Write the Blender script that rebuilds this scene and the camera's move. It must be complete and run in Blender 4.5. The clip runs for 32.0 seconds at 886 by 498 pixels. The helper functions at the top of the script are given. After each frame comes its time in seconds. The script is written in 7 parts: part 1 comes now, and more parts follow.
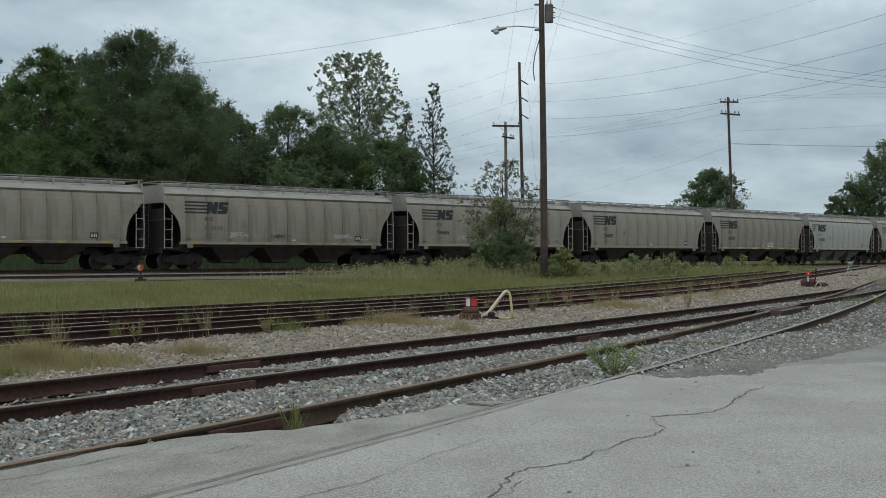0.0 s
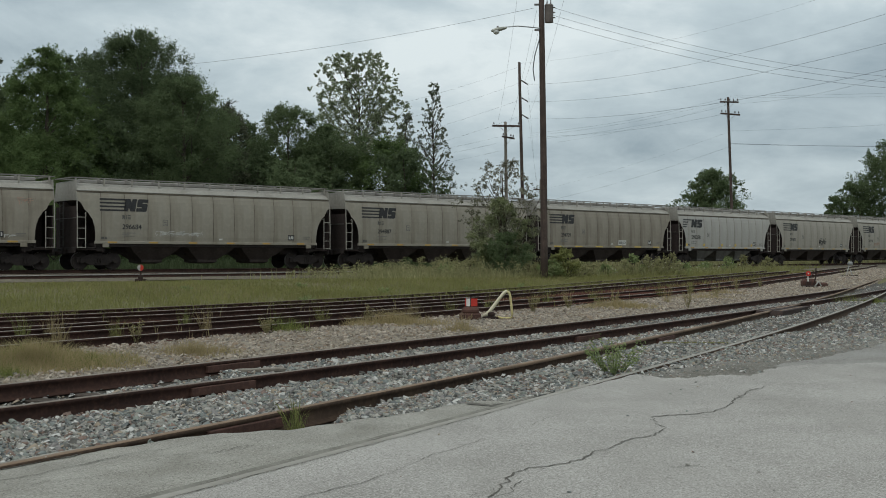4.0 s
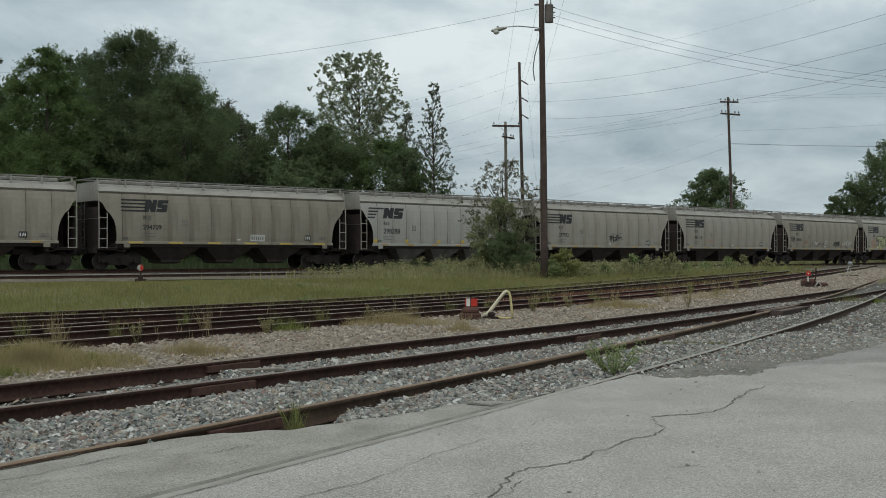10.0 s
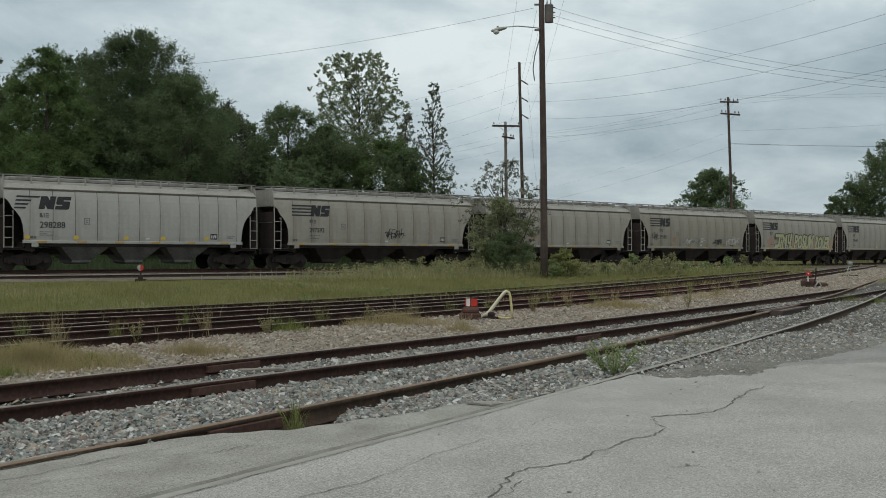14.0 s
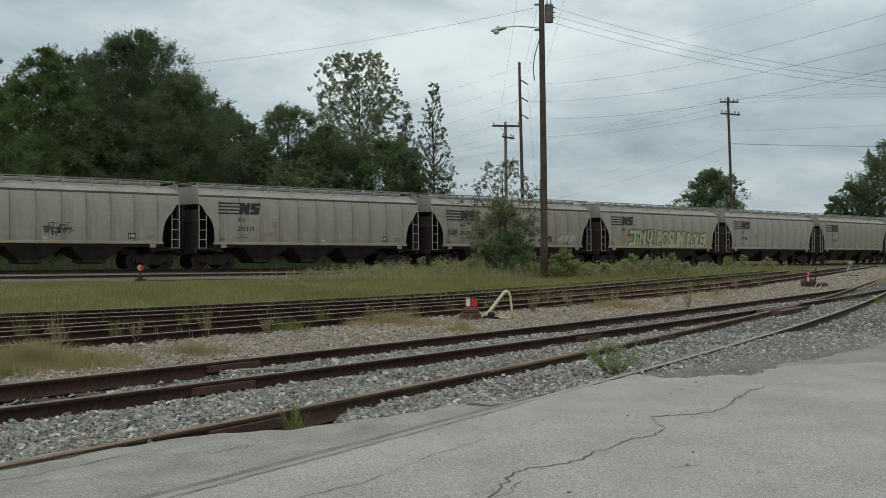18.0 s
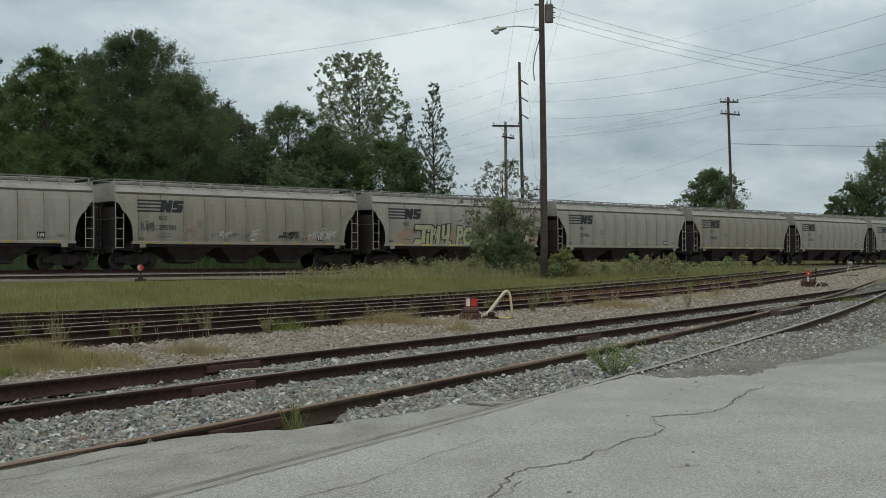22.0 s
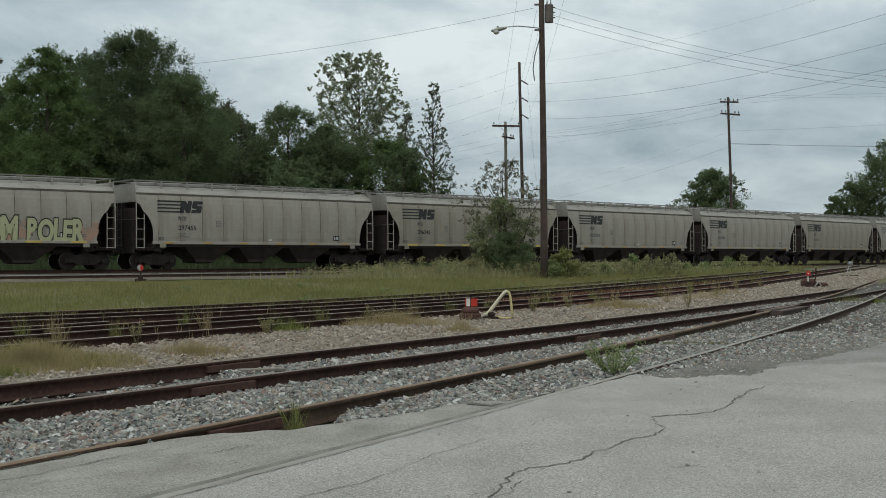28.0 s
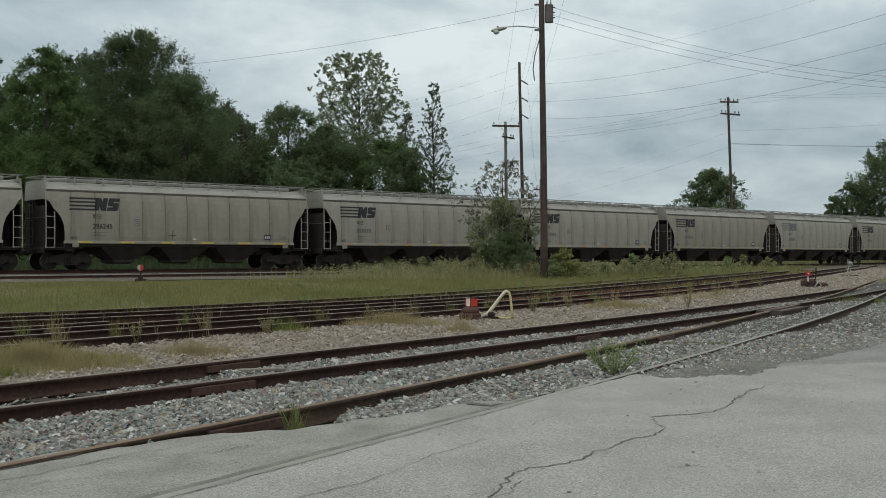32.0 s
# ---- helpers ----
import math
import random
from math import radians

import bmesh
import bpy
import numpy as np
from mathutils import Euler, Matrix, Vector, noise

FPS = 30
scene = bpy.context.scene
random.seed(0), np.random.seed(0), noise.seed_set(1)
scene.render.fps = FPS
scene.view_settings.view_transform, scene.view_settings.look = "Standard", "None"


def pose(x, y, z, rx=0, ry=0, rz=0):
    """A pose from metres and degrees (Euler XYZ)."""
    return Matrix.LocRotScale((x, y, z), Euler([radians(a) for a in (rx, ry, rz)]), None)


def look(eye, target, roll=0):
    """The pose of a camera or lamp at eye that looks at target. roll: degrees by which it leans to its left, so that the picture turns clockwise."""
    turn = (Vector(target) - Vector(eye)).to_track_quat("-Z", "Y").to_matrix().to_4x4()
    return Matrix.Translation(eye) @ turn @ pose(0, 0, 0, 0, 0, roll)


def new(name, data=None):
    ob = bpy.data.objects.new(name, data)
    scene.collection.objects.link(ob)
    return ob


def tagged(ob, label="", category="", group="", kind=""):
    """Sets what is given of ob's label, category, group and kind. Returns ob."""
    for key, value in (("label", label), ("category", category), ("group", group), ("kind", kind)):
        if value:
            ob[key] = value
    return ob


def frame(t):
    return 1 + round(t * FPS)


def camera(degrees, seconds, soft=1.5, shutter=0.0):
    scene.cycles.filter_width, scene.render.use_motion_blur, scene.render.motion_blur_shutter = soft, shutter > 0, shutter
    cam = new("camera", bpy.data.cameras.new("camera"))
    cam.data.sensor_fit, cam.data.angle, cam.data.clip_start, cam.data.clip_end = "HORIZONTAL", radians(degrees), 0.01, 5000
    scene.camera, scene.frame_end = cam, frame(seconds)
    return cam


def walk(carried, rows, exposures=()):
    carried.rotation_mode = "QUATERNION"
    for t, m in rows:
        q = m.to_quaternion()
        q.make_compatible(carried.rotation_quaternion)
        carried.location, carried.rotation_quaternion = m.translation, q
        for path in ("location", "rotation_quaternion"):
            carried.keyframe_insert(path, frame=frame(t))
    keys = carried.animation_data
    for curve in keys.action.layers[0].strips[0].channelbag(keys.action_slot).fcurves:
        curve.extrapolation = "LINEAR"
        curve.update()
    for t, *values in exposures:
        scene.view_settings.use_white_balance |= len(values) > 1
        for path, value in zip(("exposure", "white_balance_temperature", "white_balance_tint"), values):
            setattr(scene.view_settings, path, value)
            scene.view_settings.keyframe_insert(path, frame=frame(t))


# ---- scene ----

cam = camera(42.8, 32.0, soft=0.95)
EYE = (0.0, 0.0, 1.27)
HOLD = look(EYE, (0.0, 100.0, 1.97))
walk(cam, [(0.0, HOLD), (32.0, HOLD)], exposures=[(0.0, 0.0, 6120, 10), (1.0, 0.0, 6210, 10), (2.0, 0.0, 6300, 10), (3.5, 0.0, 6390, 10), (7.0, 0.0, 6410, 10), (13.0, 0.0, 6430, 10), (32.0, 0.0, 6430, 10)])

TAU = 2 * math.pi


# ---- daylight: overcast sky with a weak, very soft sun ----
def build_world():
    w = bpy.data.worlds.new("overcast_sky")
    scene.world = w
    w.use_nodes = True
    nt = w.node_tree
    nt.nodes.clear()
    N = nt.nodes.new
    out, bg = N("ShaderNodeOutputWorld"), N("ShaderNodeBackground")
    sky = N("ShaderNodeTexSky")
    sky.sky_type, sky.sun_disc = "NISHITA", False
    sky.sun_elevation, sky.sun_rotation = radians(52), radians(200)
    sky.dust_density = 3.0
    dim = N("ShaderNodeVectorMath")
    dim.operation = "SCALE"
    dim.inputs["Scale"].default_value = 0.09
    nt.links.new(sky.outputs[0], dim.inputs[0])
    tc, sep = N("ShaderNodeTexCoord"), N("ShaderNodeSeparateXYZ")
    nt.links.new(tc.outputs["Generated"], sep.inputs[0])

    def m(op, a, b=None, c=None):
        n = N("ShaderNodeMath")
        n.operation = op
        for i, v in enumerate((a, b, c)):
            if v is None:
                continue
            if hasattr(v, "links"):
                nt.links.new(v, n.inputs[i])
            else:
                n.inputs[i].default_value = v
        return n.outputs[0]

    up = m("MAXIMUM", sep.outputs["Z"], 0.0)
    den = m("ADD", up, 0.3)
    comb = N("ShaderNodeCombineXYZ")
    nt.links.new(m("DIVIDE", sep.outputs["X"], den), comb.inputs[0])
    nt.links.new(m("DIVIDE", sep.outputs["Y"], den), comb.inputs[1])

    def cloud(scale, detail, rough, offset, distort=0.3):
        mp = N("ShaderNodeMapping")
        mp.inputs["Location"].default_value = offset
        nt.links.new(comb.outputs[0], mp.inputs["Vector"])
        n = N("ShaderNodeTexNoise")
        n.inputs["Scale"].default_value = scale
        n.inputs["Detail"].default_value = detail
        n.inputs["Roughness"].default_value = rough
        n.inputs["Distortion"].default_value = distort
        nt.links.new(mp.outputs[0], n.inputs["Vector"])
        return n.outputs["Fac"]

    big = cloud(1.5, 5.0, 0.5, (3.1, 1.7, 0.0))
    fine = cloud(4.6, 8.0, 0.6, (0.4, 8.2, 0.0), 0.25)
    glow = m("SUBTRACT", 1.0, m("MINIMUM", m("ADD", m("MULTIPLY", m("POWER", m("ABSOLUTE", m("SUBTRACT", sep.outputs["X"], -0.015)), 2.0), 14.0),
                                              m("MULTIPLY", m("POWER", m("ABSOLUTE", m("SUBTRACT", sep.outputs["Z"], 0.185)), 2.0), 75.0)), 1.0))
    v = m("ADD", m("ADD", m("MULTIPLY", big, 0.55), m("MULTIPLY_ADD", fine, 0.56, -0.055)), m("MULTIPLY_ADD", glow, 0.17, -0.06))
    # a darker bank of cloud low over the yard, with a hard lower edge, and a loose one above it
    clip = lambda q: m("MINIMUM", m("MAXIMUM", q, 0.0), 1.0)
    wavy = m("ADD", sep.outputs["Z"], m("MULTIPLY_ADD", big, 0.05, -0.025))
    under = clip(m("MULTIPLY_ADD", wavy, 110.0, -8.7))
    over = clip(m("MULTIPLY_ADD", sep.outputs["Z"], -18.0, 2.75))
    bank = m("MULTIPLY", m("MULTIPLY", under, over), clip(m("MULTIPLY_ADD", sep.outputs["X"], 4.0, 0.35)))
    v = m("SUBTRACT", v, m("MULTIPLY", bank, 0.105))
    loose = m("MAXIMUM", m("SUBTRACT", 1.0, m("POWER", m("DIVIDE", m("ABSOLUTE", m("SUBTRACT", wavy, 0.165)), 0.035), 2.0)), 0.0)
    v = m("SUBTRACT", v, m("MULTIPLY", m("MULTIPLY", loose, clip(m("MULTIPLY_ADD", sep.outputs["X"], 5.0, -0.6))), 0.10))
    v = m("SUBTRACT", v, m("MINIMUM", m("MAXIMUM", m("MULTIPLY_ADD", sep.outputs["X"], -0.3, -0.015), 0.0), 0.06))
    ramp = N("ShaderNodeValToRGB")
    e = ramp.color_ramp.elements
    e[0].position, e[0].color = 0.24, (0.345, 0.43, 0.475, 1)
    e[1].position, e[1].color = 0.69, (0.825, 0.905, 0.905, 1)
    mid = ramp.color_ramp.elements.new(0.5)
    mid.color = (0.575, 0.672, 0.70, 1)
    nt.links.new(v, ramp.inputs[0])
    gain = N("ShaderNodeVectorMath")
    gain.operation = "SCALE"
    # the cloud deck turns neutral overhead, and is thinnest where the view looks
    neutral = N("ShaderNodeMix")
    neutral.data_type = "RGBA"
    nt.links.new(m("MULTIPLY", m("MINIMUM", m("MAXIMUM", m("SUBTRACT", up, 0.26), 0.0), 0.35), 2.6), neutral.inputs["Factor"])
    nt.links.new(ramp.outputs[0], neutral.inputs["A"])
    neutral.inputs["B"].default_value = (0.655, 0.69, 0.665, 1)
    nt.links.new(neutral.outputs["Result"], gain.inputs[0])
    nt.links.new(m("MULTIPLY_ADD", m("POWER", up, 1.5), 0.75, 0.92), gain.inputs["Scale"])
    mix = N("ShaderNodeMix")
    mix.data_type = "RGBA"
    mix.inputs["Factor"].default_value = 0.93
    nt.links.new(dim.outputs[0], mix.inputs["A"])
    nt.links.new(gain.outputs[0], mix.inputs["B"])
    nt.links.new(mix.outputs["Result"], bg.inputs["Color"])
    bg.inputs["Strength"].default_value = 0.95
    nt.links.new(bg.outputs[0], out.inputs[0])


build_world()
sun = new("sun", bpy.data.lights.new("sun", "SUN"))
sun.data.energy, sun.data.angle, sun.data.color = 0.6, radians(25), (1.0, 0.96, 0.9)
sun.matrix_world = look((-20, -45, 60), (0, 0, 0))


# ---- materials ----
def material(name, base, dark=None, light=None, rough=0.85, metal=0.0, scale=3.0, fine=40.0, bump=0.3, bump_scale=60.0,
             vary=0.0, island=0.0, streak=None, spec=0.3, translucent=0.0, dist=0.01, two=0.45, grit=None):
    """A surface: base colour broken up by a broad and a fine noise, relief, and optional change from piece to piece."""
    mat = bpy.data.materials.new(name)
    mat.use_nodes = True
    nt = mat.node_tree
    N, link = nt.nodes.new, nt.links.new
    b = nt.nodes["Principled BSDF"]
    b.inputs["Roughness"].default_value, b.inputs["Metallic"].default_value = rough, metal
    b.inputs["Specular IOR Level"].default_value = spec
    tc = N("ShaderNodeTexCoord")
    dark = dark or [c * 0.6 for c in base]
    light = light or [min(1, c * 1.25) for c in base]

    def nz(sc, det, vec=None):
        n = N("ShaderNodeTexNoise")
        n.inputs["Scale"].default_value, n.inputs["Detail"].default_value = sc, det
        link(vec or tc.outputs["Object"], n.inputs["Vector"])
        return n.outputs["Fac"]

    def mixc(f, a, bb):
        n = N("ShaderNodeMix")
        n.data_type = "RGBA"
        for s_, v_ in (("Factor", f), ("A", a), ("B", bb)):
            if hasattr(v_, "links"):
                link(v_, n.inputs[s_])
            elif s_ == "Factor":
                n.inputs[s_].default_value = v_
            else:
                n.inputs[s_].default_value = (*v_, 1)
        return n.outputs["Result"]

    def remap(f, lo, hi):
        n = N("ShaderNodeMapRange")
        n.inputs["From Min"].default_value, n.inputs["From Max"].default_value = lo, hi
        link(f, n.inputs["Value"])
        return n.outputs["Result"]

    col = mixc(remap(nz(scale, 5), 0.35, 0.7), base, dark)
    fac = N("ShaderNodeMath")
    fac.operation = "MULTIPLY"
    link(remap(nz(fine, 4), 0.45, 0.75), fac.inputs[0])
    fac.inputs[1].default_value = two
    col = mixc(fac.outputs[0], col, light)
    if streak:
        mp = N("ShaderNodeMapping")
        mp.inputs["Scale"].default_value = streak[1]
        link(tc.outputs["Object"], mp.inputs["Vector"])
        f2 = N("ShaderNodeMath")
        f2.operation = "MULTIPLY"
        link(remap(nz(1.0, 4, mp.outputs[0]), 0.48, 0.72), f2.inputs[0])
        f2.inputs[1].default_value = streak[2]
        col = mixc(f2.outputs[0], col, streak[0])
    if grit:
        f3 = N("ShaderNodeMath")
        f3.operation = "MULTIPLY"
        link(remap(nz(grit[1], 2), 0.56, 0.68), f3.inputs[0])
        f3.inputs[1].default_value = grit[2]
        col = mixc(f3.outputs[0], col, grit[0])
    if vary or island:
        src_ = N("ShaderNodeObjectInfo").outputs["Random"] if vary else N("ShaderNodeNewGeometry").outputs["Random Per Island"]
        hs = N("ShaderNodeHueSaturation")
        k = vary or island
        mr = N("ShaderNodeMapRange")
        mr.inputs["To Min"].default_value, mr.inputs["To Max"].default_value = 1 - k, 1 + k
        link(src_, mr.inputs["Value"])
        link(mr.outputs[0], hs.inputs["Value"])
        mh = N("ShaderNodeMapRange")
        mh.inputs["To Min"].default_value, mh.inputs["To Max"].default_value = 0.5 + 0.04 * k, 0.5 - 0.06 * k
        link(src_, mh.inputs["Value"])
        link(mh.outputs[0], hs.inputs["Hue"])
        link(col, hs.inputs["Color"])
        col = hs.outputs["Color"]
    link(col, b.inputs["Base Color"])
    if bump:
        bp = N("ShaderNodeBump")
        bp.inputs["Strength"].default_value, bp.inputs["Distance"].default_value = bump, dist
        link(nz(bump_scale, 5), bp.inputs["Height"])
        link(bp.outputs[0], b.inputs["Normal"])
    if translucent:
        tr = N("ShaderNodeBsdfTranslucent")
        link(col, tr.inputs[0])
        mx = N("ShaderNodeMixShader")
        mx.inputs[0].default_value = translucent
        link(b.outputs[0], mx.inputs[1])
        link(tr.outputs[0], mx.inputs[2])
        link(mx.outputs[0], nt.nodes["Material Output"].inputs[0])
    return mat


ASPHALT = material("worn_asphalt", (0.324, 0.313, 0.292), (0.240, 0.229, 0.211), (0.58, 0.57, 0.54), rough=0.9, scale=1.1, fine=80, bump=0.5, bump_scale=140, dist=0.005, two=0.85,
                   streak=((0.225, 0.215, 0.195), (1.1, 0.45, 1), 0.42), grit=((0.095, 0.091, 0.08), 100, 0.8))
OLD_ASPHALT = material("old_dark_asphalt", (0.185, 0.178, 0.157), (0.115, 0.108, 0.093), (0.33, 0.32, 0.29), rough=0.95, scale=1.0, fine=30, bump=0.9, bump_scale=45, dist=0.02, two=0.7, spec=0.15,
                       grit=((0.075, 0.07, 0.06), 28, 0.7))
WORN_ASPHALT = material("grey_worn_asphalt", (0.248, 0.244, 0.228), (0.182, 0.177, 0.164), (0.40, 0.39, 0.37), rough=0.92, scale=0.9, fine=70, bump=0.5, bump_scale=110, dist=0.006, two=0.8, spec=0.2,
                        grit=((0.10, 0.096, 0.085), 80, 0.75))
INFILL = material("crossing_infill", (0.302, 0.294, 0.262), (0.208, 0.20, 0.174), (0.47, 0.46, 0.42), rough=0.92, scale=2.2, fine=75, bump=0.9, bump_scale=70, dist=0.012, two=0.75,
                   streak=((0.19, 0.182, 0.155), (2.6, 1.2, 1), 0.55), grit=((0.095, 0.09, 0.078), 85, 0.75))
SIDING_BED = material("siding_bed", (0.145, 0.13, 0.10), (0.09, 0.08, 0.062), (0.21, 0.19, 0.15), rough=1.0, scale=0.8, fine=6, bump=0.8, bump_scale=15, dist=0.04, two=0.7, spec=0.1)
FLANGE = material("flangeway_dirt", (0.225, 0.22, 0.195), (0.14, 0.135, 0.118), (0.32, 0.315, 0.28), rough=0.98, scale=3, fine=30, bump=0.8, bump_scale=40, spec=0.1)
CRACK = material("crack_dirt", (0.125, 0.118, 0.103), rough=1.0, scale=4, bump=0.4)
BALLAST = material("ballast_bed", (0.085, 0.08, 0.07), (0.045, 0.042, 0.037), (0.16, 0.15, 0.135), rough=0.95, scale=1.6, fine=11, bump=1.0, bump_scale=22, dist=0.05, two=0.8)
GRAVEL = material("tan_gravel", (0.26, 0.228, 0.178), (0.165, 0.142, 0.11), (0.38, 0.345, 0.285), rough=0.95, scale=0.8, fine=16, bump=1.0, bump_scale=18, dist=0.05, two=0.75)


def mixed_stone(name, tones):
    """Stone whose colour changes from piece to piece among a few natural tones."""
    mat = material(name, tones[0], rough=0.9, scale=8, bump=0.3, bump_scale=50)
    nt = mat.node_tree
    geo, ramp = nt.nodes.new("ShaderNodeNewGeometry"), nt.nodes.new("ShaderNodeValToRGB")
    ramp.color_ramp.interpolation = "CONSTANT"
    el = ramp.color_ramp.elements
    while len(el) < len(tones):
        el.new(0.5)
    for i, c in enumerate(tones):
        el[i].position, el[i].color = i / len(tones), (*c, 1)
    nt.links.new(geo.outputs["Random Per Island"], ramp.inputs[0])
    b = nt.nodes["Principled BSDF"]
    old = b.inputs["Base Color"].links[0].from_socket
    mix = nt.nodes.new("ShaderNodeMix")
    mix.data_type = "RGBA"
    mix.inputs["Factor"].default_value = 0.78
    nt.links.new(old, mix.inputs["A"])
    nt.links.new(ramp.outputs[0], mix.inputs["B"])
    nt.links.new(mix.outputs["Result"], b.inputs["Base Color"])
    return mat


STONE = mixed_stone("ballast_stone", [(0.260, 0.254, 0.226), (0.141, 0.147, 0.147), (0.407, 0.395, 0.356), (0.186, 0.215, 0.209), (0.311, 0.254, 0.186), (0.079, 0.077, 0.071), (0.560, 0.560, 0.537), (0.226, 0.254, 0.226), (0.186, 0.119, 0.096), (0.328, 0.322, 0.294), (0.107, 0.124, 0.127), (0.226, 0.215, 0.209), (0.282, 0.277, 0.249)])
PEBBLE = mixed_stone("tan_pebble", [(0.277, 0.233, 0.179), (0.184, 0.150, 0.113), (0.370, 0.320, 0.259), (0.241, 0.216, 0.184), (0.118, 0.095, 0.075), (0.472, 0.417, 0.349), (0.257, 0.189, 0.132), (0.297, 0.264, 0.224), (0.175, 0.160, 0.146)])
EARTH = material("grassy_earth", (0.13, 0.13, 0.055), (0.14, 0.12, 0.07), (0.18, 0.175, 0.08), rough=1.0, scale=0.25, fine=2.5, bump=0.8, bump_scale=8, dist=0.1)
RAIL_BROWN = material("brown_rail_side", (0.080, 0.055, 0.040), (0.045, 0.033, 0.026), (0.15, 0.10, 0.068), rough=0.9, spec=0.12, scale=1.5, fine=18, bump=0.3, bump_scale=40)
RAIL = material("rusty_rail_side", (0.055, 0.031, 0.025), (0.028, 0.018, 0.016), (0.125, 0.066, 0.046), rough=0.85, metal=0.0, spec=0.12, scale=1.5, fine=18, bump=0.3, bump_scale=40)
RAIL_TOP = material("rail_head_top", (0.20, 0.165, 0.135), (0.13, 0.10, 0.08), (0.28, 0.25, 0.22), rough=0.55, metal=0.35, scale=1.2, fine=12, bump=0.1)
RAIL_TAN = material("tan_rust_rail_head", (0.215, 0.147, 0.096), (0.125, 0.083, 0.055), (0.285, 0.213, 0.150), rough=0.7, metal=0.1, scale=1.2, fine=12, bump=0.1)
RAIL_DUSTY = material("dusty_rail_head", (0.295, 0.285, 0.255), (0.215, 0.205, 0.18), (0.36, 0.35, 0.32), rough=0.85, metal=0.0, scale=1.2, fine=12, bump=0.1)
RAIL_PALE = material("pale_rail_head", (0.40, 0.385, 0.35), (0.30, 0.285, 0.26), (0.46, 0.45, 0.42), rough=0.6, metal=0.2, scale=1.0, fine=9, bump=0.1)
# cinder brown, made deeper to hold the shade between the yard rails
CINDER = material("cinder_bed", (0.082, 0.038, 0.030), (0.042, 0.022, 0.018), (0.125, 0.072, 0.055), rough=1.0, scale=0.8, fine=9, bump=0.8, bump_scale=20, dist=0.04, two=0.6, spec=0.0)
RAIL_LIGHT = material("bright_rail_head", (0.32, 0.285, 0.245), (0.15, 0.125, 0.10), (0.38, 0.35, 0.30), rough=0.5, metal=0.3, scale=1.0, fine=9, bump=0.1)
TIE = material("weathered_tie", (0.085, 0.07, 0.058), (0.045, 0.036, 0.03), (0.15, 0.13, 0.11), rough=0.95, scale=4, fine=25, bump=0.6, bump_scale=35, vary=0.25, streak=((0.03, 0.025, 0.022), (40, 2, 2), 0.6))
OLD_WOOD = material("grey_weathered_wood", (0.22, 0.20, 0.17), (0.13, 0.115, 0.095), (0.31, 0.29, 0.25), rough=0.95, scale=4, fine=25, bump=0.5, bump_scale=35)
POLE_WOOD = material("pole_wood", (0.092, 0.066, 0.056), (0.052, 0.038, 0.033), (0.145, 0.112, 0.096), rough=0.95, scale=2, fine=20, bump=0.5, bump_scale=30, streak=((0.03, 0.024, 0.02), (22, 22, 0.6), 0.6))
GREY_METAL = material("galvanised", (0.36, 0.37, 0.37), rough=0.5, metal=0.6, scale=3, bump=0.1)
LAMP_SHELL = material("lamp_shell", (0.42, 0.43, 0.38), rough=0.55, metal=0.2, scale=5, bump=0.1)
LAMP_GLASS = material("lamp_lens", (0.62, 0.64, 0.62), rough=0.2, scale=5, bump=0.0, spec=0.6)
DARK_TANK = material("transformer_paint", (0.15, 0.128, 0.115), rough=0.5, metal=0.2, scale=3, bump=0.1)
WIRE = material("wire", (0.06, 0.062, 0.065), rough=0.6, metal=0.2, scale=3, bump=0.0)
INSULATOR = material("insulator", (0.10, 0.085, 0.08), rough=0.3, scale=3, bump=0.0, spec=0.6)
RED = material("red_paint", (0.55, 0.045, 0.03), rough=0.5, scale=5, bump=0.1)
WHITE = material("white_paint", (0.72, 0.72, 0.68), rough=0.55, scale=5, bump=0.1)
DULL_WHITE = material("dull_white_paint", (0.40, 0.395, 0.37), rough=0.6, scale=5, bump=0.1)
YELLOW = material("worn_yellow_paint", (0.62, 0.54, 0.26), (0.42, 0.36, 0.16), (0.72, 0.68, 0.46), rough=0.6, scale=6, fine=30, bump=0.1)
CREAM = material("faded_cream_paint", (0.66, 0.62, 0.46), (0.5, 0.46, 0.32), (0.74, 0.72, 0.6), rough=0.6, scale=6, fine=30, bump=0.1)
RUST_BROWN = material("rust_brown_iron", (0.092, 0.046, 0.036), (0.05, 0.029, 0.023), (0.15, 0.08, 0.06), rough=0.9, scale=5, fine=25, bump=0.5)
BLACK_IRON = material("rusty_black_iron", (0.035, 0.022, 0.018), (0.02, 0.014, 0.012), (0.08, 0.04, 0.03), rough=0.8, scale=6, fine=30, bump=0.3)

BARK = material("bark", (0.085, 0.07, 0.055), (0.05, 0.04, 0.032), (0.14, 0.12, 0.10), rough=1.0, scale=3, fine=15, bump=0.6, bump_scale=20)


def leafage(name, c, k=0.22, tr=0.28):
    return material(name, c, [v * 0.7 for v in c], [min(1, v * 1.35) for v in c], rough=0.85, scale=0.35, fine=1.2, bump=0, island=k, translucent=tr, spec=0.1)


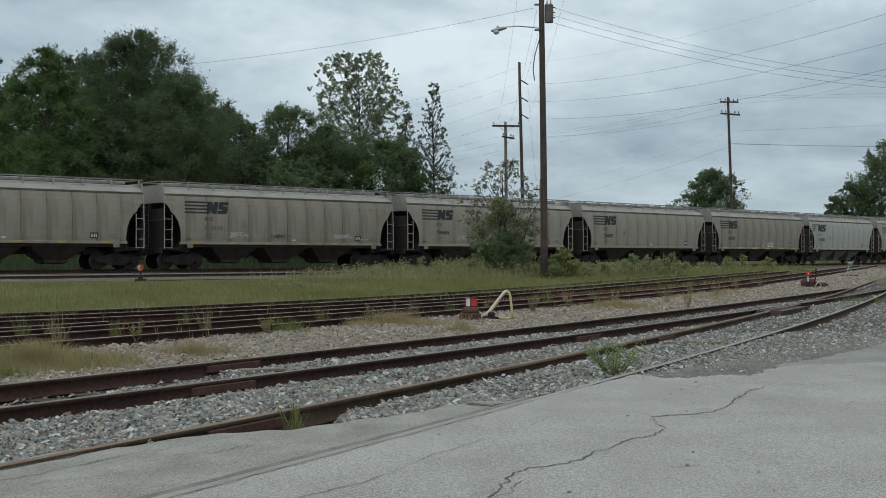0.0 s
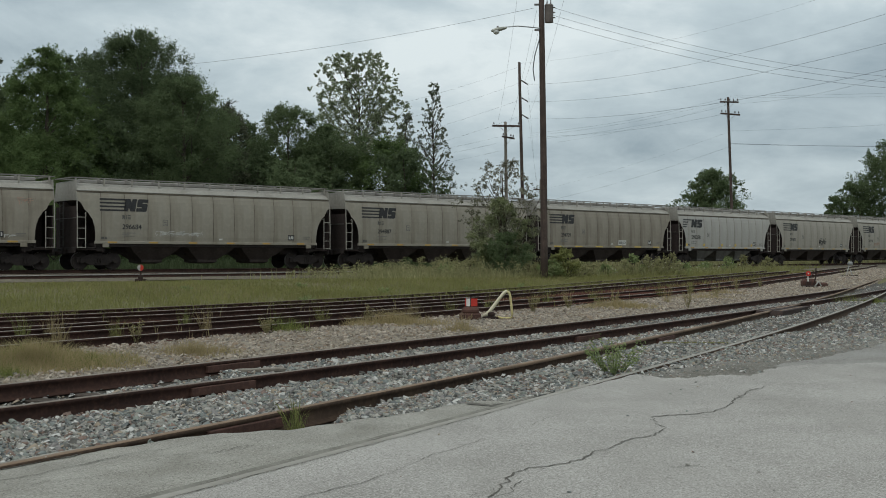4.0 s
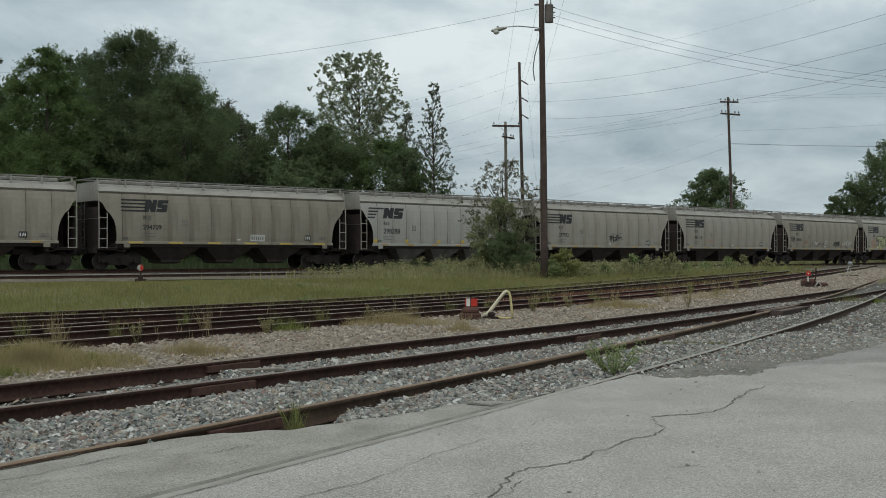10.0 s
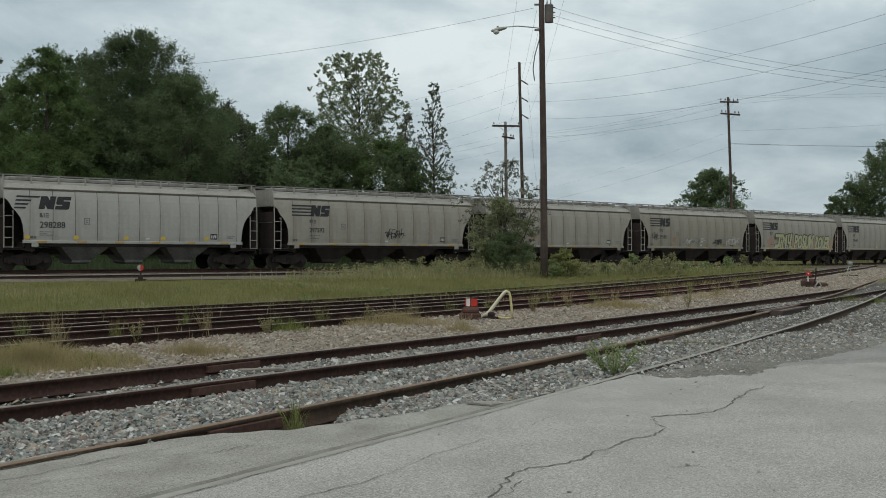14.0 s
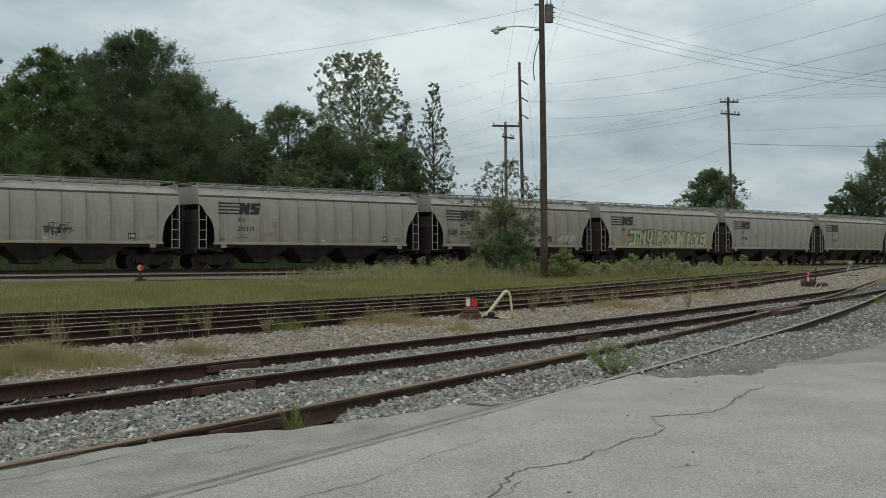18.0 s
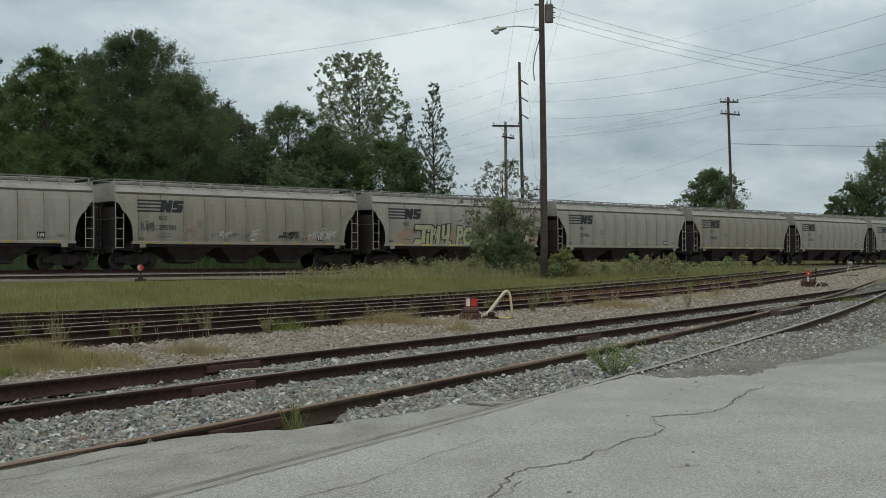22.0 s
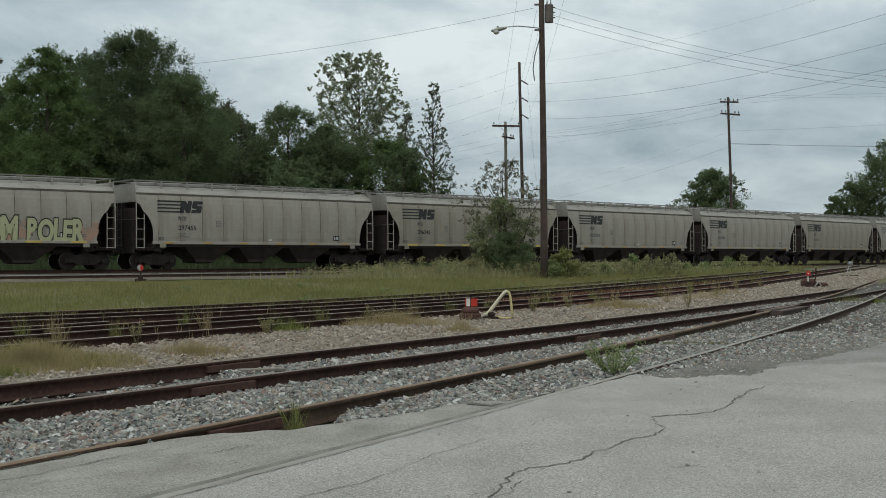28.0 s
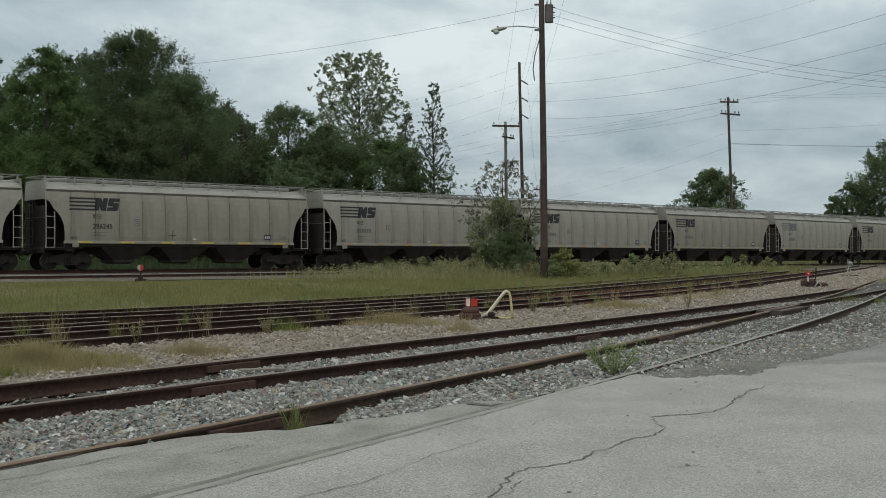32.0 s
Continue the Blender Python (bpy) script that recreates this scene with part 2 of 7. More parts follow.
LEAF_DARK = leafage("leaves_dark_green", (0.114, 0.153, 0.080), 0.13, 0.5)
LEAF_MID = leafage("leaves_mid_green", (0.140, 0.186, 0.094), 0.13, 0.5)
LEAF_FRESH = leafage("leaves_fresh_green", (0.142, 0.202, 0.081), 0.13, 0.5)
LEAF_DRY = leafage("leaves_olive", (0.126, 0.140, 0.091), 0.45)
LEAF_COTTON = leafage("leaves_cottonwood", (0.28, 0.325, 0.205), 0.35, 0.4)
LEAF_GREY = leafage("leaves_grey_green", (0.19, 0.212, 0.155), 0.35, 0.45)
LEAF_BUSH = leafage("leaves_bush", (0.25, 0.28, 0.152), 0.3, 0.4)
LEAF_SAPLING = leafage("leaves_sapling", (0.20, 0.20, 0.14), 0.4, 0.4)
LEAF_YELLOW = leafage("leaves_yellow_green", (0.245, 0.262, 0.10), 0.4)
GRASS = leafage("meadow_grass", (0.243, 0.245, 0.094), 0.14, 0.5)
STRAW = leafage("meadow_straw", (0.285, 0.255, 0.125), 0.15, 0.5)
GRASS_TALL = leafage("tall_grass", (0.325, 0.318, 0.165), 0.22, 0.5)
GRASS_DRY = leafage("dry_grass", (0.39, 0.325, 0.178), 0.16, 0.5)
GRASS_TUFT = leafage("tuft_grass", (0.235, 0.26, 0.095), 0.3, 0.35)
WEED_DRY = leafage("weed_dry", (0.28, 0.25, 0.13), 0.3, 0.3)
WEED_GREEN = leafage("weed_leaves", (0.245, 0.305, 0.135), 0.3, 0.35)
GRASS_FRESH = leafage("fresh_grass", (0.17, 0.20, 0.062), 0.35, 0.35)

PAINTS = {}
for key, base, dk, lt, grime, amt in (
        ("tan", (0.296, 0.274, 0.228), (0.241, 0.221, 0.178), (0.362, 0.337, 0.275), (0.178, 0.153, 0.113), 0.5),
        ("grey", (0.337, 0.313, 0.272), (0.275, 0.259, 0.216), (0.389, 0.373, 0.324), (0.200, 0.178, 0.140), 0.486),
        ("dirty", (0.283, 0.256, 0.211), (0.216, 0.194, 0.152), (0.324, 0.300, 0.243), (0.146, 0.121, 0.089), 0.6),
        ("pale", (0.389, 0.380, 0.351), (0.324, 0.316, 0.292), (0.443, 0.434, 0.405), (0.259, 0.246, 0.216), 0.378)):
    PAINTS[key] = material("hopper_paint_" + key, base, dk, lt, rough=0.6, scale=0.55, fine=5, bump=0.12, bump_scale=6, dist=0.02,
                           streak=(grime, (2.2, 2.2, 0.22), amt))
ROOF_PAINT = material("hopper_roof_paint", (0.318, 0.308, 0.276), (0.232, 0.222, 0.195), (0.40, 0.39, 0.35), rough=0.6, scale=0.9, fine=7, bump=0.1)
SEAM = material("panel_seam_grime", (0.225, 0.20, 0.165), (0.085, 0.068, 0.052), (0.27, 0.24, 0.19), rough=0.9, scale=0.9, fine=5, bump=0.1)
# brown that holds the roof edge's shadow together with dirt
EAVE_SHADE = material("eave_shade_dirt", (0.14, 0.122, 0.095), (0.085, 0.07, 0.054), (0.20, 0.18, 0.145), rough=0.9, scale=1.2, fine=6, bump=0.1)
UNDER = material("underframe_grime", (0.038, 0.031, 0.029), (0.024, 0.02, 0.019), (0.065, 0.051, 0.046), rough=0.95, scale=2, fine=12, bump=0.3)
# car end colour, darkened to stand for the shade inside the openings
END_SHADE = material("shaded_end_frame", (0.055, 0.043, 0.041), (0.037, 0.03, 0.028), (0.08, 0.064, 0.059), rough=0.95, scale=2, fine=12, bump=0.3, spec=0.1)
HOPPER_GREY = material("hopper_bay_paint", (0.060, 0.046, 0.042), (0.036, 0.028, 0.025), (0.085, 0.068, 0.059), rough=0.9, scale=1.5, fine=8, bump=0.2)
HOPPER_PALE = material("pale_hopper_bay_paint", (0.17, 0.165, 0.155), (0.10, 0.098, 0.09), (0.22, 0.215, 0.20), rough=0.85, scale=1.5, fine=8, bump=0.2)
TREAD = material("polished_wheel_tread", (0.42, 0.42, 0.41), (0.25, 0.24, 0.23), rough=0.35, metal=0.8, scale=3, bump=0.0)
LADDER = material("ladder_paint", (0.36, 0.345, 0.305), (0.26, 0.245, 0.215), (0.42, 0.405, 0.365), rough=0.6, scale=3, bump=0.1)
BOARD = material("running_board", (0.31, 0.30, 0.28), (0.19, 0.18, 0.165), rough=0.7, metal=0.3, scale=2, bump=0.2)
LOGO = material("black_stencil", (0.035, 0.036, 0.038), (0.02, 0.02, 0.022), (0.07, 0.07, 0.07), rough=0.6, scale=3, fine=15, bump=0.0)
FADED = material("faded_stencil", (0.17, 0.17, 0.16), (0.10, 0.10, 0.10), (0.27, 0.265, 0.24), rough=0.7, scale=3, fine=9, bump=0.0)
STENCIL_GREY = material("grey_stencil", (0.12, 0.118, 0.11), rough=0.7, scale=3, bump=0.0)
PATCH = material("white_patch", (0.60, 0.60, 0.57), rough=0.6, scale=3, bump=0.0)
REFLECTOR = material("yellow_reflector", (0.46, 0.29, 0.08), (0.33, 0.21, 0.07), rough=0.5, scale=3, bump=0.0)
REFLECTOR_NEW = material("bright_yellow_reflector", (0.60, 0.43, 0.09), (0.48, 0.34, 0.09), rough=0.45, scale=3, bump=0.0)
SPRAY_CREAM = material("spray_cream", (0.46, 0.47, 0.285), (0.40, 0.41, 0.25), (0.58, 0.57, 0.38), rough=0.6, scale=2, bump=0.0)
SPRAY_RED = material("spray_salmon", (0.41, 0.255, 0.195), (0.34, 0.26, 0.205), (0.44, 0.25, 0.185), rough=0.7, scale=2, fine=6, bump=0.0)
SPRAY_DARK = material("spray_dark", (0.06, 0.062, 0.05), rough=0.6, scale=2, bump=0.0)


# ---- mesh helpers ----
def arrays(name, verts, faces, mats, slots=None, smooth=False):
    """A mesh from a vertex array and an array of equal-sided faces."""
    me = bpy.data.meshes.new(name)
    verts, faces = np.asarray(verts, dtype=np.float32), np.asarray(faces, dtype=np.int32)
    k = faces.shape[1]
    me.vertices.add(len(verts))
    me.vertices.foreach_set("co", verts.ravel())
    me.loops.add(faces.size)
    me.loops.foreach_set("vertex_index", faces.ravel())
    me.polygons.add(len(faces))
    me.polygons.foreach_set("loop_start", np.arange(0, faces.size, k, dtype=np.int32))
    for mt in mats if isinstance(mats, (list, tuple)) else [mats]:
        me.materials.append(mt)
    if slots is not None:
        me.polygons.foreach_set("material_index", np.asarray(slots, dtype=np.int32))
    if smooth:
        me.polygons.foreach_set("use_smooth", np.ones(len(faces), dtype=bool))
    me.update(calc_edges=True)
    return me


def from_bm(name, bm, mats, smooth=False):
    me = bpy.data.meshes.new(name)
    bmesh.ops.recalc_face_normals(bm, faces=bm.faces[:])
    bm.to_mesh(me)
    bm.free()
    for mt in mats if isinstance(mats, (list, tuple)) else [mats]:
        me.materials.append(mt)
    if smooth:
        for p in me.polygons:
            p.use_smooth = True
    return me


def part(name, me, parent, m=None, label=""):
    ob = new(name, me)
    ob.parent = parent
    if m is not None:
        ob.matrix_basis = m
    if label:
        tagged(ob, label=label)
    return ob


def box(bm, x0, x1, y0, y1, z0, z1, bevel=0.0, m=None):
    r = bmesh.ops.create_cube(bm, size=1)
    vs = r["verts"]
    for v in vs:
        v.co = Vector(((x0 + x1) / 2 + v.co.x * (x1 - x0), (y0 + y1) / 2 + v.co.y * (y1 - y0), (z0 + z1) / 2 + v.co.z * (z1 - z0)))
    if bevel:
        es = list({e for v in vs for e in v.link_edges})
        out = bmesh.ops.bevel(bm, geom=es, offset=bevel, segments=1, affect="EDGES")
        vs = list({v for f in out["faces"] for v in f.verts} | {v for v in vs if v.is_valid})
    if m is not None:
        bmesh.ops.transform(bm, matrix=m, verts=vs)
    return vs


def tube(bm, pts, r0, r1=None, sides=8, cap=True):
    """A round bar along points, tapering from r0 to r1."""
    r1 = r0 if r1 is None else r1
    pts = [Vector(p) for p in pts]
    rings = []
    for i, p in enumerate(pts):
        d = (pts[min(i + 1, len(pts) - 1)] - pts[max(i - 1, 0)]).normalized()
        a = d.cross(Vector((0, 0, 1)) if abs(d.z) < 0.9 else Vector((1, 0, 0))).normalized()
        b = d.cross(a)
        r = r0 + (r1 - r0) * i / max(1, len(pts) - 1)
        rings.append([bm.verts.new(p + r * (math.cos(TAU * k / sides) * a + math.sin(TAU * k / sides) * b)) for k in range(sides)])
    for u, v in zip(rings[:-1], rings[1:]):
        for k in range(sides):
            bm.faces.new((u[k], u[(k + 1) % sides], v[(k + 1) % sides], v[k]))
    if cap:
        bm.faces.new(rings[0])
        bm.faces.new(rings[-1][::-1])
    return rings


def prism(bm, outline, y0, y1):
    """A flat outline in x and z, given thickness along y."""
    a = [bm.verts.new((x, y0, z)) for x, z in outline]
    b = [bm.verts.new((x, y1, z)) for x, z in outline]
    bm.faces.new(a)
    bm.faces.new(b[::-1])
    for i in range(len(a)):
        j = (i + 1) % len(a)
        bm.faces.new((a[i], a[j], b[j], b[i]))


def bar_mesh(name, mat, *spec, bevel=0.0):
    bm = bmesh.new()
    for s in spec:
        box(bm, *s, bevel=bevel)
    return from_bm(name, bm, mat)


# ---- lie of the land ----
MAIN = []          # the main line: arc length, x, y, heading


def build_main_line():
    x, y, s = -16.52, 61.92, 0.0
    fwd, back = [], []
    for sign, store in ((1, fwd), (-1, back)):
        px, py = x, y
        for i in range(520 if sign > 0 else 260):
            q = sign * 0.5 * i
            qc = min(q, 150.0)
            th = 0.8836 - 1.4746e-3 * qc - 1.077e-6 * qc * qc
            store.append((q, px, py, th))
            px += sign * 0.5 * math.sin(th)
            py += sign * 0.5 * math.cos(th)
    return np.array(back[:0:-1] + fwd)


MAIN = build_main_line()


def main_at(s):
    """Place and heading on the main line at the distance s along it; its rail top lies at the height given last."""
    x, y, th = (float(np.interp(s, MAIN[:, 0], MAIN[:, k])) for k in (1, 2, 3))
    return x, y, th, 0.60 + 0.15 * min(1.0, max(0.0, (s - 70) / 50))


def off_main(x, y):
    """Distance from the main line, positive on the near side."""
    x, y = np.asarray(x, dtype=float), np.asarray(y, dtype=float)
    s = (x + 16.52) * 0.735 + (y - 61.92) * 0.678
    mx, my, th = (np.interp(s, MAIN[:, 0], MAIN[:, k]) for k in (1, 2, 3))
    return (x - mx) * np.cos(th) - (y - my) * np.sin(th)


def land(x, y):
    """Height of the bare ground."""
    d = off_main(x, y)
    return np.interp(d, [-60, -12, -4, -2.0, 2.0, 3.0, 7.5, 9.0, 14.5, 21, 28.5, 32.5], [0.1, 0.1, 0.22, 0.40, 0.40, 0.29, 0.27, 0.22, 0.19, 0.06, -0.12, -0.17])


def d_rail(x):
    x = np.asarray(x, dtype=float)
    q = np.minimum(x, 20.0)
    return 8.634 + 1.798 * q + 0.0134 * q * q + 2.25 * (x - q)


def b_rail(x):
    return np.where(np.asarray(x) < 18.5, 15.05 + 1.544 * x + 0.00823 * x * x, d_rail(x) + 0.1)


def e_rail(x):
    return 26.70 + 1.690 * x + 0.0070 * x * x


def f_rail(x):
    return 34.2 + 1.72 * x + 0.004 * x * x - 0.0025 * np.minimum(x, 0) ** 3 * 0.35 + 0.03 * np.minimum(x, 0) ** 2


EDGE_X = [-60, -12, -3.5, -2.75, -2.45, -2.2, -1.84, -1.57, -1.11, -0.8, -0.43, -0.11, 0.28, 0.56, 0.78, 1.31, 2.14, 3.2, 4.89, 7.11, 14, 40, 90]
EDGE_Y = [-40, -7.6, 5.9, 7.15, 7.65, 7.7, 8.15, 8.19, 8.41, 8.67, 9.07, 9.51, 9.96, 10.04, 10.16, 11.05, 12.3, 13.6, 15.7, 18.0, 23.5, 40, 70]


def sunk(x, y):
    """How far the old fill between the rails has settled under their tops."""
    return -0.017 * np.clip((y - d_rail(x) - 1.9) / 1.0, 0, 1)


def road_edge(x):
    x = np.asarray(x, dtype=float)
    return np.interp(x, EDGE_X, EDGE_Y) + 0.05 * np.sin(7 * x) + 0.03 * np.sin(19 * x + 1)


def wob(x, y, k, seed=0.0):
    """Smooth unevenness between -1 and 1."""
    return (np.sin(x * k + seed) * np.cos(y * k * 1.13 + 2.1 * seed) + 0.5 * np.sin(2.3 * k * x + 1.7 * k * y + seed)) / 1.5


def sheet(name, mat, xs, low, high, rows, height, thick=0.0):
    """A ground sheet between two lines y(x), as a grid."""
    xs = np.asarray(xs, dtype=float)
    lo, hi = low(xs), np.maximum(high(xs), low(xs) + 0.02)
    t = np.linspace(0, 1, rows)
    X = np.repeat(xs[:, None], rows, 1)
    Y = lo[:, None] + (hi - lo)[:, None] * t[None]
    Z = height(X, Y)
    if thick:
        Z[:, -1] -= thick
        Y[:, -1] += 0.02
    V = np.stack([X, Y, Z], -1).reshape(-1, 3)
    i = np.arange(len(xs) - 1)[:, None] * rows + np.arange(rows - 1)[None]
    F = np.stack([i, i + rows, i + rows + 1, i + 1], -1).reshape(-1, 4)
    ob = new(name, arrays(name, V, F, mat, smooth=True))
    return tagged(ob, kind="structure")


def build_ground():
    xs = np.concatenate([-np.geomspace(2500, 42, 26), np.arange(-40, 70.1, 1.0), np.geomspace(72, 2500, 26)])
    ys = np.concatenate([-np.geomspace(400, 32, 8), np.arange(-30, 150.1, 1.0), np.geomspace(153, 4200, 30)])
    X, Y = np.meshgrid(xs, ys, indexing="ij")
    Z = land(X, Y) - 0.07 + 0.03 * wob(X, Y, 0.9)
    n = len(ys)
    i = np.arange(len(xs) - 1)[:, None] * n + np.arange(n - 1)[None]
    F = np.stack([i, i + n, i + n + 1, i + 1], -1).reshape(-1, 4)
    Z = np.where((Y < road_edge(X)) & (np.abs(X) < 42), -0.25, Z)
    tagged(new("ground", arrays("ground", np.stack([X, Y, Z], -1).reshape(-1, 3), F, EARTH, smooth=True)), label="uneven earth with short grass beside the tracks", category="ground", kind="structure")
    # pavement
    xs = np.concatenate([np.arange(-40, -4, 1.0), np.arange(-4, 9, 0.03), np.arange(9, 60, 1.0)])
    low = lambda x: np.full_like(x, -45.0)
    pav = sheet("pavement", ASPHALT, xs, low, lambda x: np.minimum(np.minimum(road_edge(x), road_seam(x)), d_rail(x) + 0.02), 40, lambda X, Y: 0.002 * wob(X, Y, 1.1) + 0.0 * X - 0.004, 0.0)
    tagged(pav, label="pale worn asphalt with long cracks", category="pavement")
    inf = sheet("pavement_infill", INFILL, np.concatenate([np.arange(-40, -4, 1.0), np.arange(-4, 1.1, 0.03)]), lambda x: d_rail(x) + 0.175 + 0.025 * np.sin(11 * x) * np.sin(4.3 * x) + 0.012 * np.sin(43 * x), lambda x: np.maximum(road_edge(x), d_rail(x) + 0.3), 24, lambda X, Y: 0.003 * wob(X, Y, 1.7) - 0.006 + sunk(X, Y))
    tagged(inf, label="gritty old asphalt filled in between the sunk rails", category="pavement")
    dust = sheet("pavement_fill", INFILL, np.arange(-9, -2.28, 0.04), lambda x: d_rail(x) + 3.16, lambda x: d_rail(x) + 3.18 + np.interp(x, [-9, -3.5, -2.85, -2.3], [1.6, 0.95, 0.55, 0.02]) + 0.05 * np.sin(9 * x) + 0.03 * np.sin(31 * x), 14,
                 lambda X, Y: -0.022 - 0.05 * np.clip((Y - d_rail(X) - 3.2) / 0.9, 0, 1) + 0.004 * wob(X, Y, 8.0))
    tagged(dust, label="pale grit washed up behind the sunk rail", category="pavement")
    gro = sheet("flangeway", FLANGE, np.arange(-9, 0.9, 0.05), lambda x: d_rail(x) + 0.02, lambda x: d_rail(x) + 0.22, 8, lambda X, Y: -0.020 + 0.003 * wob(X, Y, 6.0) + 0.020 * np.clip((Y - d_rail(X) - 0.06) / 0.13, 0, 1) ** 1.5)
    tagged(gro, label="dirt-filled groove beside the sunk rail", category="flangeway")
    old = sheet("pavement_old", OLD_ASPHALT, np.concatenate([np.arange(2.06, 9, 0.05), np.arange(9, 60, 0.5)]), lambda x: road_seam(x) - 0.06, road_edge, 12, lambda X, Y: -0.016 + 0.006 * wob(X, Y, 2.1) + 0.0 * X, 0.0)
    tagged(old, label="dark old asphalt at the gravel's edge", category="pavement")
    worn = sheet("pavement_worn", WORN_ASPHALT, np.concatenate([np.arange(3.9, 9, 0.05), np.arange(9, 60, 0.5)]), lambda x: road_seam(x) - 0.05, worn_edge, 14, lambda X, Y: -0.008 + 0.001 * wob(X, Y, 2.1), 0.02)
    tagged(worn, label="grey worn asphalt beyond the pavement's seam", category="pavement")
    # crushed stone round the near tracks, then tan gravel up to the next ones
    def bed(X, Y):
        return bed_height(X, Y) + 0.012 * wob(X, Y, 9.0, 1.0)
    xs = np.concatenate([np.arange(-30, -5, 1.0), np.arange(-5, 10, 0.12), np.arange(10, 60, 1.0)])
    b1 = sheet("ballast", BALLAST, xs, lambda x: road_edge(x) - 0.1, lambda x: b_rail(x) + 3.9, 60, bed)
    tagged(b1, label="grey crushed stone ballast round the near rails", category="ballast")
    xs = np.concatenate([np.arange(-30, -10, 1.0), np.arange(-10, 16, 0.25), np.arange(16, 60, 1.0)])
    b3 = sheet("track_bed", CINDER, xs, lambda x: e_rail(x) - 0.7, lambda x: np.maximum(f_rail(x), e_rail(x) + 2.0) + 4.6 * np.clip((16 - x) / 8, 0.1, 1), 14,
               lambda X, Y: np.maximum(-0.13 + 0.055 * np.clip((X - 1) / 4, 0, 1) + 0.012 * wob(X, Y, 2.2, 3.0), land(X, Y) - 0.03))
    tagged(b3, label="brown cinder bed, tone deepened for shade between the yard rails", category="track bed")
    b2 = sheet("gravel", GRAVEL, xs, lambda x: b_rail(x) + 3.5, lambda x: np.maximum(e_rail(x) - 0.5, b_rail(x) + 3.6), 40,
               lambda X, Y: np.maximum(-0.125 + 0.02 * wob(X, Y, 1.7, 3.0) + 0.0 * X, land(X, Y) - 0.02))
    tagged(b2, label="tan gravel between the tracks", category="gravel")
    # ballast under the main line and the siding before it
    s = np.arange(-60, 240, 2.0)
    cols = []
    for q in s:
        x, y, th, z = main_at(q)
        for d, dz in ((-3.4, -0.42), (-2.0, -0.19), (2.0, -0.19), (2.8, -0.32), (7.9, -0.325), (9.0, -0.42)):
            cols.append((x + d * math.cos(th), y - d * math.sin(th), z + dz + 0.02 * random.uniform(-1, 1)))
    i = np.arange(len(s) - 1)[:, None] * 6 + np.arange(5)[None]
    me = arrays("main_ballast", cols, np.stack([i, i + 6, i + 7, i + 1], -1).reshape(-1, 4), SIDING_BED, smooth=True)
    tagged(new("ballast_main", me), label="raised stone bed under the main line", category="ballast", kind="structure")


def pit(X, Y):
    """The hollow washed out beside the near track's far rail, where the asphalt ends."""
    f = d_rail(X) + 3.2
    return np.clip((X + 2.05) / 0.3, 0, 1) * np.clip((-0.75 - X) / 0.4, 0, 1) * (Y < f + 0.05)


def bare(X, Y):
    """Where the stone between the turnout rails has worn down to the ties."""
    nb = (Y - b_rail(X)) / 1.84
    return np.clip((nb - 0.12) / 0.12, 0, 1) * np.clip((1.42 - nb) / 0.12, 0, 1) * np.clip((-2.7 - X + 0.7 * wob(X, Y, 2.3, 2.0)) / 0.35, 0, 1)


def bed_height(X, Y):
    """Top of the crushed stone: high between the sunk rails, low round the turnout rails."""
    X, Y = np.asarray(X, dtype=float), np.asarray(Y, dtype=float)
    nd = (Y - d_rail(X)) / 2.05
    nb = (Y - b_rail(X)) / 1.84
    z = -0.085 - 0.03 * np.clip((nd - 1.5) / 1.0, 0, 1)
    for o in (0.0, 1.505):
        z = z - 0.05 * np.exp(-((nb - o) / 0.28) ** 2)
    z = z - 0.045 * np.exp(-((nd - 1.505) / 0.22) ** 2) + 0.018 * wob(X, Y, 2.7)
    z = z - 0.10 * pit(X, Y)
    z = z - 0.06 * np.clip((X - 5.4) / 2.0, 0, 1) * np.exp(-((nd + 0.12) / 0.32) ** 2)
    z = z + 0.05 * np.clip((X - 1.0) / 0.5, 0, 1) * np.clip((6.4 - X) / 1.6, 0, 1) * np.exp(-((nd + 0.22) / 0.34) ** 2)
    z = z - 0.05 * np.exp(-((X - 8.3) / 1.0) ** 2 - ((Y - 27.2) / 1.8) ** 2)
    z = z - 0.085 * bare(X, Y)
    near = np.clip((Y - road_edge(X)) / np.where(pit(X, Y) > 0.2, 0.05, 0.6), 0, 1)
    return z * near - 0.03 * (1 - near)


def worn_edge(x):
    x = np.asarray(x, dtype=float)
    return np.interp(x, [3.9, 5.16, 6.96, 14, 40, 60], [13.3, 14.9, 17.5, 22.9, 39, 52]) + 0.06 * np.sin(5 * x) + 0.04 * np.sin(17 * x + 1)


def road_seam(x):
    return np.interp(x, [-60, 2.04, 2.06, 2.35, 3.05, 3.33, 3.76, 4.09, 5.11, 5.5, 9, 60], [200, 200, 12.35, 11.87, 12.2, 12.2, 12.9, 13.3, 13.58, 13.7, 15.0, 36]) + 0.04 * np.sin(np.asarray(x) * 9) + 0.05 * np.sin(np.asarray(x) * 23.7) * np.sin(np.asarray(x) * 3.1) + 0.03 * np.sin(np.asarray(x) * 51)


build_ground()


# ---- tracks ----
PROFILE = [(-0.07, -0.17), (0.07, -0.17), (0.07, -0.155), (0.012, -0.135), (0.012, -0.045), (0.036, -0.034), (0.036, -0.004), (0.03, 0.0),
           (-0.03, 0.0), (-0.036, -0.004), (-0.036, -0.034), (-0.012, -0.045), (-0.012, -0.135), (-0.07, -0.155)]


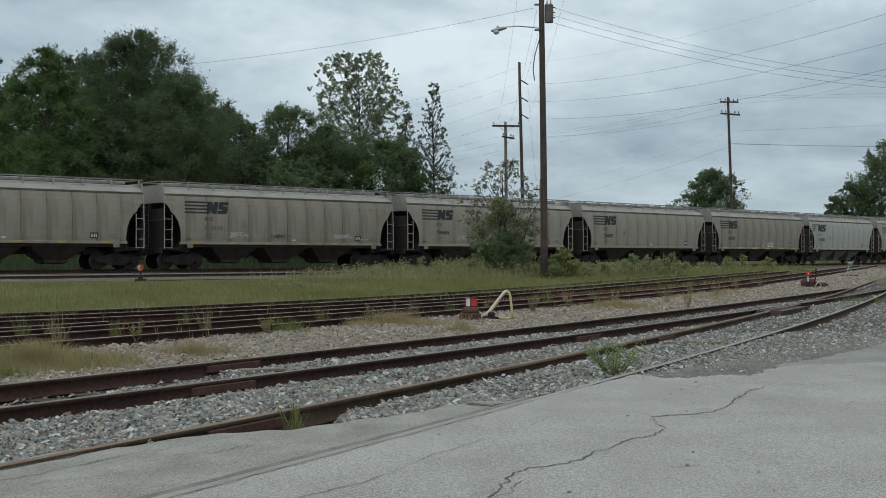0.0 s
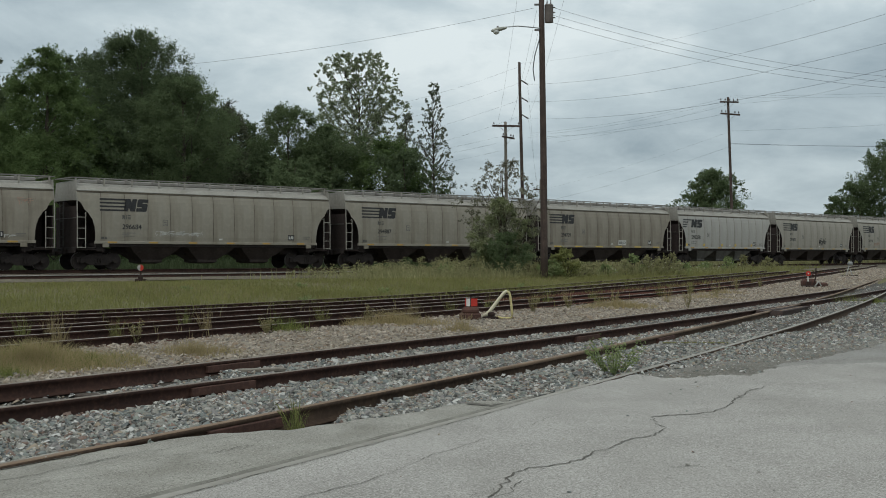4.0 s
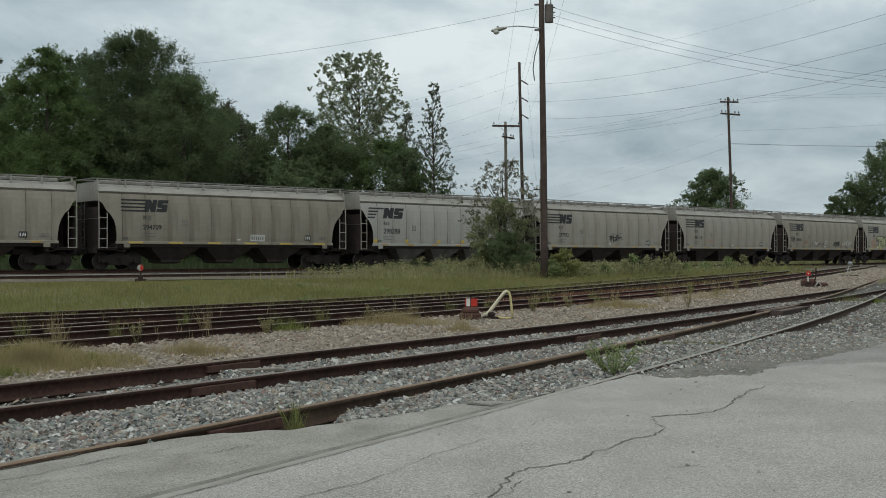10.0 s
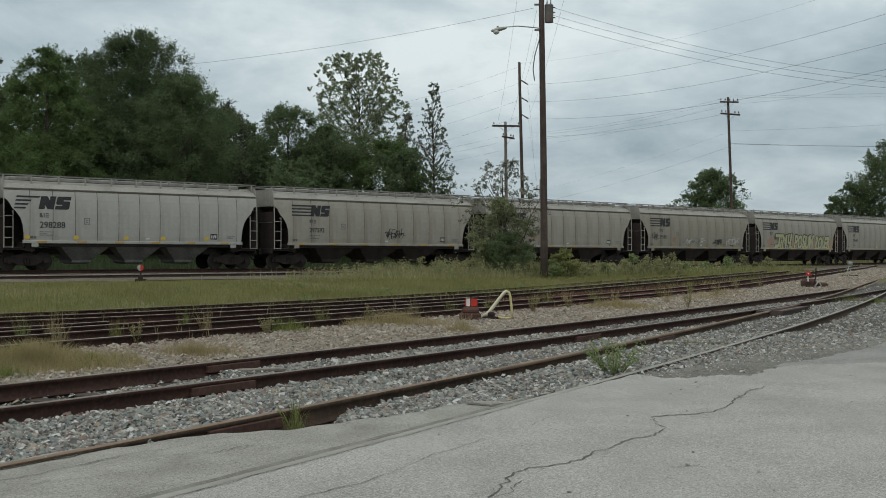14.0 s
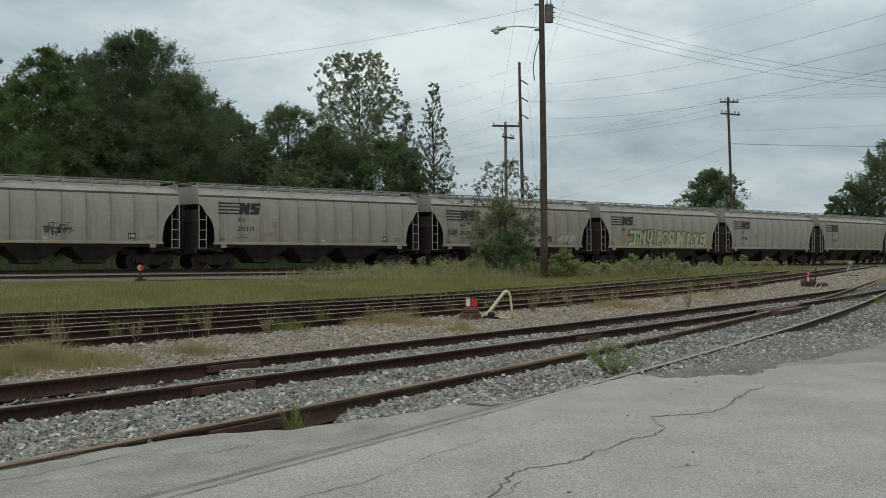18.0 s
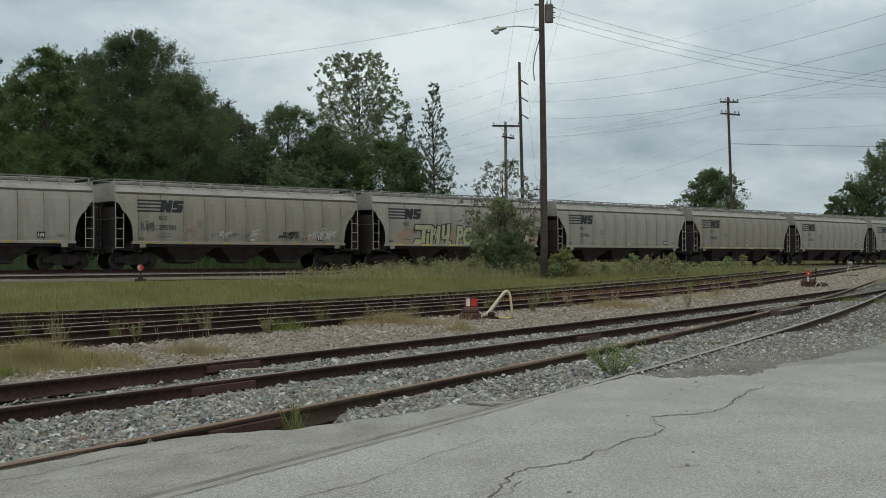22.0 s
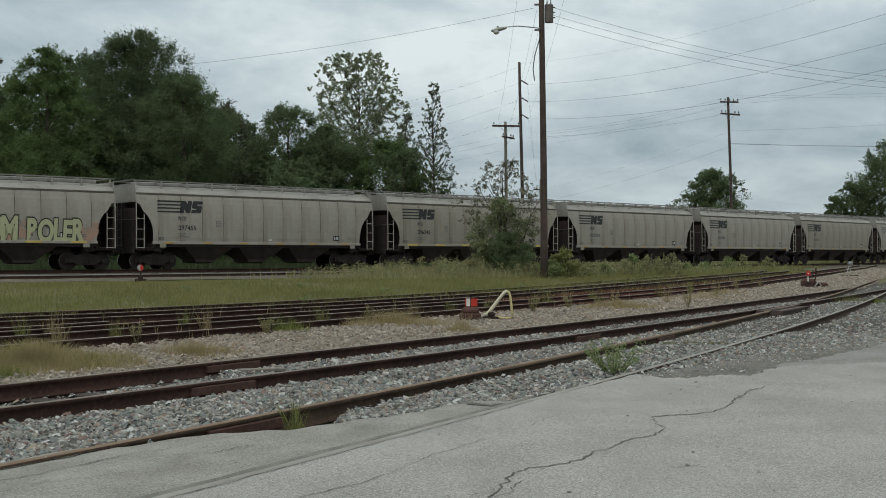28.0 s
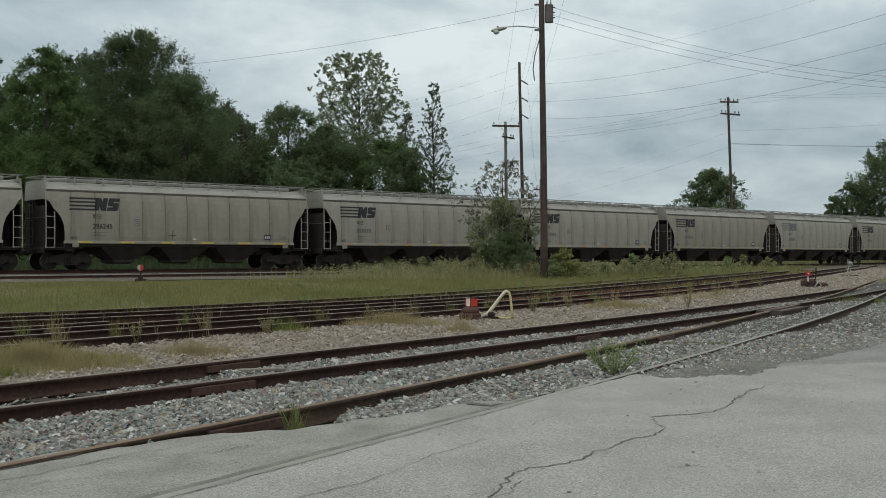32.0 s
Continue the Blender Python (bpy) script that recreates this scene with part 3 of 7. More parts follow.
def rail(parent, pts, top, label="", rusty=(99, 99)):
    """One rail swept along points (x, y, z of its top). Pale rails are dusty down the sides of the head, others between the two x of rusty."""
    faces = (6, 7, 8) if top is RAIL_LIGHT else (4, 5, 6, 7, 8, 9, 10) if top is RAIL_PALE else (6, 7, 8)
    n = len(PROFILE)
    P = np.array(pts)
    T = np.gradient(P[:, :2], axis=0)
    T /= np.linalg.norm(T, axis=1)[:, None]
    V = []
    for p, t in zip(P, T):
        for a, h in PROFILE:
            V.append((p[0] + a * t[1], p[1] - a * t[0], p[2] + h))
    F, S = [], []
    for i in range(len(P) - 1):
        for k in range(n):
            j = (k + 1) % n
            F.append((i * n + k, i * n + j, (i + 1) * n + j, (i + 1) * n + k))
            S.append(1 if k in faces or (k in (5, 9) and rusty[0] < P[i, 0] < rusty[1]) else 0)
    return part("rail", arrays("rail", V, F, [RAIL_BROWN if top in (RAIL_TAN, RAIL_DUSTY) else RAIL, top], S), parent, label=label)


def offset(pts, d):
    P = np.array(pts)
    T = np.gradient(P[:, :2], axis=0)
    T /= np.linalg.norm(T, axis=1)[:, None]
    Q = P.copy()
    Q[:, 0] -= d * T[:, 1]
    Q[:, 1] += d * T[:, 0]
    return Q


TIE_MESH = bar_mesh("tie", TIE, (-1.28, 1.28, -0.11, 0.11, -0.33, -0.172), bevel=0.012)
PLATE_MESH = bar_mesh("joint_bar", RUST_BROWN, (-0.45, 0.45, -0.03, 0.03, -0.125, -0.04), bevel=0.006)


def track(label, near, far_top, near_top, ties, joints=()):
    """near: the rail nearest to the viewer. ties: range of points between which cross ties are laid."""
    root = new("railway_track")
    tagged(root, label=label, category="railway track", group="yard tracks")
    P = np.array(near)
    root.location = tuple(P[len(P) // 2])
    back = Matrix.Translation(-root.location)
    far = offset(P, 1.505)
    for q, t in ((P, near_top), (far, far_top)):
        ob = rail(root, q, t, "", (0.3, 30) if t is RAIL_TAN else (-9, 1.2) if t is RAIL_DUSTY else (99, 99))
        ob.matrix_basis = back
    mid = offset(P, 0.7525)
    seg = np.r_[0, np.cumsum(np.linalg.norm(np.diff(mid[:, :2], axis=0), axis=1))]
    for s in np.arange(ties[0], min(ties[1], seg[-1]), 0.56):
        c = [float(np.interp(s, seg, mid[:, k])) for k in range(3)]
        c2 = [float(np.interp(s + 0.3, seg, mid[:, k])) for k in range(2)]
        a = math.atan2(c2[1] - c[1], c2[0] - c[0]) + math.pi / 2
        part("tie", TIE_MESH, root, back @ Matrix.Translation((c[0], c[1], c[2])) @ Matrix.Rotation(a + random.uniform(-0.02, 0.02), 4, "Z"))
    for s, which in joints:
        Q = far if which else P
        c = [float(np.interp(s, seg, Q[:, k])) for k in range(3)]
        c2 = [float(np.interp(s + 0.3, seg, Q[:, k])) for k in range(2)]
        a = math.atan2(c2[1] - c[1], c2[0] - c[0])
        part("joint_bar", PLATE_MESH, root, back @ Matrix.Translation(c) @ Matrix.Rotation(a, 4, "Z") @ Matrix.Translation((0, -0.03, 0)), "bolted steel joint bar")
    return root


def line_pts(fy, x0, x1, step, z=0.0, rise=False):
    xs = np.arange(x0, x1, step)
    ys = fy(xs)
    zs = np.maximum(z, land(xs, ys) + 0.15) if rise else np.full_like(xs, z)
    return np.stack([xs, ys, zs], -1)


def build_tracks():
    track("near track with rusty rails partly sunk in asphalt", line_pts(d_rail, -9, 40, 0.4, 0.002), RAIL_TAN, RAIL_DUSTY, (6, 70), ((17.0, 1), (21.5, 0), (28.0, 1)))
    track("rusty turnout track joining the near track", line_pts(b_rail, -16, 18.4, 0.4, 0.012), RAIL_TOP, RAIL_TOP, (10, 60), ((23.5, 0), (25.2, 1), (32.0, 0)))
    track("weed-grown yard track with pale railheads", line_pts(e_rail, -26, 45, 0.8, 0.0, True), RAIL_LIGHT, RAIL_LIGHT, (8, 60))
    track("second weed-grown yard track beside tall grass", line_pts(f_rail, -26, 24, 0.8, 0.0, True), RAIL_LIGHT, RAIL_LIGHT, (8, 40))
    # frog and guard rails of the turnout
    root = new("turnout_frog")
    tagged(root, label="heavy rusty frog casting where the rails cross", category="rail frog")
    root.location = (8.4, 27.9, 0.0)
    turn = Matrix.Rotation(math.atan(1.78), 4, "Z")
    bm = bmesh.new()
    prism(bm, [(-1.7, -0.18), (-1.5, 0.0), (1.5, 0.0), (1.7, -0.18)], -0.33, 0.3)
    prism(bm, [(-1.3, -0.02), (-1.3, 0.012), (1.2, 0.012), (1.2, -0.02)], -0.05, 0.05)
    part("casting", from_bm("casting", bm, [BLACK_IRON]), root, turn)
    for y in (-0.2, 0.2):
        part("wing_rail", bar_mesh("wing_rail", RAIL_TAN, (-1.2, 1.2, y - 0.03, y + 0.03, -0.12, 0.008), bevel=0.01), root, turn)
    for d, x0, x1 in ((2.75, -26, 4), (3.6, -26, -3)):
        g = new("stored_rail")
        tagged(g, label="old rusty rail stored between the yard tracks", category="rail")
        rail(g, offset(line_pts(e_rail, x0, x1, 0.8, -0.01), d), RAIL_LIGHT)
    g = new("stored_rail")
    tagged(g, label="single old rail lying at the grass edge", category="rail")
    rail(g, offset(line_pts(f_rail, -26, 18, 0.8, 0.0, True), 3.1), RAIL_TOP)
    # main line and the siding in front of it
    pts = []
    for q in np.arange(-60, 200, 2.0):
        x, y, th, z = main_at(q)
        pts.append((x + 0.7525 * math.cos(th), y - 0.7525 * math.sin(th), z))
    track("main line track on raised stone bed", pts, RAIL_TOP, RAIL_TOP, (0, 0))
    q = np.arange(-40, 48, 2.0)
    track("siding track with pale railheads along the main line", np.stack([-19.5 + 0.685 * q, 49.7 + 0.73 * q, np.full_like(q, 0.45)], -1), RAIL_LIGHT, RAIL_PALE, (0, 0))


build_tracks()


# ---- plants ----
def leaves(centres, radii, per, size, spread=0.45, squash=0.8):
    """Leaf quads scattered through clumps."""
    C = np.repeat(centres, per, 0)
    Rr = np.repeat(radii, per)
    n = len(C)
    D = np.random.normal(size=(n, 3))
    D /= np.linalg.norm(D, axis=1)[:, None] + 1e-9
    rad = Rr * (1 - spread * np.random.rand(n) ** 1.5)
    P = C + D * rad[:, None] * np.array([1, 1, squash])
    a = np.random.normal(size=(n, 3))
    a[:, 2] *= 0.6
    a /= np.linalg.norm(a, axis=1)[:, None] + 1e-9
    b = np.cross(a, np.random.normal(size=(n, 3)) + np.array([0, -0.35, 0.9]))
    b /= np.linalg.norm(b, axis=1)[:, None] + 1e-9
    s = size * np.random.uniform(0.6, 1.35, n)[:, None]
    V = np.stack([P - a * s * 0.5 - b * s * 0.36, P - a * s * 0.5 + b * s * 0.36, P + a * s * 0.66], 1).reshape(-1, 3)
    return V, np.arange(3 * n).reshape(-1, 3)


def sprays(cs, rs, per, size, squash, rng, each=13):
    """Twigs set with leaves on every clump, pointing outwards and up, thinning towards their tips."""
    n = max(3, per // each)
    C, R = np.repeat(cs, n, 0), np.repeat(rs, n)
    m = len(C)
    D = rng.normal(size=(m, 3))
    D /= np.linalg.norm(D, axis=1)[:, None] + 1e-9
    out = C * np.array([1, 1, 0]) / (np.linalg.norm(C[:, :2], axis=1)[:, None] + 0.6)
    S = C + D * (R * rng.uniform(0.15, 0.8, m))[:, None] * np.array([1, 1, squash])
    A = 0.8 * D + 0.55 * out + np.array([0, 0, 0.35]) + 0.35 * rng.normal(size=(m, 3))
    A /= np.linalg.norm(A, axis=1)[:, None] + 1e-9
    L = R * rng.uniform(0.35, 1.0, m) ** 1.3
    t = rng.rand(m * each) ** 1.25
    S, A, L = np.repeat(S, each, 0), np.repeat(A, each, 0), np.repeat(L, each)
    P = S + A * (L * t)[:, None] + rng.normal(size=(m * each, 3)) * (0.17 * L * (1.05 - 0.75 * t) + 0.02)[:, None]
    return leaves(P, np.full(len(P), 0.01), 1, size, 0.9, 1.0)


def tree(name, x, y, top, width, mat, label, shape="round", clumps=90, per=190, size=0.26, base=0.0, clump=0.9, lean=0.0, limbs=26, trunk=None, seed=1, category="tree", squash=0.8, core=0.2):
    """A trunk with limbs and a crown of leaf clumps. top: height of the tip over z 0; width: of the crown; base: height at which the crown begins."""
    rng = np.random.RandomState(seed)
    z0 = float(land(x, y)) - 0.12
    root = new(name)
    tagged(root, label=label, category=category)
    root.location = (x, y, z0)
    H, W = top - z0, width / 2
    trunk = trunk or 0.018 * H + 0.05
    base = base or 0.12 * H
    # clump centres in the crown's outline
    cs, rs = [], []
    while len(cs) < clumps:
        t = rng.rand()
        if shape == "round":
            r = math.sqrt(max(0.02, 1 - (2 * t - 0.9) ** 2 / 1.25))
        elif shape == "ball":
            r = math.sqrt(max(0.06, 1 - ((t - 0.53) / 0.54) ** 2))
        elif shape == "cone":
            r = 0.04 + 0.98 * (1 - t) ** 0.65
        elif shape == "spire":
            r = 1.02 - 0.87 * t ** 1.2
        elif shape == "column":
            r = 0.55 + 0.45 * math.sin(min(1, 1.6 * (1 - t)) * math.pi / 2) - 0.4 * t
        else:
            r = 0.75 + 0.45 * math.sin(t * math.pi) - 0.5 * t ** 3
        if shape in ("cone", "spire") and rng.rand() > 0.08 + 0.92 * r:
            continue
        a, q = rng.rand() * TAU, math.sqrt(rng.rand()) ** 0.7
        lobes = 1 + 0.13 * math.sin(3 * a + 5 * t + seed) + 0.10 * math.sin(7 * a + 11 * t)
        rr = clump * rng.uniform(0.6, 1.25) * (1.0 - (0.62 if shape in ("cone", "spire") else 0.35) * t)
        q = q * max(0.15, r * W * lobes - 0.5 * rr)
        cs.append((q * math.cos(a) + lean * t, q * math.sin(a), base + (H - base - rr * 0.6) * t))
        rs.append(rr)
    cs, rs = np.array(cs), np.array(rs)
    np.random.seed(seed)
    # a loose core of large leaves, then leafy sprays that reach out and up
    V, F = leaves(cs, rs * 0.8, max(2, int(per * core)), size * 1.6, 0.95, squash)
    if core > 0.05:
        inner = cs[::2] * np.array([0.72, 0.72, 0.94]) + np.array([0, 0, 0.03 * base])
        V2, F2 = leaves(inner, rs[::2] * 1.2, 30, size * 1.7, 0.95, 0.9)
        V, F = np.concatenate([V, V2]), np.concatenate([F, F2 + len(V)])
    V2, F2 = sprays(cs, rs, per, size, squash, rng)
    V, F = np.concatenate([V, V2]), np.concatenate([F, F2 + len(V)])
    part("crown", arrays("crown", V, F, mat), root)
    bm = bmesh.new()
    tip = 0.9 * H
    tube(bm, [(lean * q + 0.12 * math.sin(4 * q + seed), 0.1 * math.sin(3 * q), q * tip) for q in np.linspace(0, 1, 7)], trunk, 0.03, 7)
    bb = bmesh.new()
    for i in rng.permutation(clumps)[:limbs]:
        c = Vector(cs[i])
        h = max(0.3 * base, c.z - 1.15 * math.hypot(c.x, c.y) - 0.3)
        a = Vector((lean * h / H, 0, h))
        mid = a.lerp(c, 0.5) + Vector((0.06 * rng.normal(), 0.06 * rng.normal(), -0.07)) * (c - a).length
        tube(bb, [a, mid, c], trunk * 0.32 * (1 - 0.6 * h / H) + 0.012, 0.012, 5, cap=False)
    part("trunk", from_bm("trunk", bm, BARK, smooth=True), root)
    tagged(part("branchwork", from_bm("branchwork", bb, BARK, smooth=True), root), kind="stuff")
    return root


def at(u, depth):
    """Ground x of the line of sight with the slope u, at the depth."""
    return u * depth


def build_trees():
    # slope of sight, depth, tip height and width in metres
    T = tree
    full = dict(squash=0.85)
    T("broadleaf_tree", at(-0.352, 76), 76, 15.6, 13.6, LEAF_FRESH, "dense broad tree with fresh green pointed crown", "cone", 580, 304, 0.092, 1.0, 1.2, seed=23, **full)
    T("broadleaf_tree", at(-0.398, 80), 80, 13.4, 10.5, LEAF_MID, "dense green broad tree in the tree row", "round", 210, 169, 0.143, 1.0, 1.25, seed=4, **full)
    T("broadleaf_tree", at(-0.268, 86), 86, 18.5, 12.0, LEAF_DARK, "tall dark green tree with ragged crown", "round", 520, 304, 0.092, 1.2, 1.15, seed=5, **full)
    T("broadleaf_tree", at(-0.322, 92), 92, 17.9, 9.4, LEAF_DARK, "dark green tree in the tree row", "round", 230, 169, 0.143, 1.2, 1.2, seed=6, **full)
    T("broadleaf_tree", at(-0.229, 79), 79, 13.9, 9.4, LEAF_MID, "dense rounded green tree", "round", 320, 304, 0.092, 1.0, 1.15, seed=7, **full)
    T("broadleaf_tree", at(-0.189, 83), 83, 13.0, 7.2, LEAF_DRY, "olive green tree with thin top", "cone", 190, 207, 0.092, 1.0, 0.95, seed=8, core=0.15, **full)
    T("broadleaf_tree", at(-0.137, 88), 88, 13.2, 8.8, LEAF_MID, "green tree with lobed crown", "round", 260, 207, 0.113, 1.0, 0.95, seed=9, **full)
    T("broadleaf_tree", at(-0.100, 88), 88, 11.6, 8.5, LEAF_MID, "low green tree in the tree row", "round", 230, 207, 0.118, 0.8, 1.05, seed=10, **full)
    T("broadleaf_tree", at(-0.050, 88), 88, 10.6, 7.2, LEAF_FRESH, "low green tree in the tree row", "round", 200, 207, 0.118, 0.8, 0.95, seed=11, **full)
    T("broadleaf_tree", at(-0.274, 98), 98, 19.4, 7.6, LEAF_DARK, "dark green tree at the back of the tree row", "round", 190, 160, 0.150, 2.0, 1.2, seed=63, **full)
    T("broadleaf_tree", at(-0.238, 97), 97, 17.2, 10.5, LEAF_DARK, "dark green tree at the back of the tree row", "round", 210, 150, 0.160, 2.0, 1.3, seed=61, **full)
    T("broadleaf_tree", at(-0.186, 94), 94, 13.6, 8.5, LEAF_DARK, "dark green tree at the back of the tree row", "round", 170, 150, 0.160, 1.0, 1.2, seed=62, **full)
    T("broadleaf_tree", at(-0.118, 98), 98, 10.8, 9.5, LEAF_DARK, "dark green tree at the back of the tree row", "round", 150, 130, 0.16, 0.8, 1.2, seed=63, **full)
    T("broadleaf_tree", at(-0.158, 97), 97, 11.6, 8.0, LEAF_DARK, "dark green tree at the back of the tree row", "round", 140, 130, 0.16, 0.8, 1.2, seed=64, **full)
    T("cottonwood_tree", at(-0.0745, 108), 108, 20.7, 9.0, LEAF_COTTON, "tall airy cottonwood with olive leaves and open crown", "ball", 900, 52, 0.145, 9.3, 0.48, limbs=90, seed=12, trunk=0.15, core=0.02)
    T("broadleaf_tree", at(-0.0085, 92), 92, 15.5, 5.2, LEAF_GREY, "slender tree with sparse grey-green leaves", "spire", 620, 36, 0.09, 2.0, 0.34, limbs=200, seed=13, trunk=0.1, core=0.01)
    T("broadleaf_tree", at(-0.032, 90), 90, 12.7, 4.6, LEAF_GREY, "thin half-bare tree with grey-green leaves", "column", 340, 20, 0.09, 2.0, 0.34, limbs=120, seed=14, trunk=0.08, core=0.01)
    T("broadleaf_tree", at(-0.3985, 110), 110, 21.6, 4.6, LEAF_GREY, "far thin tree with grey-green leaves", "round", 70, 60, 0.2, 6.0, 0.8, seed=15, **full)
    T("broadleaf_tree", at(0.238, 150), 150, 12.9, 10.4, LEAF_MID, "rounded green tree beyond the train", "round", 380, 117, 0.15, 1.5, 1.0, seed=16, **full)
    T("broadleaf_tree", at(0.402, 140), 140, 15.8, 13.0, LEAF_MID, "broad green tree at the yard's far end", "round", 480, 117, 0.15, 1.0, 1.15, seed=17, **full)
    T("broadleaf_tree", at(0.362, 145), 145, 11.0, 8.0, LEAF_MID, "lower fresh green tree at the yard's far end", "round", 170, 117, 0.15, 1.0, 0.9, seed=18, **full)
    T("bush", at(0.342, 150), 150, 7.6, 3.0, LEAF_DRY, "small olive bush at the yard's far end", "open", 20, 91, 0.24, 1.0, 0.8, seed=19, category="bush")
    # undergrowth behind the train
    for i, u in enumerate(np.linspace(-0.45, -0.035, 14)):
        d = 77 + 8 * ((i * 7) % 5) / 5 + 26 * max(0.0, u + 0.25)
        T("shrub", at(u, d), d, (8.0 if u < -0.2 else 6.6) + 2.8 * ((i * 3) % 4) / 3, 7.4, LEAF_DARK if i % 2 else LEAF_MID, "dense green shrub under the tree row", "round", 70, 80, 0.18, 0.3, 1.15, seed=30 + i, category="shrub", limbs=10, trunk=0.06, **full)
    # by the lamp pole
    T("bush", at(0.0505, 64), 64, 4.7, 3.5, LEAF_BUSH, "dense dark green bush beside the lamp pole", "open", 160, 195, 0.058, 0.3, 0.40, seed=50, category="bush", limbs=24, trunk=0.07)
    T("bush", at(0.056, 62.4), 62.4, 2.7, 3.3, LEAF_MID, "low dark green bush under the sapling", "round", 120, 110, 0.06, 0.1, 0.4, seed=54, category="bush", limbs=14, trunk=0.05)
    T("sapling", at(0.054, 64.6), 64.6, 6.9, 5.0, LEAF_SAPLING, "tall sparse sapling with yellowing leaves", "open", 150, 52, 0.085, 2.0, 0.45, seed=51, limbs=36, trunk=0.06, core=0.01)
    T("bush", at(0.108, 61), 61, 1.75, 1.7, LEAF_YELLOW, "low yellow-green bush at the pole's foot", "round", 40, 91, 0.065, 0.1, 0.3, seed=52, category="bush", limbs=8, trunk=0.03)
    T("bush", at(0.094, 60.5), 60.5, 1.2, 1.6, WEED_GREEN, "low green bush at the pole's foot", "round", 34, 70, 0.065, 0.1, 0.3, seed=53, category="bush", limbs=8, trunk=0.03)
    # clumps of tall weeds in the rank grass
    for k, (u, d, top, w) in enumerate(((0.160, 66, 1.35, 1.3), (0.168, 67, 1.75, 1.5), (0.184, 67.5, 1.9, 1.9), (0.201, 68, 1.85, 1.7), (0.212, 69, 1.4, 1.5), (0.118, 62, 1.35, 1.4), (0.130, 63.5, 1.15, 1.3), (0.143, 65, 1.1, 1.2),
                                        (0.012, 62, 1.25, 1.6), (0.024, 61.5, 1.45, 1.7), (0.001, 61, 1.0, 1.5), (0.076, 61.5, 1.15, 1.3), (0.082, 61, 1.1, 1.2), (0.252, 80, 1.55, 1.5), (0.266, 82, 1.7, 1.3), (0.287, 84, 1.5, 1.4), (0.232, 76, 1.2, 1.4))):
        T("weed_clump", at(u, d), d, 0.84 * top, w, (GRASS_TALL, WEED_GREEN, GRASS_TALL)[k % 3], "clump of tall leafy weeds in the rank grass", "open", 24, 46, 0.06, 0.1, 0.28, seed=70 + k, category="weeds", limbs=10, trunk=0.02, core=0.1)


build_trees()


def blades(P, height, width, bend=0.5):
    """Grass blades rooted at P: two stacked pieces each."""
    n = len(P)
    a = np.random.rand(n) * TAU
    h = height * np.random.uniform(0.2, 1.25, n)
    side = np.stack([np.cos(a), np.sin(a), np.zeros(n)], -1) * (width * np.random.uniform(0.6, 1.3, n))[:, None]
    b = np.random.rand(n) * TAU
    off = np.stack([np.cos(b), np.sin(b), np.zeros(n)], -1) * (h * bend * np.random.rand(n))[:, None]
    up = np.zeros((n, 3))
    up[:, 2] = h
    V = np.stack([P - side, P + side, P + side * 0.7 + off * 0.3 + up * 0.6, P - side * 0.7 + off * 0.3 + up * 0.6, P + off + up, P + off + up + side * 0.05], 1).reshape(-1, 3)
    k = np.arange(n)[:, None] * 6
    F = np.concatenate([k + np.array([[0, 1, 2, 3]]), k + np.array([[3, 2, 5, 4]])])
    return V, F


def meadow(name, mat, label, pts, height, width, bend=0.5):
    V, F = blades(pts, height, width, bend)
    ob = new(name, arrays(name, V, F, mat))
    return tagged(ob, label=label, category="grass", kind="stuff")


def strewn(n, x0, x1, y0, y1, keep, seed):
    rng = np.random.RandomState(seed)
    x, y = rng.uniform(x0, x1, n), rng.uniform(y0, y1, n)
    k = keep(x, y, rng.rand(n))
    return x[k], y[k]


def on_land(x, y, dz=-0.06):
    return np.stack([x, y, land(x, y) + dz], -1)


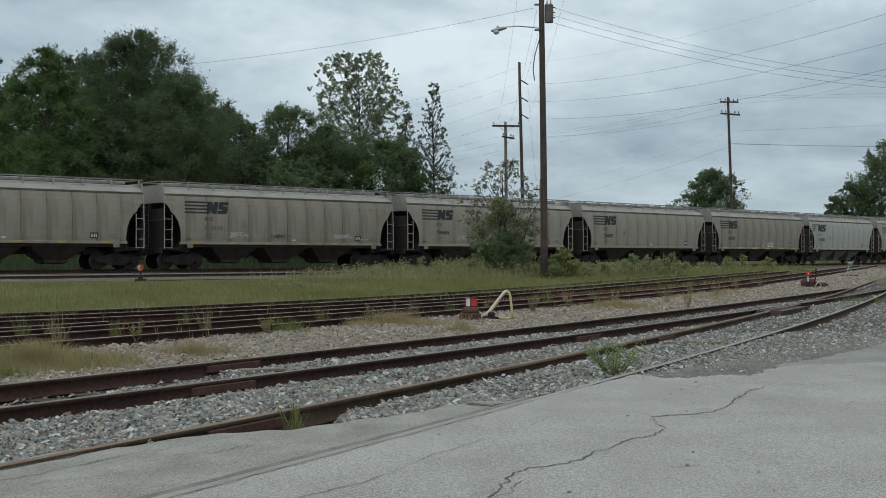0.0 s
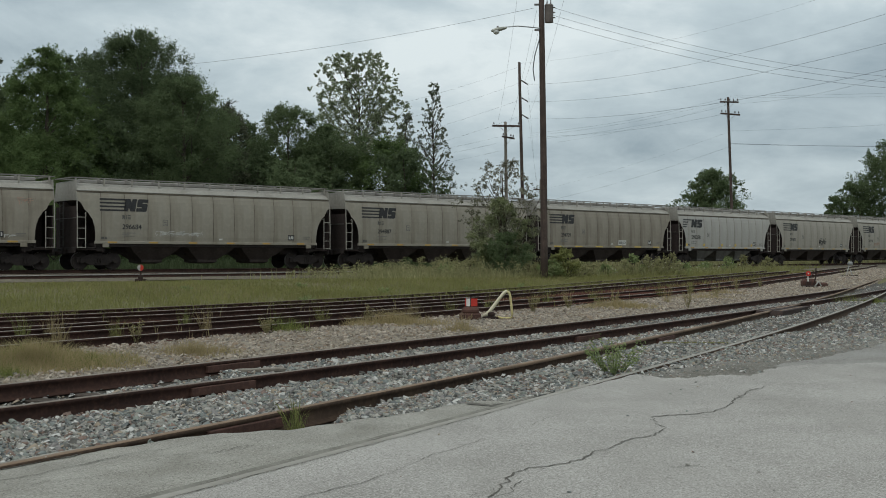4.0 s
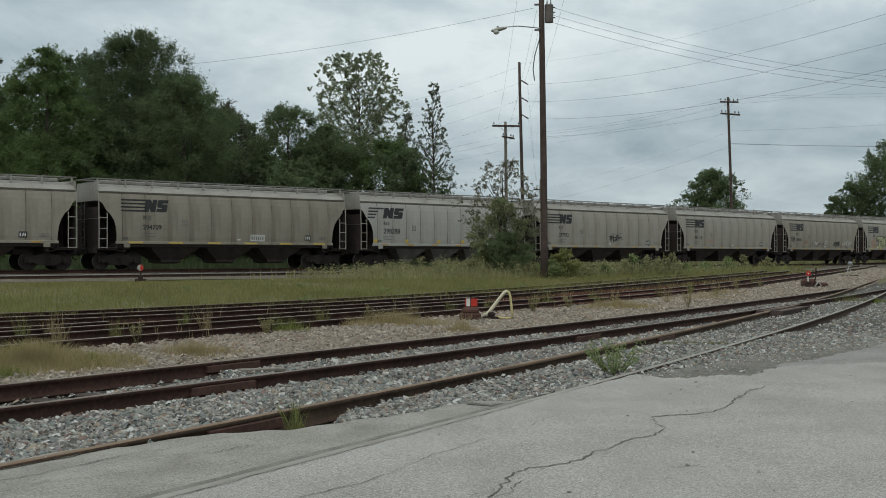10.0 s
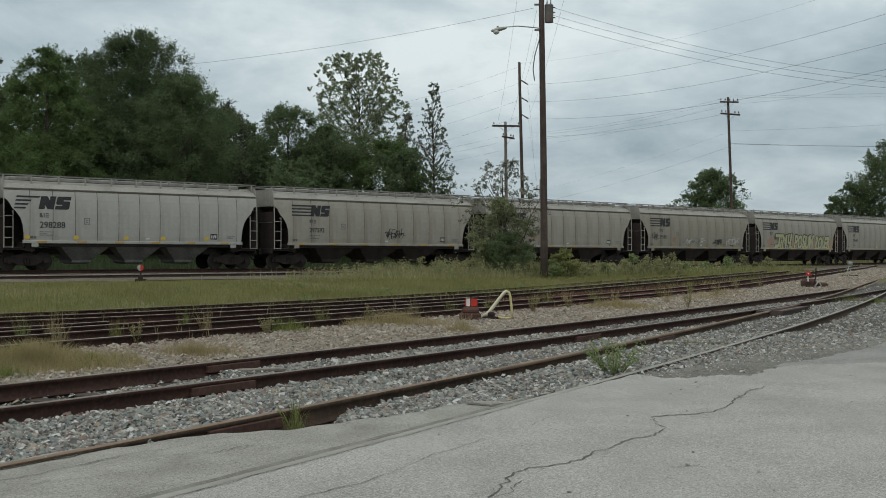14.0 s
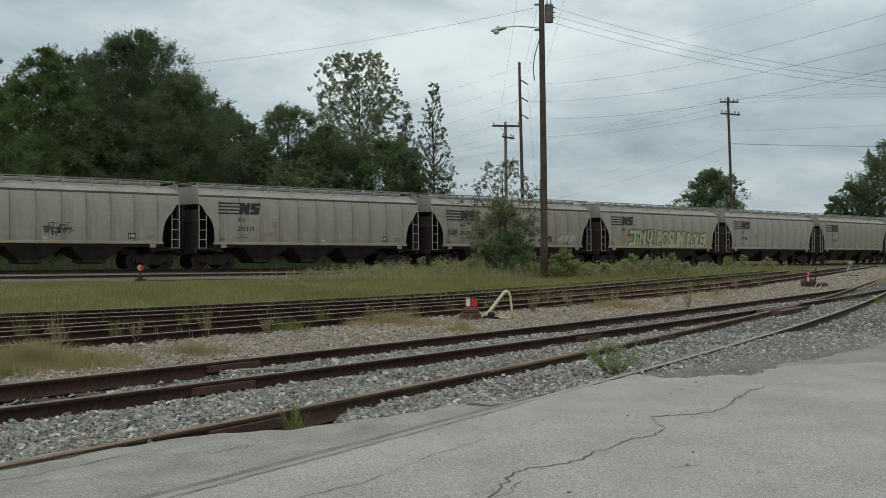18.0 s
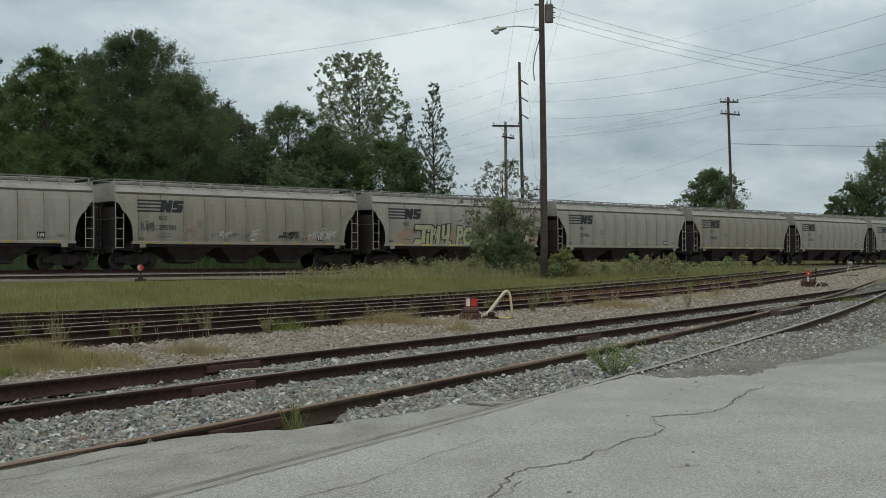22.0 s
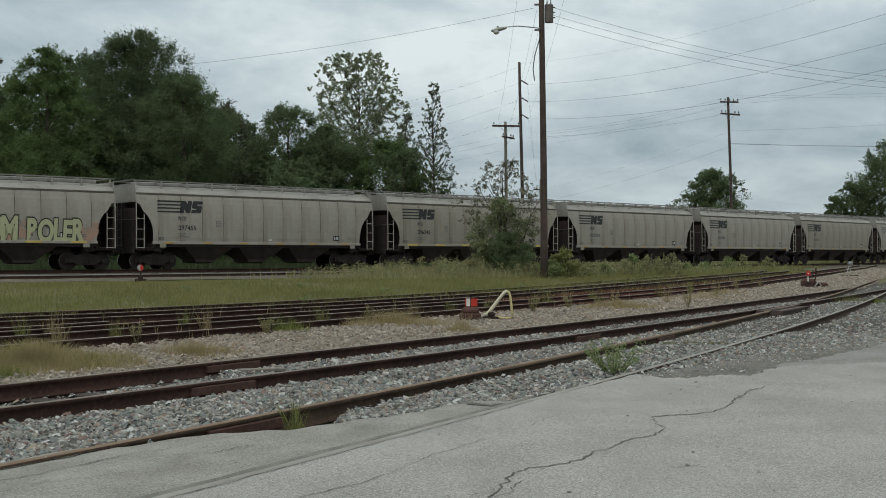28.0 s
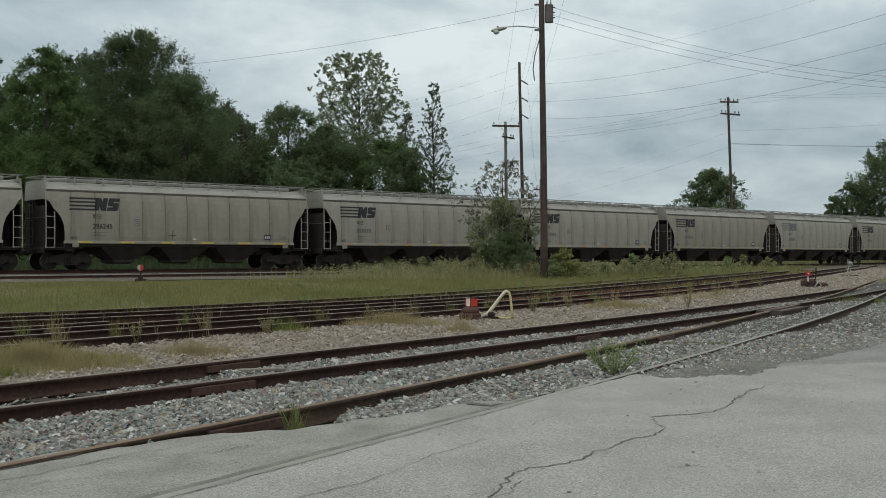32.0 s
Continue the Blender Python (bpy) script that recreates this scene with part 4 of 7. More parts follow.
def build_grass():
    np.random.seed(5)
    gedge = lambda x: np.maximum(f_rail(x), e_rail(x) + 3.5) + 2.6 + 0.35 * wob(x, 0.7 * x, 1.9) + 0.2 * wob(x, x, 5.3)
    inview = lambda x, y: np.abs(x) < 0.46 * y + 3
    low = lambda x, y: np.clip((off_main(x, y) - 9.0) / 9.0, 0.22, 1)
    field = lambda x, y: (y > gedge(x)) & (off_main(x, y) > 9.6) & inview(x, y)
    x, y = strewn(640000, -30, 40, 20, 92, lambda x, y, r: field(x, y) & (r < 0.62 + 0.5 * wob(x, y, 0.35)), 2)
    lumps = lambda x, y: 0.85 + 0.35 * wob(x, y, 1.9) + 0.3 * wob(x, y, 4.7, 1.0)
    meadow("grass", GRASS, "dense meadow grass beside the siding", on_land(x, y), 0.26 * low(x, y) * lumps(x, y), 0.009, 1.3)
    x, y = strewn(200000, -30, 40, 20, 92, lambda x, y, r: field(x, y) & (r < 0.35 + 0.6 * wob(x, y, 0.22, 4.0)), 3)
    meadow("grass", STRAW, "pale dry grass stalks in the meadow", on_land(x, y), 0.30 * low(x, y) * lumps(x, y), 0.006, 1.5)
    # taller growth round the lamp pole and the bush
    hump = lambda x, y: np.exp(-(((x - 1.6) / 7.5) ** 2 + ((y - 62.5) / 7.0) ** 2)) + 0.8 * np.exp(-(((x - 12.5) / 3.6) ** 2 + ((y - 66.5) / 4.0) ** 2))
    rear = lambda x, y: off_main(x, y) < float(off_main(5.4, 60.0)) - 0.2 + 0.6 * wob(x, y, 1.4)
    x, y = strewn(110000, -12, 30, 48, 86, lambda x, y, r: (y > gedge(x)) & rear(x, y) & (off_main(x, y) > np.where(x > -4.6, 4.6, 9.6)) & inview(x, y) & (r < 1.2 * hump(x, y) + 0.10 * (x > 5)), 4)
    meadow("grass", GRASS_TALL, "tall rank grass round the lamp pole", on_land(x, y), 0.55, 0.018, 0.9)
    # thinner grass towards the yard's far end
    x, y = strewn(150000, 8, 66, 62, 150, lambda x, y, r: (y > gedge(x) + 1.0) & (off_main(x, y) > 4.2) & inview(x, y) & (r < 0.55 + 0.4 * wob(x, y, 0.3, 2.0)), 46)
    meadow("grass", GRASS, "olive grass at the yard's far end", on_land(x, y), 0.42, 0.022, 1.0)
    # rank growth behind the main line
    x, y = strewn(110000, -48, 12, 28, 92, lambda x, y, r: inview(x, y) & (off_main(x, y) < -3.4) & (off_main(x, y) > -15.0), 45)
    meadow("grass", LEAF_DARK, "dark rank growth behind the main line", on_land(x, y), 1.1, 0.03, 0.8)
    x, y = strewn(60000, 0, 75, 70, 135, lambda x, y, r: inview(x, y) & (off_main(x, y) < -3.6) & (off_main(x, y) > -9.0), 44)
    meadow("grass", GRASS_TALL, "tall rank growth behind the main line", on_land(x, y), 1.5, 0.04, 0.6)
    # leafy weeds through the tall grass
    rng = np.random.RandomState(41)
    x, y = strewn(2600, -8, 26, 50, 84, lambda x, y, r: (y > gedge(x)) & rear(x, y) & (off_main(x, y) > 4.6) & inview(x, y) & (r < 1.1 * hump(x, y) + 0.14 * (x > 4)), 42)
    C = np.stack([x, y, land(x, y) + rng.uniform(0.1, 0.75, len(x)) * (0.35 + hump(x, y))], -1)
    V, F = leaves(C, rng.uniform(0.15, 0.4, len(x)), 26, 0.10, 0.95, 1.1)
    tagged(new("weed_patch", arrays("weed_patch", V, F, GRASS_TALL)), label="leafy green weeds among the tall grass", category="weeds", kind="stuff")
    # weeds along the yard tracks
    k = lambda x, y, r: inview(x, y) & (r < -0.1 + 0.9 * wob(x, y, 0.8, 2.0))
    x, y = strewn(9000, -12, 22, 14, 66, lambda x, y, r: k(x, y, r) & (y > e_rail(x) - 0.6) & (y < gedge(x)), 6)
    meadow("grass", GRASS_DRY, "dry weeds between the yard rails", np.stack([x, y, np.full_like(x, -0.14)], -1), 0.30, 0.007)
    x, y = strewn(9000, -12, 22, 14, 66, lambda x, y, r: inview(x, y) & (r < -0.15 + 0.8 * wob(x, y, 1.1, 5.0)) & (y > e_rail(x) - 1.0) & (y < gedge(x)), 7)
    meadow("grass", GRASS_FRESH, "green weeds between the yard rails", np.stack([x, y, np.full_like(x, -0.14)], -1), 0.26, 0.008)
    # grass creeping over the second yard track
    over = lambda x, y: inview(x, y) & (y > np.minimum(e_rail(x) + 3.3, f_rail(x))) & (y < gedge(x))
    x, y = strewn(60000, 2, 28, 34, 90, lambda x, y, r: over(x, y) & (r < 0.35 + 0.5 * wob(x, y, 0.9, 1.0) + 0.02 * x), 47)
    meadow("grass", GRASS, "grass creeping over the second yard track", on_land(x, y, -0.1), 0.22, 0.012, 1.0)
    x, y = strewn(30000, 2, 28, 34, 90, lambda x, y, r: over(x, y) & (r < 0.2 + 0.5 * wob(x, y, 0.7, 3.0)), 48)
    meadow("grass", GRASS_DRY, "dry stalks over the second yard track", on_land(x, y, -0.1), 0.26, 0.008, 1.0)
    # dry tufts on the gravel
    for cx, cy, rx, ry, n, h, mat in ((-5.3, 14.5, 1.5, 1.4, 5000, 0.30, GRASS_DRY), (-5.4, 14.6, 1.5, 1.3, 2600, 0.28, GRASS), (-4.5, 14.5, 0.35, 0.4, 400, 0.2, GRASS_FRESH), (-1.0, 23.3, 1.3, 0.8, 1500, 0.30, GRASS_DRY), (-2.9, 21.2, 0.55, 0.5, 260, 0.30, GRASS_FRESH),
                                       (4.8, 31.0, 1.3, 1.0, 1700, 0.25, GRASS_DRY), (-3.6, 16.4, 0.8, 0.8, 1200, 0.2, GRASS_DRY), (-5.3, 13.0, 0.6, 0.5, 1200, 0.2, GRASS_FRESH), (8.8, 38.0, 1.6, 1.4, 500, 0.22, GRASS_DRY),
                                       (13.2, 34.5, 0.7, 1.2, 900, 0.16, GRASS_FRESH), (10.5, 42.5, 1.3, 1.0, 350, 0.25, GRASS_DRY), (0.35, 21.2, 0.5, 0.5, 250, 0.3, GRASS_DRY)):
        n = int(n * 2.4)
        q, a = np.random.rand(n) ** 0.8, np.random.rand(n) * TAU
        x, y = cx + rx * q * np.cos(a), cy + ry * q * np.sin(a)
        h = h * np.clip(1.25 - 0.95 * q + 0.3 * wob(x, y, 4.0), 0.2, 1.2)
        meadow("grass_tuft", mat, "dry grass tuft on the gravel" if mat in (GRASS_DRY, GRASS) else "fresh grass tuft on the gravel", np.stack([x, y, np.full_like(x, -0.17)], -1), h, 0.0024 + 0.00008 * cy, 1.1)


build_grass()


def weed(x, y, z, height, width, mat, label, stems, seed, leaf=0.045, blade=False):
    rng = np.random.RandomState(seed)
    np.random.seed(seed)
    root = new("weed")
    tagged(root, label=label, category="weed")
    root.location = (x, y, z)
    bm = bmesh.new()
    cs = []
    for i in range(stems):
        a, r = rng.rand() * TAU, width * 0.5 * math.sqrt(rng.rand())
        h = height * rng.uniform(0.5, 1.0) * (1 - 0.35 * r / width)
        p = [(0.25 * r * math.cos(a), 0.25 * r * math.sin(a), 0), (0.6 * r * math.cos(a), 0.6 * r * math.sin(a), 0.55 * h), (r * math.cos(a), r * math.sin(a), h)]
        tube(bm, p, 0.005, 0.002, 4, cap=False)
        for t in np.linspace(0.2, 1, 7):
            cs.append(np.array(p[0]) * (1 - t) ** 2 + 2 * t * (1 - t) * np.array(p[1]) + t * t * np.array(p[2]))
    tagged(part("stem", from_bm("stem", bm, mat), root), kind="stuff")
    if blade:
        q, a = np.random.rand(60) ** 0.7 * width * 0.3, np.random.rand(60) * TAU
        V, F = blades(np.stack([q * np.cos(a), q * np.sin(a), 0 * q], -1), height, 0.0024, 1.0)
    else:
        V, F = leaves(np.array(cs), np.full(len(cs), 0.05), 6, leaf, 0.9, 1.0)
    part("foliage", arrays("leaves", V, F, mat), root)
    return root


weed(-1.13, 8.72, -0.06, 0.27, 0.34, GRASS_TUFT, "small tuft of green grass against the rusty rail", 10, 3, blade=True)
weed(1.95, 12.85, -0.06, 0.46, 0.74, WEED_GREEN, "leafy green weed growing from the ballast", 24, 4, 0.026)
weed(12.1, 34.2, -0.1, 0.3, 1.2, GRASS_TUFT, "low tuft of green grass between the rails", 8, 6, blade=True)
weed(12.5, 34.6, -0.1, 0.25, 1.0, GRASS_TUFT, "low tuft of green grass between the rails", 8, 7, blade=True)
weed(26.6, 74.0, -0.1, 0.8, 2.0, GRASS_TUFT, "tuft of green grass on the far gravel", 8, 8, blade=True)


for x, y, h in ((6.7, 31.0, 0.72), (5.0, 33.0, 0.5), (9.4, 39.0, 0.55), (2.3, 28.8, 0.5), (12.2, 47.0, 0.6), (-3.2, 20.6, 0.42), (-5.0, 18.4, 0.4), (-1.6, 23.6, 0.45), (3.4, 30.4, 0.4), (14.6, 52.0, 0.6)):
    weed(x, y, -0.13, h, 0.32, WEED_DRY, "tall thin weed with dry seed heads on the gravel", 7, int(10 * y), 0.03)


for k, (x, y, h) in enumerate(((-7.2, 19.4, 0.5), (-7.0, 20.2, 0.4), (-5.6, 19.4, 0.42), (-5.1, 22.4, 0.5), (-4.6, 21.8, 0.4), (-2.5, 23.4, 0.5), (-3.3, 22.0, 0.36), (-0.7, 26.6, 0.45), (0.2, 27.4, 0.4), (1.2, 29.0, 0.42), (-6.3, 18.6, 0.4), (2.6, 31.5, 0.45), (3.0, 32.6, 0.62), (3.7, 33.9, 0.6), (4.4, 31.7, 0.4), (4.6, 34.6, 0.55), (6.9, 34.8, 0.6), (7.6, 39.5, 0.6), (9.4, 43.0, 0.6), (13.1, 50.8, 0.6), (15.4, 56.0, 0.7))):
    weed(x, y, -0.14, h, 0.5, (GRASS_TUFT, GRASS_DRY, GRASS)[k % 3], "tall wispy weed growing beside the yard rail", 8, 300 + k, blade=True)


for k, (x, y, h) in enumerate(((-4.2, 35.0, 0.26), (-9.4, 41.5, 0.22), (-2.2, 42.0, 0.24), (1.0, 44.0, 0.24), (-5.6, 44.5, 0.26), (3.2, 47.0, 0.28))):
    weed(x, y, float(land(x, y)) - 0.05, h, 0.5, WEED_GREEN, "low leafy weed in the meadow grass", 10, 400 + k, 0.045)


def loose_plank(x, y, z, turn, length):
    ob = new("loose_plank", bar_mesh("loose_plank", OLD_WOOD, (-length / 2, length / 2, -0.08, 0.08, -0.02, 0.02), bevel=0.008))
    ob.matrix_basis = Matrix.Translation((x, y, z)) @ Matrix.Rotation(turn, 4, "Z")
    tagged(ob, label="weathered grey plank lying in the ballast", category="plank")


loose_plank(-2.15, 13.45, -0.075, 0.35, 0.55)
loose_plank(-4.1, 10.75, -0.17, 0.15, 0.6)


def build_flowers():
    rng = np.random.RandomState(91)
    x, y = rng.uniform(11.5, 17.5, 46), rng.uniform(64, 69, 46)
    C = np.stack([x, y, land(x, y) + rng.uniform(0.45, 0.8, 46)], -1)
    V, F = leaves(C, np.full(46, 0.04), 5, 0.035, 0.9, 0.3)
    tagged(new("wild_flowers", arrays("wild_flowers", V, F, WHITE)), label="small white flower heads among the tall weeds", category="flowers", kind="stuff")


build_flowers()


# ---- loose stone ----
def stones(name, mat, label, x, y, z, size, seed):
    rng = np.random.RandomState(seed)
    n = len(x)
    base = np.array([[-1, -1, -1], [1, -1, -1], [1, 1, -1], [-1, 1, -1], [-1, -1, 1], [1, -1, 1], [1, 1, 1], [-1, 1, 1]]) * 0.5
    V = base[None] * (1 + 0.3 * rng.normal(size=(n, 8, 3)))
    V[:, 4:, :2] *= rng.uniform(0.3, 0.9, (n, 1, 2))
    V[:, 4:, :2] += 0.16 * rng.normal(size=(n, 1, 2))
    s = (size * np.exp(0.5 * np.clip(rng.normal(size=n), -1.6, 1.7)))[:, None]
    V *= s[:, :, None] * np.stack([rng.uniform(1.0, 1.7, n), rng.uniform(0.75, 1.05, n), rng.uniform(0.32, 0.66, n)], -1)[:, None]
    a = rng.rand(n) * TAU
    c, d = np.cos(a)[:, None], np.sin(a)[:, None]
    X = V[..., 0] * c - V[..., 1] * d
    Y = V[..., 0] * d + V[..., 1] * c
    t = 0.26 * rng.normal(size=(n, 1))
    Z = V[..., 2] + t * X
    W = np.stack([X + x[:, None], Y + y[:, None], Z + z[:, None]], -1).reshape(-1, 3)
    f = np.array([[4, 5, 6, 7], [0, 1, 5, 4], [1, 2, 6, 5], [2, 3, 7, 6], [3, 0, 4, 7]])
    F = (np.arange(n)[:, None, None] * 8 + f[None]).reshape(-1, 4)
    return tagged(new(name, arrays(name, W, F, mat)), label=label, category="gravel", kind="stuff")


def clear_of_rails(x, y, w=0.075):
    ok = np.ones(len(x), dtype=bool)
    for fy in (d_rail, b_rail):
        for o in (0.0, 1.505):
            sl = (fy(x + 0.01) - fy(x)) / 0.01
            ok &= np.abs((y - fy(x)) / np.sqrt(1 + sl * sl) - o) > w
    return ok


def build_stones():
    inview = lambda x, y: np.abs(x) < 0.41 * y + 0.4
    zone = lambda x, y: inview(x, y) & (y > road_edge(x) + 0.04) & (y < b_rail(x) + 3.7) & clear_of_rails(x, y) & (pit(x, y) < 0.3) & ((bare(x, y) < 0.5) | (np.sin(917 * x) > 0.55)) & ((x > -2.3) | (y > d_rail(x) + 3.2 + np.interp(x, [-9, -3.5, -2.85, -2.3], [1.5, 0.85, 0.45, 0.0])) | (np.sin(631 * x) > 0.9))
    rng = np.random.RandomState(8)
    xs, ys = [], []
    for y0, y1, n in ((6, 12, 125000), (12, 20, 120000), (20, 34, 55000), (34, 52, 10000)):
        x, y = strewn(n, -0.42 * y1, 0.42 * y1, y0, y1, lambda x, y, r: zone(x, y), int(y0) + 3)
        xs.append(x)
        ys.append(y)
    x, y = np.concatenate(xs), np.concatenate(ys)
    near = np.clip((y - road_edge(x)) / 0.8, 0, 1)
    z = bed_height(x, y) + 0.006 + 0.012 * rng.normal(size=len(x)) + 0.024 * (rng.rand(len(x)) < 0.3)
    stones("ballast_stones", STONE, "loose grey crushed stones between the near rails", x, y, z, (0.0165 + 0.00028 * y) * np.where(x < -0.5, 1.12, 1.0), 9)
    q = np.random.RandomState(21)
    x = -9.0 + 48.0 * q.rand(56000) ** 1.8
    y = b_rail(x) + 3.3 + (e_rail(x) - b_rail(x) - 3.6) * q.rand(len(x))
    k = inview(x, y) & (e_rail(x) - b_rail(x) > 3.7)
    x, y = x[k], y[k]
    stones("gravel_stones", PEBBLE, "loose tan gravel between the tracks", x, y, np.maximum(-0.112 + 0.02 * wob(x, y, 1.7, 3.0), land(x, y) - 0.008) + 0.008 * rng.normal(size=len(x)), 0.016 + 0.00042 * y, 10)
    x, y = strewn(60000, 1.5, 14, 11, 26, lambda x, y, r: inview(x, y) & (y < road_edge(x) + 0.1) & (y > road_seam(x)) & ((x < 3.9) | (y > worn_edge(x) - 0.1) | (np.sin(523 * x) > 0.985)) & (r < 0.75 * np.clip(1 - (road_edge(x) - y) / 2.2 + 0.5 * wob(x, y, 1.3), 0.04, 1)), 23)
    stones("stray_stones", STONE, "fine loose stone over the dirty old asphalt", x, y, np.full(len(x), -0.012), 0.013 + 0.0002 * y, 12)
    x, y = strewn(300, -3, 8, 6, 16, lambda x, y, r: inview(x, y) & (y < road_edge(x)) & (y > road_edge(x) - 2.6 * r * r), 22)
    stones("stray_stones", STONE, "stray small stones on the asphalt edge", x, y, np.full(len(x), 0.002), 0.011, 11)


build_stones()


def build_specks():
    rng = np.random.RandomState(25)
    x, y = rng.uniform(-2.4, 6.0, 260), rng.uniform(5.9, 13.5, 260)
    k = (np.abs(x) < 0.41 * y) & (y < np.minimum(road_edge(x), road_seam(x)) - 0.1) & (y < d_rail(x) - 0.1)
    stones("stray_stones", STONE, "scattered grit and small pebbles on the asphalt", x[k], y[k], np.full(int(k.sum()), 0.001), 0.008, 26)


build_specks()


# ---- cracks and the strip of fill along the sunk rail ----
def ribbon(name, mat, pts, w, z, label, wander=0.03, seed=0):
    rng = np.random.RandomState(seed)
    P = np.array(pts, dtype=float)
    seg = np.r_[0, np.cumsum(np.linalg.norm(np.diff(P, axis=0), axis=1))]
    s = np.arange(0, seg[-1], 0.03)
    Q = np.stack([np.interp(s, seg, P[:, k]) for k in (0, 1)], -1)
    T = np.gradient(Q, axis=0)
    T = np.stack([np.convolve(np.pad(T[:, k], 3, "edge"), np.ones(7) / 7, "valid") for k in (0, 1)], -1)
    T /= np.linalg.norm(T, axis=1)[:, None] + 1e-9
    across = np.stack([-T[:, 1], T[:, 0]], -1)
    jag = np.interp(s, np.arange(0, seg[-1] + 0.2, 0.09), rng.normal(size=len(np.arange(0, seg[-1] + 0.2, 0.09)))) + 0.35 * rng.normal(size=len(s))
    Q = Q + across * (wander * jag)[:, None]
    ww = w * (0.35 + 0.9 * np.interp(s, np.arange(0, seg[-1] + 0.3, 0.21), rng.rand(len(np.arange(0, seg[-1] + 0.3, 0.21))))) if wander else np.full(len(s), w)
    if wander:
        ww = ww * np.linspace(1.2, 0.6, len(s))
    ww[0] = ww[-1] = 0.2 * w
    Nn = across * ww[:, None] * 0.5
    z = z + sunk(Q[:, 0], Q[:, 1])
    V = np.concatenate([np.c_[Q + Nn, z], np.c_[Q - Nn, z]])
    i = np.arange(len(s) - 1)
    n = len(s)
    return tagged(new(name, arrays(name, V, np.stack([i, i + 1, i + 1 + n, i + n], -1), mat)), label=label, category="crack", kind="structure")


def build_cracks():
    z = 0.0
    jag, side, hair = "long jagged crack in the asphalt", "jagged side crack in the asphalt", "hairline crack in the asphalt"
    ribbon("crack", CRACK, [(0.25, 5.98), (0.31, 6.24), (0.42, 6.67), (0.53, 6.82), (0.64, 6.91), (0.76, 6.98), (0.86, 7.11), (1.01, 7.44), (1.14, 7.56), (1.3, 7.91), (1.51, 8.08), (1.66, 8.46)], 0.015, z, jag, 0.013, 1)
    ribbon("crack", CRACK, [(1.66, 8.46), (1.63, 8.6), (1.65, 9.02)], 0.009, z, side, 0.010, 21)
    ribbon("crack", CRACK, [(1.65, 9.02), (1.97, 9.14), (2.2, 9.28), (2.42, 9.62), (2.73, 10.37), (2.95, 10.81), (3.25, 11.19)], 0.018, z, jag, 0.014, 22)
    ribbon("crack", CRACK, [(0.12, 6.05), (0.24, 6.11), (0.32, 6.31)], 0.008, z, side, 0.011, 2)
    ribbon("crack", CRACK, [(0.28, 5.99), (0.36, 6.11), (0.41, 6.31), (0.44, 6.46)], 0.010, z, side, 0.014, 23)
    ribbon("crack", CRACK, [(0.53, 6.82), (0.58, 6.84), (0.64, 6.78)], 0.009, z, side, 0.01, 24)
    ribbon("crack", CRACK, [(1.01, 7.44), (1.09, 7.4), (1.17, 7.4)], 0.007, z, side, 0.01, 25)
    ribbon("crack", CRACK, [(2.01, 9.16), (2.18, 9.12), (2.42, 9.14)], 0.007, z, side, 0.01, 26)
    ribbon("crack", CRACK, [(2.62, 10.1), (2.85, 10.05), (3.02, 10.15)], 0.007, z, side, 0.012, 27)
    ribbon("crack", CRACK, [(-2.53, 6.44), (-2.42, 6.61), (-2.33, 6.84), (-2.23, 6.96), (-2.11, 7.22), (-2.0, 7.38), (-1.89, 7.45), (-1.8, 7.59), (-1.71, 7.79), (-1.57, 7.95), (-1.49, 8.06)], 0.011, z, "fine crack along the rail in the asphalt", 0.014, 3)
    ribbon("crack", CRACK, [(-1.88, 7.26), (-1.74, 7.24), (-1.61, 7.35), (-1.48, 7.33), (-1.39, 7.49), (-1.29, 7.69)], 0.009, z, "fine crack along the rail in the asphalt", 0.018, 13)
    ribbon("crack", CRACK, [(-2.3, 6.3), (-2.12, 6.5), (-1.98, 6.55), (-1.8, 6.82)], 0.006, z, hair, 0.02, 28)
    ribbon("crack", CRACK, [(-0.76, 5.98), (-0.43, 6.43), (-0.22, 6.86), (-0.09, 7.25), (0.01, 7.37), (0.15, 7.66), (0.3, 7.91), (0.49, 8.27), (0.67, 8.54)], 0.005, z, hair, 0.01, 4)
    ribbon("crack", CRACK, [(0.67, 8.54), (0.79, 8.86), (0.93, 9.11), (1.06, 9.23)], 0.005, z, hair, 0.01, 29)
    ribbon("crack", CRACK, [(1.34, 6.9), (1.41, 6.84), (1.51, 6.88), (1.62, 6.84), (1.9, 6.87)], 0.006, z, hair, 0.01, 5)
    ribbon("crack", CRACK, [(1.9, 8.6), (2.3, 8.75), (2.7, 8.7)], 0.004, z, hair, 0.01, 6)
    ribbon("crack", CRACK, [(0.20, 9.87), (0.3, 9.77), (0.42, 9.7), (0.54, 9.87)], 0.09, z, "dark broken spot in the asphalt beside the rail", 0.02, 12)
    ribbon("crack", CRACK, [(3.4, 11.3), (3.62, 11.34), (3.8, 11.45)], 0.010, z, hair, 0.012, 14)
    xs = np.arange(-3.4, -2.3, 0.05)
    ribbon("crack", CRACK, np.stack([xs, d_rail(xs) + 3.1 - 0.16], -1), 0.035, 0.001, "dark joint along the sunk rail", 0.012, 8)
    xs = np.arange(-3.2, 0.75, 0.1)
    ribbon("crack", CRACK, np.stack([xs, d_rail(xs) - 0.1], -1), 0.010, 0.001, "dark joint along the sunk rail", 0.008, 7)


build_cracks()


# ---- poles and wires ----
def sight(u, depth, h):
    return Vector((u * depth, depth, h))


